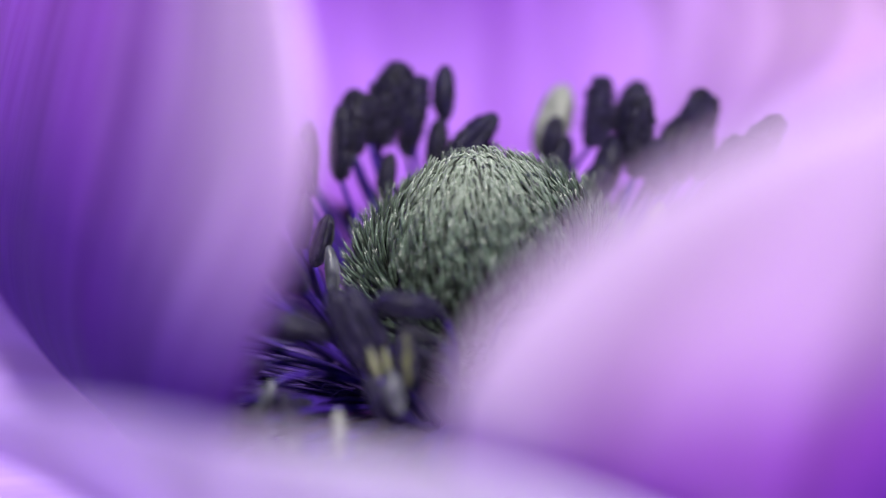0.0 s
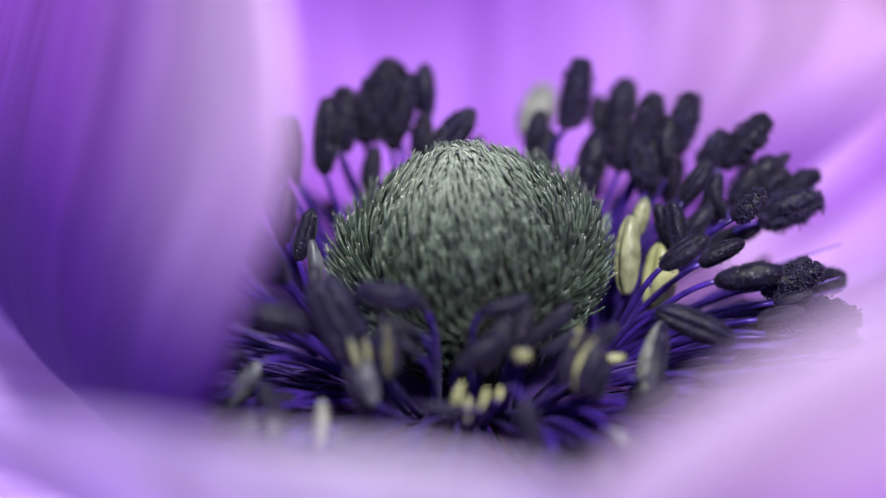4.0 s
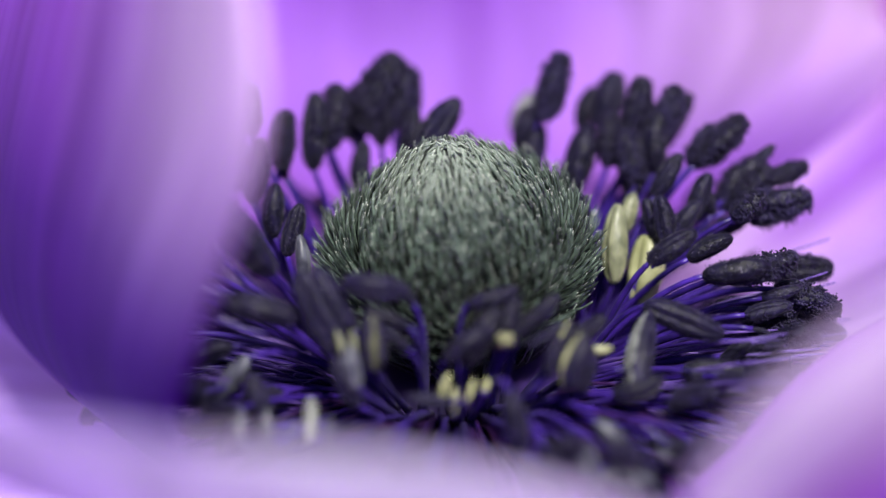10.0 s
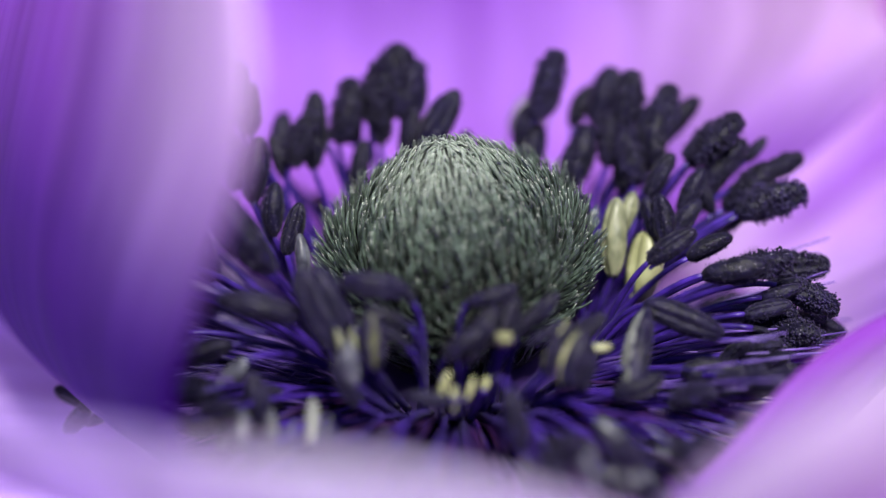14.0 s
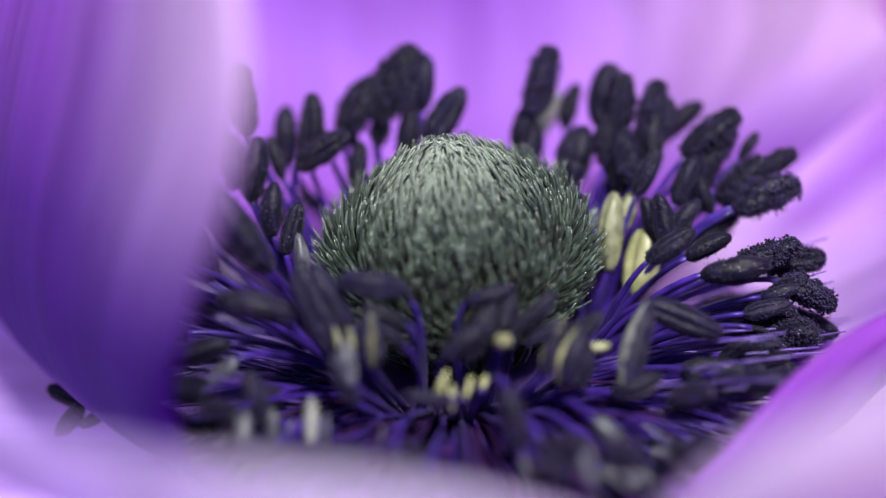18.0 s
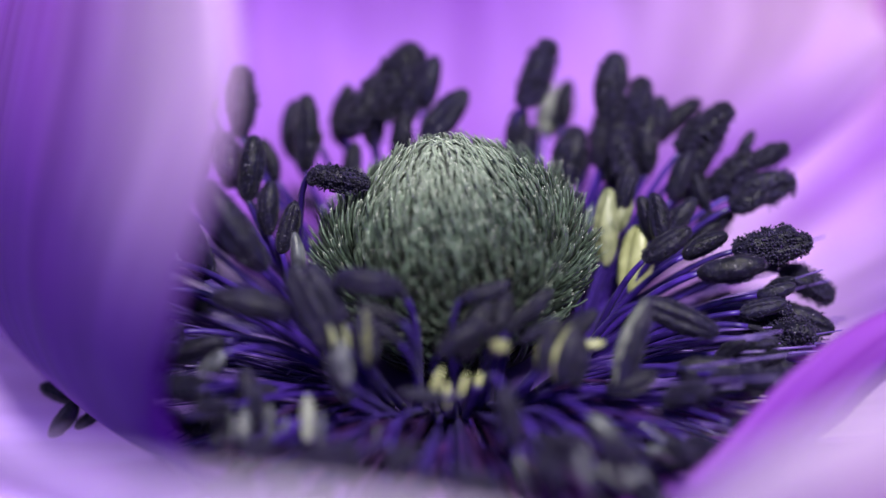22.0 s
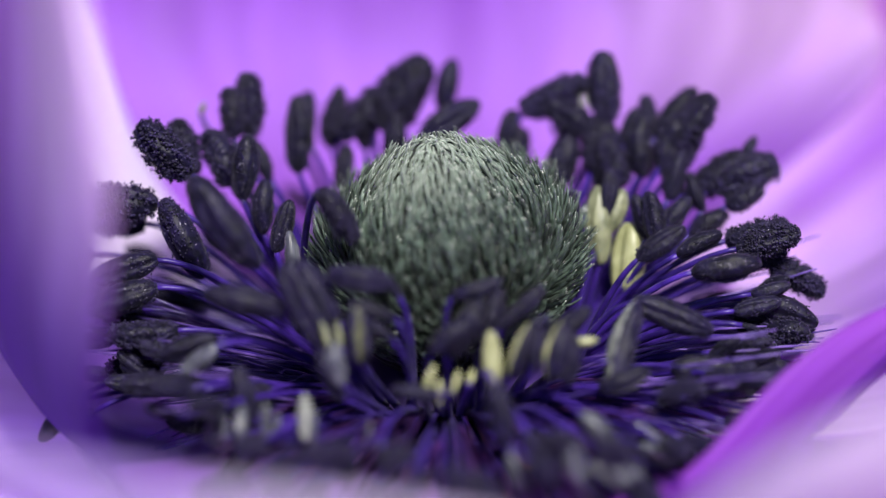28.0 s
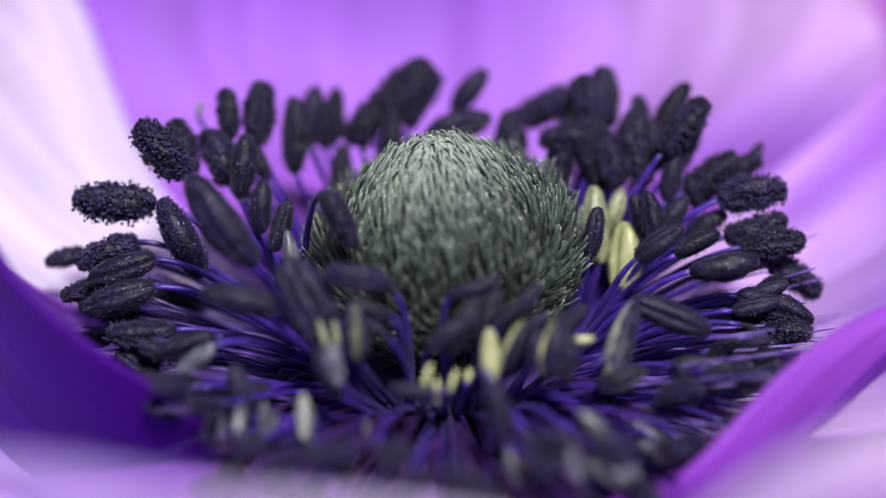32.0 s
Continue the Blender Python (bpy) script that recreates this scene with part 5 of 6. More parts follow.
    walk(stamen_c3.children[0], nods(stamen_c3.children[0], [(0, (0.15, 0.39, 0.91)), (6, (0.15, 0.39, 0.9)), (9, (0.15, 0.39, 0.91)), (13, (0.07, 0.39, 0.92)), (19, (0.07, 0.39, 0.92)), (23, (-0.02, 0.39, 0.92)), (25.5, (-0.22, 0.39, 0.9)), (28, (-0.81, 0.24, 0.54)), (32, (-1, -0.02, -0.05))]))
    walk(stamen_c4, swings(stamen_c4, [(0, (-3.3, 3.4, 1), (0.29, 0.08, 0.67)), (6, (-0.8, 9.6, -0.2), (0.11, 0.01, 0.2)), (13, (-1.4, 5.7, 0.2), (0.06, 0.01, 0.12)), (19, (-1.8, 3.1, 0.5), (0.04, 0.01, 0.09)), (23, (-2.4, 2, 0.8), (0.09, 0.02, 0.22)), (28, (-2.3, 0.5, 0.8), (0.04, 0.01, 0.11)), (32, (0, 0, 0))]))
    walk(stamen_c4.children[0], nods(stamen_c4.children[0], [(0, (0.31, 0.37, 0.88)), (6, (-0.22, 0.44, 0.88)), (13, (-0.01, 0.43, 0.9)), (19, (-0.02, 0.43, 0.9)), (23, (0.07, 0.41, 0.91)), (28, (0.03, 0.41, 0.91)), (32, (-0.27, 0.44, 0.86))]))
    walk(stamen_c5, swings(stamen_c5, [(0, (-0.2, 10, -1.6), (0.74, 0.14, 0.82)), (6, (1.3, 17.6, -3.8), (1.04, 0.11, 0.88)), (9, (1.5, 17.9, -3.9), (0.9, 0.09, 0.75)), (13, (0.7, 13.6, -2.7), (0.73, 0.11, 0.71)), (19, (-0.3, 9.7, -1.4), (0.79, 0.16, 0.88)), (23, (-0.7, 7.7, -0.9), (0.74, 0.16, 0.88)), (25.5, (-0.9, 5.8, -0.4), (0.56, 0.14, 0.72)), (28, (-1, 4, -0.1), (0.39, 0.1, 0.54)), (32, (0, 0, 0))]))
    walk(stamen_c5.children[0], nods(stamen_c5.children[0], [(0, (0.62, 0.32, 0.72)), (6, (0.49, 0.36, 0.8)), (9, (0.45, 0.38, 0.8)), (13, (0.42, 0.39, 0.82)), (19, (0.34, 0.41, 0.85)), (23, (0.31, 0.41, 0.86)), (25.5, (0.24, 0.41, 0.87)), (28, (0.21, 0.42, 0.88)), (32, (-0.3, 0.43, 0.85))]))
    walk(stamen_c6, swings(stamen_c6, [(0, (-1.3, 2, 0.3), (-0.08, -0.03, -0.12)), (9, (-3.8, 1.2, 2.1), (-0.23, -0.13, -0.34)), (19, (-4, -0.6, 2.7), (-0.22, -0.13, -0.35)), (28, (-0.3, 0.2, 0.1), (-0.01, -0.01, -0.02)), (32, (0, 0, 0))]))
    walk(stamen_c6.children[0], nods(stamen_c6.children[0], [(0, (0.23, 0.42, 0.88)), (9, (0.44, 0.34, 0.83)), (19, (0.8, 0.2, 0.57)), (28, (0.62, 0.35, 0.7)), (32, (0.53, 0.38, 0.75))]))
    walk(stamen_c7, swings(stamen_c7, [(0, (-3.5, 9.6, 0.1), (0.29, 0.1, 0.4)), (6, (-3.4, 9.9, 0), (0.21, 0.07, 0.29)), (9, (-3.6, 7.9, 0.4), (0.03, 0.01, 0.04)), (13, (-0.7, 4.8, -0.5), (0.02, 0.01, 0.03)), (19, (-4.3, 4.1, 1.4), (0.07, 0.03, 0.12)), (23, (-4.5, 3.5, 1.6), (0.08, 0.04, 0.15)), (28, (-4.4, 3.4, 1.6), (0.05, 0.03, 0.09)), (32, (0, 0, 0))]))
    walk(stamen_c7.children[0], nods(stamen_c7.children[0], [(0, (0.53, 0.29, 0.79)), (6, (0.59, 0.28, 0.76)), (9, (0.63, 0.26, 0.72)), (13, (0.71, 0.29, 0.64)), (19, (0.74, 0.22, 0.63)), (23, (0.7, 0.24, 0.67)), (28, (0.53, 0.3, 0.79)), (32, (0.65, 0.35, 0.68))]))
    walk(stamen_c8, swings(stamen_c8, [(0, (-3.1, 4.1, 1.4), (0.08, 0.02, 0.1)), (6, (1.8, 6.7, -2.2)), (13, (6.1, 1.1, -4.1), (-0.03, 0, -0.04)), (19, (-0.1, -0.6, 0.2)), (28, (-1.9, 0.7, 1.1), (0.01, 0, 0.02)), (32, (0, 0, 0))]))
    walk(stamen_c8.children[0], nods(stamen_c8.children[0], [(0, (0.26, 0.37, 0.89)), (6, (0.1, 0.48, 0.88)), (13, (0.4, 0.52, 0.76)), (19, (0.4, 0.42, 0.82)), (28, (0.27, 0.4, 0.87)), (32, (0.24, 0.44, 0.87))]))
    walk(stamen_c9, swings(stamen_c9, [(0, (-0.7, 5.8, -0.5), (0.59, 0.12, 0.56)), (6, (0, 8.7, -1.7), (0.36, 0.06, 0.31)), (13, (0.1, 8.8, -1.8), (0.27, 0.04, 0.23)), (19, (-0.6, 5.1, -0.5), (0.25, 0.05, 0.25)), (23, (-0.9, 3, 0.2), (0.19, 0.04, 0.2)), (28, (-1.1, 1.4, 0.7), (0.09, 0.02, 0.1)), (32, (0, 0, 0))]))
    walk(stamen_c9.children[0], nods(stamen_c9.children[0], [(0, (0.63, 0.32, 0.7)), (6, (0.59, 0.35, 0.73)), (13, (0.56, 0.36, 0.75)), (19, (0.66, 0.31, 0.68)), (23, (0.73, 0.28, 0.62)), (28, (0.79, 0.25, 0.56)), (32, (0.81, 0.26, 0.52))]))
    walk(stamen_c10, swings(stamen_c10, [(0, (1.7, 3.6, -2.8), (0.61, 0.1, 0.49)), (6, (1.8, 5.2, -3.4), (0.75, 0.11, 0.56)), (13, (1.5, 3.1, -2.5), (0.77, 0.13, 0.62)), (19, (1.3, 1.5, -1.9), (0.69, 0.13, 0.59)), (23, (1.2, 0.2, -1.3), (0.66, 0.14, 0.6)), (28, (1.3, -0.1, -1.3), (0.32, 0.07, 0.29)), (32, (0, 0, 0))]))
    walk(stamen_c10.children[0], nods(stamen_c10.children[0], [(0, (0.65, 0.37, 0.67)), (6, (0.9, 0.22, 0.38)), (13, (0.87, 0.25, 0.42)), (19, (0.86, 0.25, 0.44)), (23, (0.9, 0.22, 0.37)), (28, (0.95, 0.16, 0.25)), (32, (0.93, 0.17, 0.33))]))
    walk(stamen_c11, swings(stamen_c11, [(0, (0.8, 4.2, -1.1)), (6, (-3.1, 7.2, 2)), (13, (-1, 4.5, 0.4)), (19, (-2.4, 2.5, 1.8)), (23, (-6.1, 2.8, 5.1), (0.06, 0.02, 0.07)), (25.5, (-6.4, 1.3, 5.5)), (28, (-6.7, 0, 5.8), (0.04, 0.01, 0.05)), (32, (0, 0, 0))]))
    walk(stamen_c11.children[0], nods(stamen_c11.children[0], [(0, (0.65, 0.34, 0.68)), (6, (0.92, 0.08, 0.38)), (13, (0.93, 0.12, 0.34)), (19, (0.93, 0.11, 0.34)), (23, (0.96, -0.01, 0.25)), (25.5, (0.95, 0.03, 0.32)), (28, (0.95, 0.01, 0.3)), (32, (0.99, 0.07, 0.13))]))
    walk(stamen_c13, swings(stamen_c13, [(0, (1.2, 0.3, -0.6), (0.17, 0.06, 0.37)), (6, (1.2, 0.3, -0.6), (0.19, 0.06, 0.41)), (13, (1.2, 0.4, -0.6), (0.19, 0.06, 0.41)), (19, (1.3, 0.2, -0.6), (0.15, 0.05, 0.31)), (25, (1.5, -0.2, -0.6), (0.08, 0.02, 0.16)), (28, (1.5, -0.3, -0.7), (0.05, 0.01, 0.1)), (32, (0, 0, 0))]))
    walk(stamen_c14, swings(stamen_c14, [(0, (1.3, -1.7, -0.4), (0.01, -0, 0.03)), (6, (-3.4, 0.6, 0.7), (0.01, -0, 0.05)), (13, (-4, 1.7, 0.9), (0.05, 0, 0.2)), (19, (-5.8, -0.1, 1.2), (0.12, 0.03, 0.61)), (32, (0, 0, 0))]))
    walk(stamen_c14.children[0], nods(stamen_c14.children[0], [(0, (0.41, 0.44, 0.8)), (6, (0.49, 0.35, 0.8)), (13, (0.31, 0.36, 0.88)), (19, (0.33, 0.34, 0.88)), (32, (0.35, 0.43, 0.84))]))
    walk(stamen_d1, swings(stamen_d1, [(0, (9.3, 5, -11.6)), (6, (10.1, 3.3, -12.4)), (13, (13, -4, -15.6)), (19, (7, 0, -8.6)), (23, (4.5, -0.7, -5.4)), (28, (2.1, -0.8, -2.5)), (32, (0, 0, 0))]))
    walk(stamen_d1.children[0], nods(stamen_d1.children[0], [(0, (0.91, 0.33, 0.24)), (6, (0.86, 0.4, 0.3)), (13, (0.92, 0.38, 0.06)), (19, (0.91, 0.32, 0.25)), (23, (0.94, 0.24, 0.23)), (28, (0.96, 0.17, 0.21)), (32, (0.96, 0.13, 0.25))]))
    walk(stamen_d2, swings(stamen_d2, [(0, (6.8, 5.4, -10)), (3, (-2, 12.9, 3.1)), (6, (-2.2, 12.1, 3.4), (0.13, 0.01, 0.05)), (9, (-2.6, 10.9, 3.9), (0.1, 0.01, 0.04)), (13, (0.7, 7.7, -0.9)), (19, (0, 4.6, 0.1)), (23, (3.1, -1.8, -4.7)), (28, (3.3, -3.7, -4.9)), (32, (0, 0, 0))]))
    walk(stamen_d2.children[0], nods(stamen_d2.children[0], [(0, (0.95, 0.24, 0.18)), (3, (0.94, 0, 0.33)), (6, (0.95, -0.01, 0.31)), (9, (0.97, -0.04, 0.26)), (13, (0.97, 0.08, 0.25)), (19, (0.97, 0.07, 0.21)), (23, (0.95, 0.21, 0.21)), (28, (0.96, 0.21, 0.16)), (32, (0.99, 0.05, 0.11))]))
    walk(stamen_d4, swings(stamen_d4, [(0, (0.8, 12.3, -2.5), (0.08, 0, 0.02)), (6, (7, 0.8, -13.8)), (13, (5.9, -1.1, -11.4)), (19, (4.8, -1.9, -9.2)), (23, (-0.3, 2.4, 0.4)), (28, (1.7, -1.4, -3.2)), (32, (0, 0, 0))]))
    walk(stamen_d4.children[0], nods(stamen_d4.children[0], [(0, (0.99, -0.01, 0.12)), (6, (0.97, 0.1, -0.2)), (13, (0.93, -0.04, -0.37)), (19, (0.91, -0.09, -0.41)), (23, (0.88, -0.23, -0.41)), (28, (0.87, -0.19, -0.46)), (32, (0.82, -0.26, -0.51))]))
    walk(stamen_d5, swings(stamen_d5, [(0, (-0.7, 19.3, 7.7), (1.1, -0.05, 0.23)), (6, (-3.5, 14.1, 10.5), (0.15, 0, 0.05)), (13, (-3.6, 14, 10.6), (0.17, 0, 0.05)), (19, (-3, 10.6, 8.5)), (23, (-2, 8.5, 6.1)), (28, (-0.3, 1.6, 1.1)), (32, (0, 0, 0))]))
    walk(stamen_d5.children[0], nods(stamen_d5.children[0], [(0, (0.94, -0.13, 0.33)), (6, (0.96, -0.28, 0.02)), (13, (0.96, -0.27, 0.05)), (19, (0.96, -0.26, -0.08)), (23, (0.98, -0.21, -0.07)), (28, (0.95, -0.16, -0.27)), (32, (0.95, -0.15, -0.29))]))
    walk(stamen_d8, swings(stamen_d8, [(0, (21.7, 0.7, -5.9)), (6, (18, 0.6, -4.9)), (13, (10.9, 0.2, -3)), (19, (4.1, -1.8, -1)), (32, (0, 0, 0))]))
    walk(stamen_d8.children[0], nods(stamen_d8.children[0], [(0, (0, 0.75, 0.66)), (6, (0, 0.71, 0.71)), (13, (0.02, 0.62, 0.79)), (19, (0.1, 0.52, 0.85)), (32, (-0.09, 0.45, 0.89))]))
    walk(stamen_g11, swings(stamen_g11, [(0, (-21.8, 18.4, 5.7), (1.46, 1, 2.37)), (6, (-22, 17.9, 5.7), (1.34, 0.94, 2.22)), (9, (-22.9, 14.9, 5.8), (1.15, 0.93, 2.15)), (13, (-23.5, 13, 5.8), (1, 0.89, 2.03)), (19, (-24.6, 8.8, 5.9), (0.75, 0.84, 1.87)), (21, (-25, 8.5, 5.9), (0.52, 0.6, 1.32)), (23, (-25.3, 7.4, 5.9), (0.47, 0.58, 1.27)), (28, (-25.9, 5.7, 6), (0.29, 0.41, 0.87)), (32, (0, 0, 0))]))
    walk(stamen_g11.children[0], nods(stamen_g11.children[0], [(0, (0.41, -0.02, 0.91)), (6, (0.27, 0.01, 0.96)), (9, (0.31, 0, 0.95)), (13, (0.34, -0.01, 0.94)), (19, (0.3, -0.01, 0.95)), (21, (0.24, -0.01, 0.97)), (23, (0.05, 0.02, 1)), (28, (0.06, 0.01, 1)), (32, (0.16, 0.45, 0.88))]))
    walk(stamen_d10, swings(stamen_d10, [(0, (8.5, 8.7, -6.1)), (6, (4.8, 5.3, -3.4)), (13, (3.3, 3.6, -2.4)), (19, (1, 0.7, -0.7)), (32, (0, 0, 0))]))
    walk(stamen_d10.children[0], nods(stamen_d10.children[0], [(0, (-0.1, 0.58, 0.81)), (6, (0, 0.53, 0.85)), (13, (0.04, 0.5, 0.86)), (19, (0.15, 0.47, 0.87)), (32, (0.06, 0.45, 0.89))]))
    walk(stamen_e6, swings(stamen_e6, [(0, (4.54, 4.02, 1.06), (0.05, -0.06, 0.04)), (7, (2.48, 3.35, 1.98), (0.08, -0.1, 0.08)), (14, (0.78, 1.82, 1.56), (0.06, -0.08, 0.06)), (21, (0.42, 0.09, -0.24), (-0.01, 0.01, -0.01)), (30, (0, 0, 0), (0, 0, 0)), (32, (0, 0, 0), (0, 0, 0))]))
    walk(stamen_e6.children[0], nods(stamen_e6.children[0], [(0, (0.16, 0.83, 0.53)), (7, (0.19, 0.81, 0.56)), (14, (0.2, 0.8, 0.57)), (21, (0.32, 0.44, 0.84)), (30, (0.27, 0.73, 0.63)), (32, (0.27, 0.73, 0.63))]))
    walk(stamen_e2, swings(stamen_e2, [(0, (-14.2, -2.5, 0.3)), (3, (-13.6, 0.3, 3.1)), (6, (-17.2, -0.6, 2.9)), (13, (-19.3, -1.7, 2.2)), (19, (-17.4, -1.4, 2.1)), (25, (-11.7, -1, 1.4)), (25.5, (-11, -0.9, 1.3)), (28, (0.7, 0.2, 0.1)), (32, (0, 0, 0))]))
    walk(stamen_e2.children[0], nods(stamen_e2.children[0], [(0, (0.03, -0.96, 0.29)), (3, (-0.04, -0.95, 0.3)), (6, (-0.03, -0.97, 0.25)), (13, (-0.01, -0.98, 0.21)), (19, (-0.01, -0.97, 0.24)), (25, (0, -0.94, 0.35)), (25.5, (0, -0.92, 0.39)), (28, (-0.04, 0.46, 0.88)), (32, (-0.02, 0.45, 0.89))]))
    walk(stamen_e2b, swings(stamen_e2b, [(0, (-3.9, 13.6, 10.8)), (6, (-3, 13.3, 10.3)), (13, (-3.2, 10.8, 8.5)), (25, (-2, 9, 7)), (28, (1.3, 2.4, 1.5)), (32, (0, 0, 0))]))
    walk(stamen_e2b.children[0], nods(stamen_e2b.children[0], [(0, (0.15, 0.33, 0.93)), (6, (0.14, 0.35, 0.93)), (13, (0.31, 0.31, 0.9)), (25, (0.2, 0.37, 0.91)), (28, (0.34, 0.43, 0.83)), (32, (0.41, 0.41, 0.81))]))
    walk(stamen_e2c, swings(stamen_e2c, [(0, (4.1, 2.7, 1)), (3, (3.3, 2.2, 0.8)), (6, (2.5, 1.8, 0.7)), (13, (1.6, 1.6, 0.9)), (19, (1.2, 1.2, 0.6)), (25, (0.6, 0.6, 0.3)), (32, (0, 0, 0))]))
    walk(stamen_e3, swings(stamen_e3, [(0, (1.2, 0.8, 0.2)), (6, (2.3, 2.3, 1.2)), (13, (2, 1.6, 0.7)), (25, (0.7, 1, 0.7)), (32, (0, 0, 0))]))
    walk(stamen_e3.children[0], nods(stamen_e3.children[0], [(0, (0.32, 0.44, 0.84)), (6, (0.31, 0.45, 0.83)), (13, (0.3, 0.46, 0.84)), (25, (0.22, 0.45, 0.87)), (32, (0.18, 0.45, 0.88))]))
    walk(stamen_e3b, swings(stamen_e3b, [(0, (4.2, 3.4, 0.9)), (3, (3.4, 2.8, 0.7)), (6, (2.5, 2.1, 0.6)), (13, (1.6, 1.9, 0.9)), (19, (1.2, 1.4, 0.7)), (25, (0.6, 0.7, 0.3)), (32, (0, 0, 0))]))
    walk(stamen_e4, swings(stamen_e4, [(0, (4, 3.4, 0.5)), (3, (3.2, 2.8, 0.4)), (6, (2.4, 2.2, 0.4)), (13, (1.5, 1.9, 0.7)), (19, (1.1, 1.5, 0.5)), (25, (0.6, 0.7, 0.3)), (32, (0, 0, 0))]))
    walk(stamen_e5, swings(stamen_e5, [(0, (4.1, 4.4, 1.6)), (3, (3.3, 3.5, 1.3)), (6, (2.4, 2.7, 1.1)), (13, (1.6, 2.3, 1.4)), (19, (1.2, 1.7, 1)), (25, (0.6, 0.8, 0.5)), (32, (0, 0, 0))]))
    walk(stamen_e5b, swings(stamen_e5b, [(0, (3.5, 3.8, 0.9)), (3, (2.8, 3.1, 0.7)), (6, (2.1, 2.4, 0.6)), (13, (1.3, 2.1, 1)), (19, (1, 1.6, 0.7)), (25, (0.5, 0.8, 0.4)), (32, (0, 0, 0))]))
    walk(stamen_e7a, swings(stamen_e7a, [(0, (4.8, 1.8, 2.1)), (3, (3.8, 1.5, 1.8)), (6, (2.9, 1.2, 1.4)), (13, (1.9, 1.3, 1.4)), (19, (1.5, 0.9, 1)), (25, (0.7, 0.5, 0.5)), (32, (0, 0, 0))]))
    walk(stamen_e7b, swings(stamen_e7b, [(0, (5, 1.6, 2.5)), (3, (4, 1.3, 2.1)), (6, (3, 1.1, 1.7)), (13, (2, 1.1, 1.7)), (19, (1.5, 0.8, 1.2)), (25, (0.7, 0.4, 0.6)), (32, (0, 0, 0))]))
    walk(stamen_e7c, swings(stamen_e7c, [(0, (4.7, 1.9, 2)), (3, (3.8, 1.6, 1.7)), (6, (2.8, 1.3, 1.4)), (13, (1.9, 1.3, 1.4)), (19, (1.4, 1, 1)), (25, (0.7, 0.5, 0.5)), (32, (0, 0, 0))]))
    walk(stamen_e7d, swings(stamen_e7d, [(0, (4.7, 2.2, 1.7)), (3, (3.8, 1.9, 1.5)), (6, (2.9, 1.5, 1.2)), (13, (1.9, 1.4, 1.2)), (19, (1.4, 1.1, 0.9)), (25, (0.7, 0.5, 0.5)), (32, (0, 0, 0))]))
    walk(stamen_e8, swings(stamen_e8, [(0, (0.12, -1, -2.14), (-0.07, -0.12, 0.05)), (6, (-1.21, -0.44, -2.45), (-0.07, -0.12, 0.06)), (14, (0.03, -0.6, -1.34), (-0.04, -0.08, 0.03)), (23, (-0.1, -0.4, -1.03), (-0.03, -0.05, 0.02)), (30, (0, 0, 0), (0, 0, 0)), (32, (0, 0, 0), (0, 0, 0))]))
    walk(stamen_e8.children[0], nods(stamen_e8.children[0], [(0, (-0.03, 0.45, 0.89)), (6, (-0.01, 0.72, 0.69)), (14, (-0.01, 0.76, 0.65)), (23, (-0.03, 0.64, 0.77)), (30, (-0.04, 0.64, 0.77)), (32, (-0.04, 0.64, 0.77))]))
    walk(stamen_e9, swings(stamen_e9, [(0, (1.9, -1.1, 3.1)), (3, (1.5, -0.8, 2.6)), (6, (1.1, -0.5, 2.1)), (13, (0.7, -0.1, 2)), (19, (0.5, -0.1, 1.5)), (25, (0.2, -0, 0.7)), (32, (0, 0, 0))]))
    walk(stamen_e12, swings(stamen_e12, [(0, (2.8, -0.6, 3.5)), (3, (2.3, -0.4, 2.9)), (6, (1.7, -0.2, 2.3)), (13, (1.1, 0.2, 2.1)), (19, (0.8, 0.1, 1.6)), (25, (0.4, 0.1, 0.8)), (32, (0, 0, 0))]))
    walk(stamen_f7, swings(stamen_f7, [(0, (2.57, -2.84, -2.67), (-0.29, -0.34, 0.09)), (6, (-0.63, -0.56, -3.12), (-0.19, -0.22, 0.08)), (14, (0.51, -0.95, -1.69), (-0.13, -0.16, 0.05)), (23, (0.28, -0.32, -0.31), (-0.03, -0.04, 0.01)), (30, (0, 0, 0), (0, 0, 0)), (32, (0, 0, 0), (0, 0, 0))]))
    walk(stamen_f7.children[0], nods(stamen_f7.children[0], [(0, (0.02, 0.49, 0.87)), (6, (-0.03, 0.65, 0.76)), (14, (0.02, 0.71, 0.71)), (23, (0, 0.66, 0.75)), (30, (0.03, 0.7, 0.71)), (32, (0.03, 0.7, 0.71))]))
    walk(stamen_f7b, swings(stamen_f7b, [(0, (3.82, -3.42, -2.89), (-0.27, -0.37, 0.08)), (6, (0.23, -1.3, -3.61), (-0.19, -0.26, 0.08)), (14, (0.87, -0.87, -0.95), (-0.07, -0.1, 0.03)), (23, (0.18, -0.21, -0.27), (-0.02, -0.02, 0.01)), (30, (0, 0, 0), (0, 0, 0)), (32, (0, 0, 0), (0, 0, 0))]))
    walk(stamen_f7b.children[0], nods(stamen_f7b.children[0], [(0, (0.01, 0.66, 0.75)), (6, (-0.05, 0.61, 0.79)), (14, (-0.06, 0.67, 0.74)), (23, (-0.06, 0.46, 0.89)), (30, (-0.03, 0.5, 0.87)), (32, (-0.03, 0.5, 0.87))]))
    walk(stamen_f7c, swings(stamen_f7c, [(0, (2.7, -1.3, 2.1)), (3, (2.1, -1, 1.8)), (6, (1.6, -0.7, 1.4)), (13, (0.9, -0.4, 1.4)), (19, (0.7, -0.3, 1.1)), (25, (0.3, -0.1, 0.5)), (32, (0, 0, 0))]))
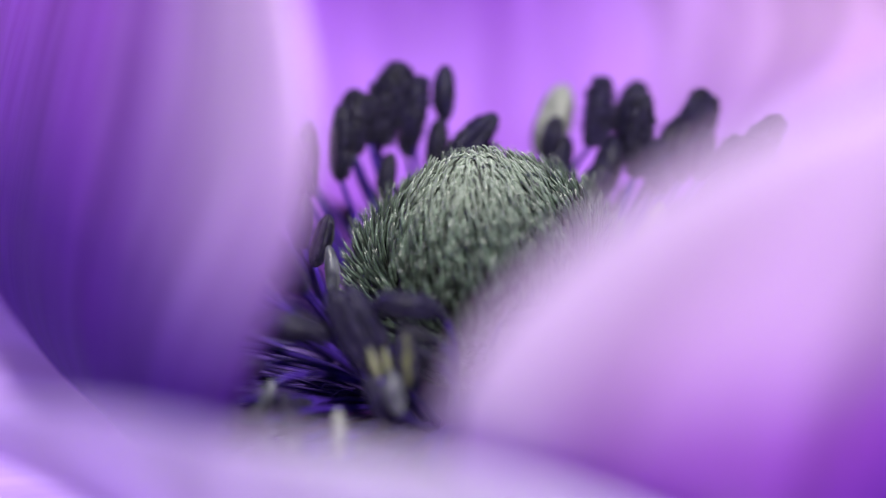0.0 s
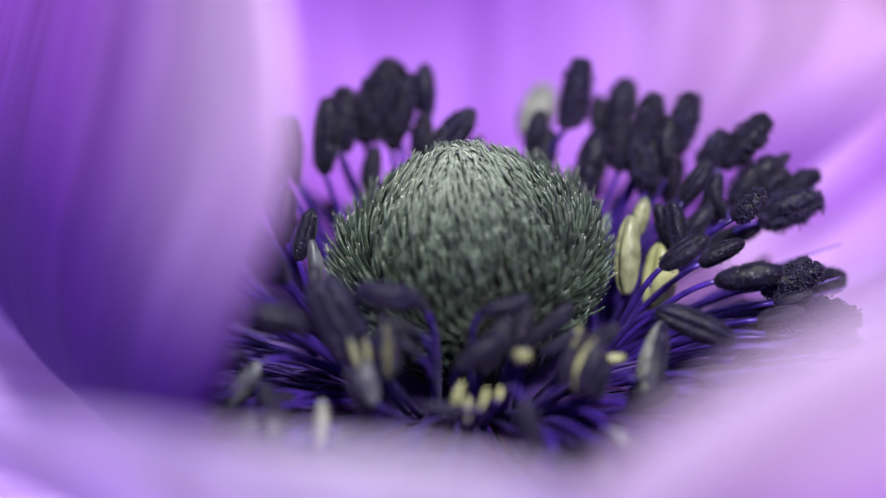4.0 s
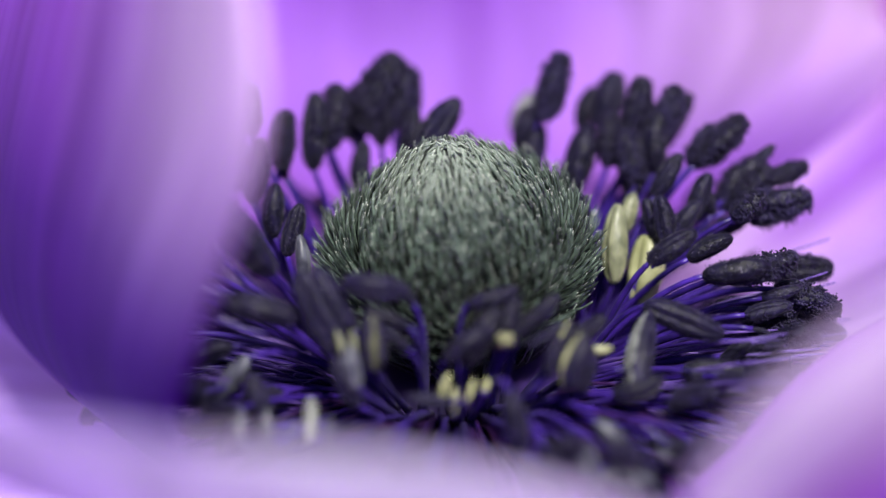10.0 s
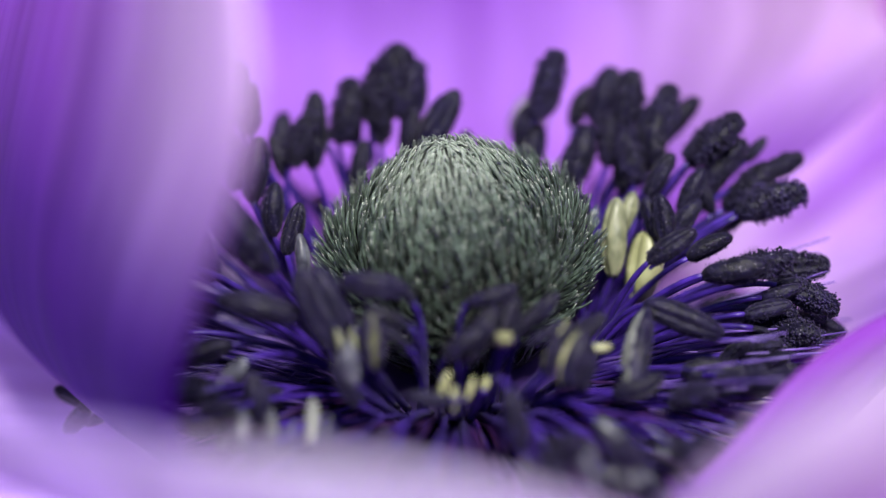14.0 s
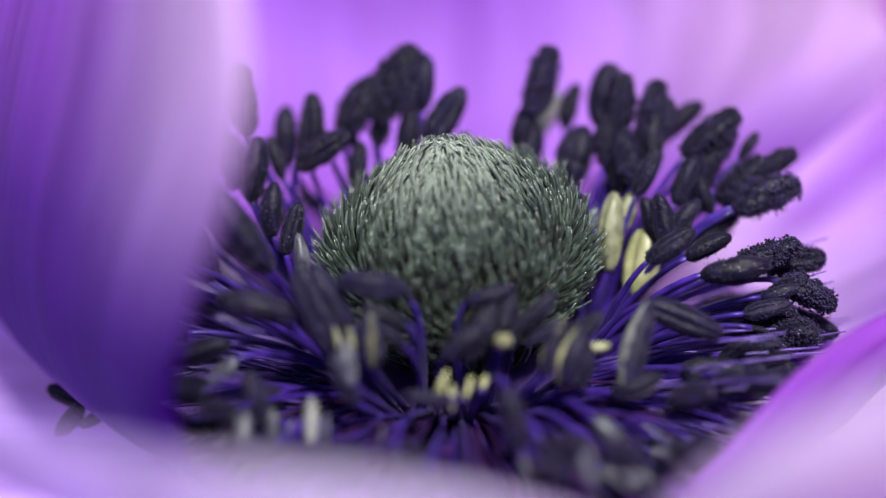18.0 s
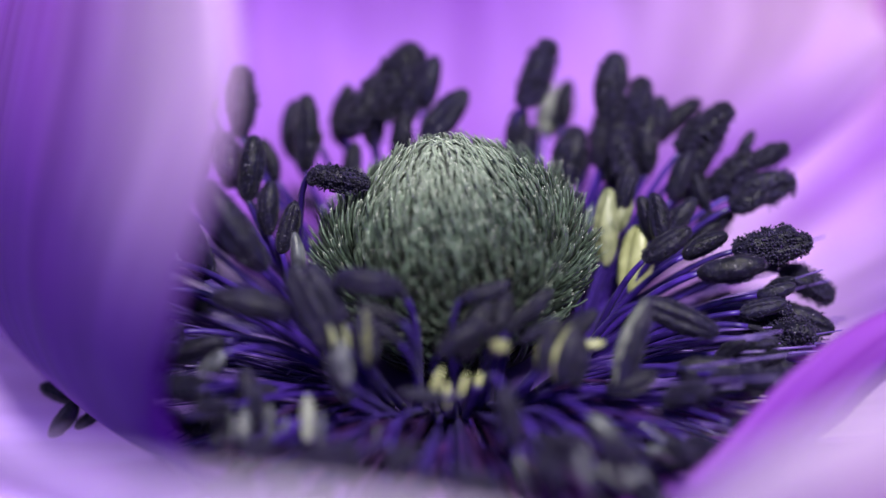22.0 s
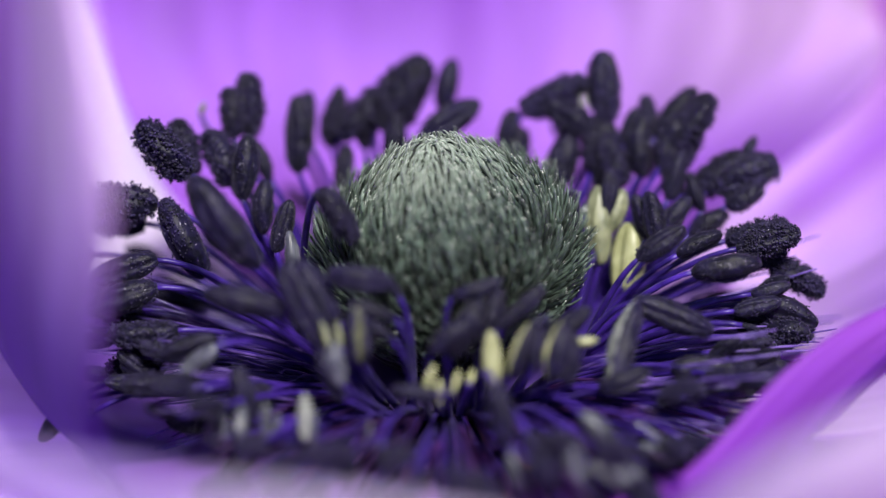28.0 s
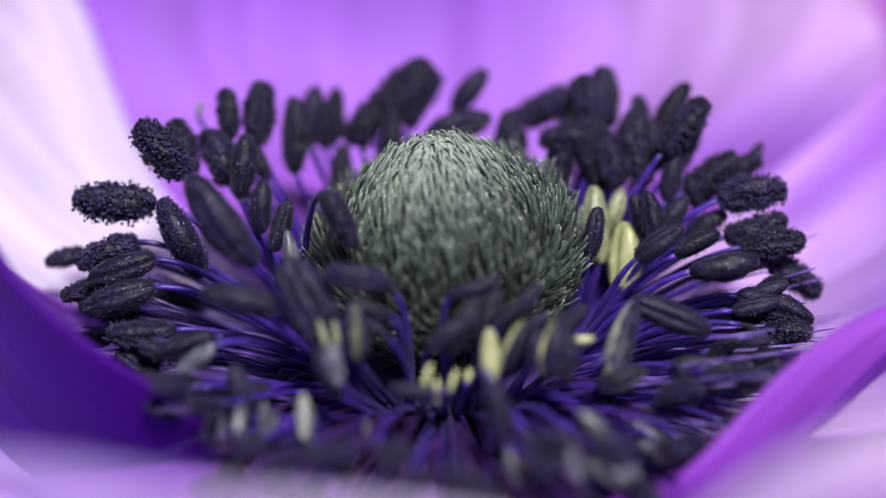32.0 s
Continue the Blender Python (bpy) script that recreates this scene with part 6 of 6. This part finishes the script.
    walk(stamen_f8, swings(stamen_f8, [(0, (3.2, 2.4, 1.5)), (3, (2.6, 1.9, 1.3)), (6, (1.9, 1.5, 1)), (13, (1.3, 1.2, 1.2)), (19, (1, 0.9, 0.9)), (25, (0.5, 0.5, 0.4)), (32, (0, 0, 0))]))
    walk(stamen_f9, swings(stamen_f9, [(0, (3.3, 3.8, 2.1)), (3, (2.7, 3, 1.8)), (6, (2, 2.3, 1.4)), (13, (1.4, 1.9, 1.6)), (19, (1, 1.4, 1.2)), (25, (0.5, 0.7, 0.6)), (32, (0, 0, 0))]))
    walk(stamen_f12, swings(stamen_f12, [(0, (3.3, 2.3, 1.8)), (3, (2.6, 1.8, 1.5)), (6, (2, 1.4, 1.2)), (13, (1.4, 1.1, 1.3)), (19, (1, 0.8, 0.9)), (25, (0.5, 0.4, 0.5)), (32, (0, 0, 0))]))
    walk(stamen_f13, swings(stamen_f13, [(0, (3.5, 1.6, 1.7)), (3, (2.8, 1.3, 1.4)), (6, (2.1, 1, 1.2)), (13, (1.4, 0.9, 1.2)), (19, (1.1, 0.6, 0.9)), (25, (0.5, 0.3, 0.5)), (32, (0, 0, 0))]))
    walk(stamen_f14, swings(stamen_f14, [(0, (3.1, 1.9, 1.5)), (3, (2.5, 1.6, 1.2)), (6, (1.9, 1.2, 1)), (13, (1.3, 1, 1.1)), (19, (0.9, 0.8, 0.8)), (25, (0.5, 0.4, 0.4)), (32, (0, 0, 0))]))
    walk(stamen_f15, swings(stamen_f15, [(0, (3.4, 1.6, 1.4)), (3, (2.7, 1.3, 1.2)), (6, (2, 1.1, 0.9)), (13, (1.3, 1, 1)), (19, (1, 0.7, 0.7)), (25, (0.5, 0.4, 0.4)), (32, (0, 0, 0))]))
    walk(stamen_f16, swings(stamen_f16, [(0, (4.3, 1.4, 2.1)), (3, (3.4, 1.2, 1.8)), (6, (2.6, 0.9, 1.4)), (13, (1.7, 1, 1.4)), (19, (1.3, 0.7, 1)), (25, (0.6, 0.4, 0.5)), (32, (0, 0, 0))]))
    walk(stamen_f10, swings(stamen_f10, [(0, (5.2, 2.4, 1.3)), (3, (4.2, 2, 1.1)), (6, (3.2, 1.6, 0.9)), (13, (2.1, 1.6, 0.9)), (19, (1.6, 1.2, 0.7)), (25, (0.8, 0.6, 0.3)), (32, (0, 0, 0))]))
    walk(stamen_f10b, swings(stamen_f10b, [(0, (6.2, 3.1, 0.8)), (3, (5, 2.6, 0.7)), (6, (3.8, 2.1, 0.6)), (13, (2.5, 2, 0.7)), (19, (1.9, 1.5, 0.5)), (25, (1, 0.8, 0.2)), (32, (0, 0, 0))]))
    walk(stamen_f10c, swings(stamen_f10c, [(0, (4.9, 2.1, 1.8)), (3, (3.9, 1.7, 1.5)), (6, (3, 1.4, 1.2)), (13, (2, 1.4, 1.1)), (19, (1.5, 1.1, 0.9)), (25, (0.8, 0.5, 0.4)), (32, (0, 0, 0))]))
    walk(stamen_f17, swings(stamen_f17, [(0, (5.3, 3.4, 0.2)), (3, (4.2, 2.8, 0.2)), (6, (3.2, 2.2, 0.2)), (13, (2, 2.1, 0.5)), (19, (1.5, 1.6, 0.3)), (25, (0.8, 0.8, 0.2)), (32, (0, 0, 0))]))
    walk(stamen_f18, swings(stamen_f18, [(0, (4.4, 0.8, 3.1)), (3, (3.5, 0.7, 2.5)), (6, (2.7, 0.6, 2)), (13, (1.8, 0.8, 1.8)), (19, (1.4, 0.6, 1.4)), (25, (0.7, 0.3, 0.7)), (32, (0, 0, 0))]))
    walk(stamen_f19, swings(stamen_f19, [(0, (3.5, 0, 2.3)), (3, (2.8, 0, 1.9)), (6, (2.1, 0.1, 1.5)), (13, (1.4, 0.2, 1.5)), (19, (1, 0.2, 1.1)), (25, (0.5, 0.1, 0.5)), (32, (0, 0, 0))]))
    walk(stamen_f20, swings(stamen_f20, [(0, (5.5, 2.7, 0.2)), (3, (4.4, 2.3, 0.1)), (6, (3.4, 1.8, 0.1)), (13, (2.2, 1.8, 0.3)), (19, (1.6, 1.3, 0.2)), (25, (0.8, 0.7, 0.1)), (32, (0, 0, 0))]))
    walk(stamen_n1, swings(stamen_n1, [(0, (-3.9, 4.8, 3.7), (0.08, 0.02, 0.07)), (6, (-4.2, 3.4, 4.1), (0.16, 0.04, 0.13)), (19, (-4.1, 0.6, 4.2)), (32, (0, 0, 0))]))
    walk(stamen_n1.children[0], nods(stamen_n1.children[0], [(0, (0.73, 0.21, 0.65)), (6, (0.9, 0.09, 0.44)), (19, (0.9, 0.11, 0.42)), (32, (0.82, 0.26, 0.51))]))
    walk(stamen_n2, swings(stamen_n2, [(0, (1.4, 0.1, -1), (0.16, 0.04, 0.23)), (6, (-10.3, 5.2, 6), (-0.83, -0.51, -0.99)), (13, (-10.7, 3.2, 6.7), (-0.79, -0.53, -1.02)), (19, (-10.1, -1.1, 7.1), (-0.6, -0.44, -0.91)), (28, (-5.9, -0.2, 4.1), (-0.3, -0.16, -0.44)), (32, (0, 0, 0))]))
    walk(stamen_n2.children[0], nods(stamen_n2.children[0], [(0, (0.11, 0.47, 0.87)), (6, (0.21, 0.25, 0.94)), (13, (0.51, 0.18, 0.84)), (19, (0.24, 0.26, 0.94)), (28, (0.08, 0.36, 0.93)), (32, (-0.1, 0.45, 0.89))]))
    walk(stamen_n7, swings(stamen_n7, [(0, (2.1, 2.6, -0), (-0.06, 0.05, 0.29)), (6, (2.9, 3, 0.1), (-0.07, 0.06, 0.34)), (13, (2.9, 3, 0.1), (-0.07, 0.06, 0.34)), (19, (1.8, 2.2, -0), (-0.05, 0.04, 0.22)), (25, (0.6, 0.9, -0.1), (-0.02, 0.02, 0.08)), (28, (0.3, 0.5, -0), (-0.01, 0.01, 0.04)), (32, (0, 0, 0))]))
    walk(stamen_n8, swings(stamen_n8, [(0, (-2.5, 2.1, -1.6), (-0.03, 0.01, 0.07)), (6, (-2.6, 2.2, -1.6), (-0.04, 0.02, 0.09)), (13, (-2.6, 2.2, -1.6), (-0.04, 0.02, 0.09)), (19, (-2.4, 1.5, -1.4), (-0.02, 0.01, 0.05)), (25, (-2.1, 0.3, -1.1), (0.01, -0.01, -0.03)), (28, (-0.9, 0.2, -0.5)), (32, (0, 0, 0))]))
    walk(stamen_n9, swings(stamen_n9, [(0, (0.3, 2, -0.5), (-0.05, 0.02, 0.07)), (6, (0.6, 2.3, -0.3), (-0.06, 0.03, 0.09)), (13, (0.6, 2.3, -0.3), (-0.06, 0.03, 0.08)), (19, (0.3, 1.7, -0.3), (-0.04, 0.02, 0.05)), (25, (0.1, 0.7, -0.2), (-0.01, 0.01, 0.02)), (28, (0, 0.3, -0.1)), (32, (0, 0, 0))]))
    walk(stamen_n10, swings(stamen_n10, [(0, (4.9, 1.9, 1.8)), (3, (4, 1.6, 1.5)), (6, (3, 1.3, 1.1)), (13, (2, 1.4, 1)), (19, (1.5, 1, 0.8)), (25, (0.8, 0.5, 0.4)), (32, (0, 0, 0))]))
    walk(stamen_n11, swings(stamen_n11, [(0, (4.7, 2.5, 0.5)), (3, (3.8, 2.1, 0.5)), (6, (2.9, 1.6, 0.4)), (13, (1.9, 1.6, 0.5)), (19, (1.4, 1.2, 0.4)), (25, (0.7, 0.6, 0.2)), (32, (0, 0, 0))]))
    walk(stamen_n12, swings(stamen_n12, [(0, (5.7, 2.3, 0.5)), (3, (4.6, 1.9, 0.4)), (6, (3.5, 1.6, 0.3)), (13, (2.4, 1.6, 0.3)), (19, (1.8, 1.2, 0.2)), (25, (0.9, 0.6, 0.1)), (32, (0, 0, 0))]))
    walk(stamen_n13, swings(stamen_n13, [(0, (4.2, 2.4, 0.1)), (3, (3.4, 2, 0.1)), (6, (2.6, 1.6, 0.1)), (13, (1.6, 1.5, 0.3)), (19, (1.2, 1.1, 0.2)), (25, (0.6, 0.6, 0.1)), (32, (0, 0, 0))]))
    walk(stamen_n14, swings(stamen_n14, [(0, (5.4, 2.1, 1)), (3, (4.4, 1.8, 0.8)), (6, (3.3, 1.4, 0.6)), (13, (2.3, 1.4, 0.5)), (19, (1.7, 1.1, 0.4)), (25, (0.9, 0.5, 0.2)), (32, (0, 0, 0))]))
    walk(stamen_n15, swings(stamen_n15, [(0, (3.7, 3.5, 2.7)), (3, (2.9, 2.8, 2.2)), (6, (2.2, 2.1, 1.7)), (13, (1.6, 1.6, 1.8)), (19, (1.2, 1.2, 1.3)), (25, (0.6, 0.6, 0.7)), (32, (0, 0, 0))]))
    walk(stamen_n16, swings(stamen_n16, [(0, (3.5, 2.2, 1.9)), (3, (2.8, 1.7, 1.6)), (6, (2.1, 1.3, 1.3)), (13, (1.4, 1, 1.3)), (19, (1.1, 0.8, 1)), (25, (0.5, 0.4, 0.5)), (32, (0, 0, 0))]))
    walk(stamen_n17, swings(stamen_n17, [(0, (3.7, 1.4, 1.9)), (3, (3, 1.2, 1.6)), (6, (2.2, 0.9, 1.3)), (13, (1.5, 0.8, 1.3)), (19, (1.1, 0.6, 1)), (25, (0.6, 0.3, 0.5)), (32, (0, 0, 0))]))
    walk(stamen_n18, swings(stamen_n18, [(0, (-2.8, 1.4, 0.8), (-0.18, -0.14, -0.4)), (6, (-3.4, -1, 1.7), (-0.18, -0.16, -0.46)), (13, (-3.4, -5.1, 2.8), (-0.13, -0.15, -0.42)), (19, (-4.3, -7.5, 3.9), (-0.14, -0.2, -0.54)), (32, (0, 0, 0))]))
    walk(stamen_n18.children[0], nods(stamen_n18.children[0], [(0, (-0.13, 0.41, 0.9)), (6, (-0.07, 0.4, 0.91)), (13, (0.5, 0.34, 0.79)), (19, (0.37, 0.35, 0.86)), (32, (-0.33, 0.43, 0.84))]))
    walk(stamen_n19, swings(stamen_n19, [(0, (-5.7, -0.1, 3.5), (-0.41, -0.28, -0.67)), (6, (-2.6, -2.2, 2.1), (-0.13, -0.08, -0.24)), (13, (4.7, 1.3, -3.2), (0.23, 0.06, 0.36)), (32, (0, 0, 0))]))
    walk(stamen_n19.children[0], nods(stamen_n19.children[0], [(0, (0.22, 0.34, 0.91)), (6, (0.22, 0.4, 0.89)), (13, (0.17, 0.53, 0.84)), (32, (-0.03, 0.45, 0.89))]))
    walk(stamen_n20, swings(stamen_n20, [(0, (7, -4.5, -7.5)), (6, (11.4, -10.3, -11.6)), (13, (5.7, -2.2, -6.5)), (19, (3.9, -3.3, -4)), (32, (0, 0, 0))]))
    walk(stamen_n20.children[0], nods(stamen_n20.children[0], [(0, (0.69, 0.48, 0.53)), (6, (0.73, 0.56, 0.39)), (13, (0.75, 0.42, 0.5)), (19, (0.91, 0.28, 0.3)), (32, (0.8, 0.27, 0.53))]))
    walk(stamen_n21, swings(stamen_n21, [(0, (0.6, -1.9, -0.1), (0.03, 0.01, 0.03)), (6, (0.6, -1.8, -0.2), (0.03, 0.01, 0.03)), (19, (-1.3, -4, 2.5), (-0.04, -0.01, -0.04)), (32, (0, 0, 0))]))
    walk(stamen_n21.children[0], nods(stamen_n21.children[0], [(0, (0.81, 0.29, 0.52)), (6, (0.81, 0.29, 0.52)), (19, (0.6, 0.34, 0.72)), (32, (0.51, 0.39, 0.76))]))
    walk(stamen_n22, swings(stamen_n22, [(0, (-3, 2.1, 0), (0, -0, 0.16)), (6, (-3.1, 2.4, 0.1), (0, -0, 0.2)), (13, (-3.1, 2.4, 0.1), (0, -0, 0.19)), (19, (-2.7, 1.9, 0), (0, -0, 0.11)), (25, (-2.1, 0.8, -0)), (28, (-1.8, 0.4, -0), (0, 0, -0.08)), (32, (0, 0, 0))]))
    walk(stamen_n23, swings(stamen_n23, [(0, (7.7, 5.1, 1.8), (-0.29, 0.13, 0.91)), (6, (0.7, 7.2, -1.9), (-0.05, 0.05, 0.18)), (32, (0, 0, 0))]))
    walk(stamen_n23.children[0], nods(stamen_n23.children[0], [(0, (-0.01, 0.57, 0.82)), (6, (-0.36, 0.44, 0.83)), (32, (0.17, 0.45, 0.88))]))
    walk(stamen_p0, swings(stamen_p0, [(0, (2.1, -1.2, 2.9)), (3, (1.6, -0.9, 2.4)), (6, (1.2, -0.6, 1.9)), (13, (0.7, -0.2, 1.8)), (19, (0.5, -0.1, 1.4)), (25, (0.3, -0.1, 0.7)), (32, (0, 0, 0))]))
    walk(stamen_p1, swings(stamen_p1, [(0, (3, -1, 3.3)), (3, (2.4, -0.7, 2.7)), (6, (1.8, -0.5, 2.2)), (13, (1.1, -0.1, 2)), (19, (0.8, -0.1, 1.5)), (25, (0.4, -0, 0.8)), (32, (0, 0, 0))]))
    walk(stamen_p2, swings(stamen_p2, [(0, (3.3, -0.7, 2.8)), (3, (2.6, -0.6, 2.3)), (6, (1.9, -0.4, 1.9)), (13, (1.2, -0, 1.8)), (19, (0.9, -0, 1.3)), (25, (0.5, -0, 0.7)), (32, (0, 0, 0))]))
    walk(stamen_p3, swings(stamen_p3, [(0, (3.6, -0.2, 2.5)), (3, (2.9, -0.2, 2.1)), (6, (2.1, -0.1, 1.7)), (13, (1.4, 0.1, 1.6)), (19, (1, 0.1, 1.2)), (25, (0.5, 0, 0.6)), (32, (0, 0, 0))]))
    walk(stamen_r1, swings(stamen_r1, [(0, (-3.3, 2.1, 0.7), (0.06, 0.02, 0.22)), (6, (-3.4, 2.2, 0.8), (0.07, 0.02, 0.26)), (13, (-3.4, 2.2, 0.8), (0.07, 0.02, 0.26)), (19, (-3.1, 1.7, 0.7), (0.04, 0.01, 0.16)), (25, (-2.7, 1, 0.6)), (28, (-2.4, 0.7, 0.6), (-0.02, -0, -0.06)), (32, (0, 0, 0))]))
    walk(stamen_r2, swings(stamen_r2, [(0, (-3.3, 1.8, 0.9), (0.08, 0.03, 0.22)), (6, (-3.4, 1.8, 0.9), (0.09, 0.04, 0.26)), (13, (-3.4, 1.9, 0.9), (0.09, 0.04, 0.26)), (19, (-3.2, 1.6, 0.9), (0.06, 0.02, 0.16)), (25, (-2.9, 1, 0.8)), (28, (-2.8, 0.8, 0.8), (-0.02, -0.01, -0.06)), (32, (0, 0, 0))]))
    walk(stamen_r3, swings(stamen_r3, [(0, (-1.1, 0.9, 0.5), (0.16, 0.05, 0.29)), (6, (-1.2, 0.9, 0.5), (0.18, 0.06, 0.33)), (13, (-1.2, 0.9, 0.5), (0.18, 0.06, 0.33)), (19, (-1.1, 0.7, 0.5), (0.13, 0.04, 0.23)), (25, (-0.9, 0.5, 0.4), (0.05, 0.01, 0.09)), (28, (-0.8, 0.4, 0.4), (0.02, 0.01, 0.03)), (32, (0, 0, 0))]))
    walk(stamen_r4, swings(stamen_r4, [(0, (1.1, 1.5, -0.2), (0.06, 0.01, 0.4)), (6, (1, 1.6, -0.2), (0.07, 0.02, 0.43)), (13, (1, 1.6, -0.2), (0.07, 0.01, 0.43)), (19, (1.3, 1.2, -0.2), (0.05, 0.01, 0.34)), (25, (1.7, 0.4, -0.3), (0.03, 0, 0.19)), (28, (2, 0.1, -0.3), (0.02, 0, 0.12)), (32, (0, 0, 0))]))
    walk(stamen_r5, swings(stamen_r5, [(0, (-2.1, 1.3, 0.9), (0.15, 0.05, 0.27)), (6, (-2.1, 1.3, 0.9), (0.16, 0.06, 0.31)), (13, (-2.1, 1.3, 0.9), (0.16, 0.06, 0.31)), (19, (-2, 1.2, 0.8), (0.11, 0.04, 0.21)), (25, (-1.8, 0.8, 0.8), (0.03, 0.01, 0.07)), (28, (-1.7, 0.7, 0.8)), (32, (0, 0, 0))]))
    walk(stamen_r7, swings(stamen_r7, [(0, (-1.2, 0.8, 0.6), (0.18, 0.06, 0.28)), (6, (-1.2, 0.7, 0.7), (0.21, 0.06, 0.32)), (13, (-1.2, 0.7, 0.7), (0.21, 0.06, 0.32)), (19, (-1.2, 0.7, 0.6), (0.15, 0.05, 0.22)), (25, (-1.1, 0.5, 0.6), (0.05, 0.02, 0.08)), (28, (-1, 0.5, 0.6), (0.02, 0.01, 0.03)), (32, (0, 0, 0))]))
    walk(stamen_k1, swings(stamen_k1, [(0, (-0.41, 2.3, 0.04), (1.21, 0.22, -0)), (6, (-0.28, 1.48, 0.44), (1.17, 0.22, 0.01)), (14, (0, -0.12, 0.47), (0.42, 0.08, 0.02)), (23, (-0.07, 0.43, -0.14), (0.1, 0.02, 0)), (28, (0, 0, 0), (0, 0, 0)), (32, (0, 0, 0), (0, 0, 0))]))
    walk(stamen_k1.children[0], nods(stamen_k1.children[0], [(0, (-0.93, 0.34, 0.14)), (6, (-0.89, 0.45, 0.1)), (14, (-0.9, 0.42, 0.14)), (23, (-0.94, 0.29, 0.17)), (28, (-0.96, 0.12, 0.24)), (32, (-0.96, 0.12, 0.24))]))
    walk(stamen_k2, swings(stamen_k2, [(0, (-0.79, 4.39, -0.4), (1.82, 0.32, -0.03)), (6, (-0.43, 2.24, 0.29), (1.45, 0.28, 0.03)), (14, (-0.09, 0.39, 0.23), (0.47, 0.09, 0.03)), (23, (-0.09, 0.51, -0.14), (0.14, 0.03, 0.01)), (28, (0, 0, 0), (0, 0, 0)), (32, (0, 0, 0), (0, 0, 0))]))
    walk(stamen_k2.children[0], nods(stamen_k2.children[0], [(0, (-0.45, 0.49, -0.75)), (6, (-0.44, 0.54, -0.71)), (14, (-0.59, 0.11, -0.8)), (23, (-0.6, -0.2, -0.77)), (28, (-0.58, -0.37, -0.72)), (32, (-0.58, -0.37, -0.72))]))
    walk(stamen_k3, swings(stamen_k3, [(0, (-1.02, 4.8, -0.82), (1.26, 0.26, -0.06)), (6, (-0.7, 3.25, -0.21), (1.12, 0.24, -0.02)), (14, (-0.11, 0.52, 0.04), (0.25, 0.06, 0.01)), (23, (-0.05, 0.22, -0.06), (0.05, 0.01, 0)), (28, (0, 0, 0), (0, 0, 0)), (32, (0, 0, 0), (0, 0, 0))]))
    walk(stamen_k3.children[0], nods(stamen_k3.children[0], [(0, (-0.71, 0.25, -0.66)), (6, (-0.67, 0.3, -0.68)), (14, (-0.79, 0.13, -0.6)), (23, (-0.81, -0.03, -0.59)), (28, (-0.84, -0.24, -0.48)), (32, (-0.84, -0.24, -0.48))]))
    for ob, rows in (
        (petal_near, NEAR),
        (petal_corner, CORNER),
        (petal_front, FRONT),
    ):
        walk(ob, [(t, petal_pose(ob, *a)) for t, *a in rows])


NEAR = [(0, -9.1, 0.4, 3.9), (1, -9.6, 0, 5), (2, -11, -0.2, 6.3), (2.5, -15.8, -0.4, 1.6), (3, -18.6, 3, 2.2), (3.5, -17.6, 5.6, 6.6), (6, -18.4, 10.3, 4.6), (9, -19, 14, -0.4), (11, -20.2, 12.6, -1.4), (12, -22.4, 10.5, -2.4), (13, -24.3, 8.6, -4.1), (17, -26.9, 4.6, -6.4), (19, -28.2, 3.7, -8.8), (25, -29.9, 3.6, -11.2), (32, -31.8, 2.4, -13.8)]
CORNER = [(0, -2.4, -2.1, 9.1), (7, -1.4, -2.9, 10.3), (14, -1, -3.9, 12.5), (19, -1.3, -3.9, 13.5), (23, -1.5, -4.4, 14.7), (25.5, -1, -6.9, 14.5), (27.5, -8.2, -7.8, 12.9), (28, -10.7, -8.2, 12.4), (28.4, -12, -7.8, 15), (28.6, -11.8, -6, 25), (28.8, -10.4, -2.4, 48), (29, -9.4, 0.2, 67), (30, -9, 0.8, 73.4), (32, -9.4, 1, 75)]
FRONT = [(0, 2.1, -2, -2), (6, 1.5, 0, -0.5), (13, 0.7, -1.5, -0.5), (19, -0.5, -2, -2), (23, -1.7, -1.5, -2.5), (28, -1.9, -1.5, -2), (32, -2.2, 0, -2.5)]
motions()
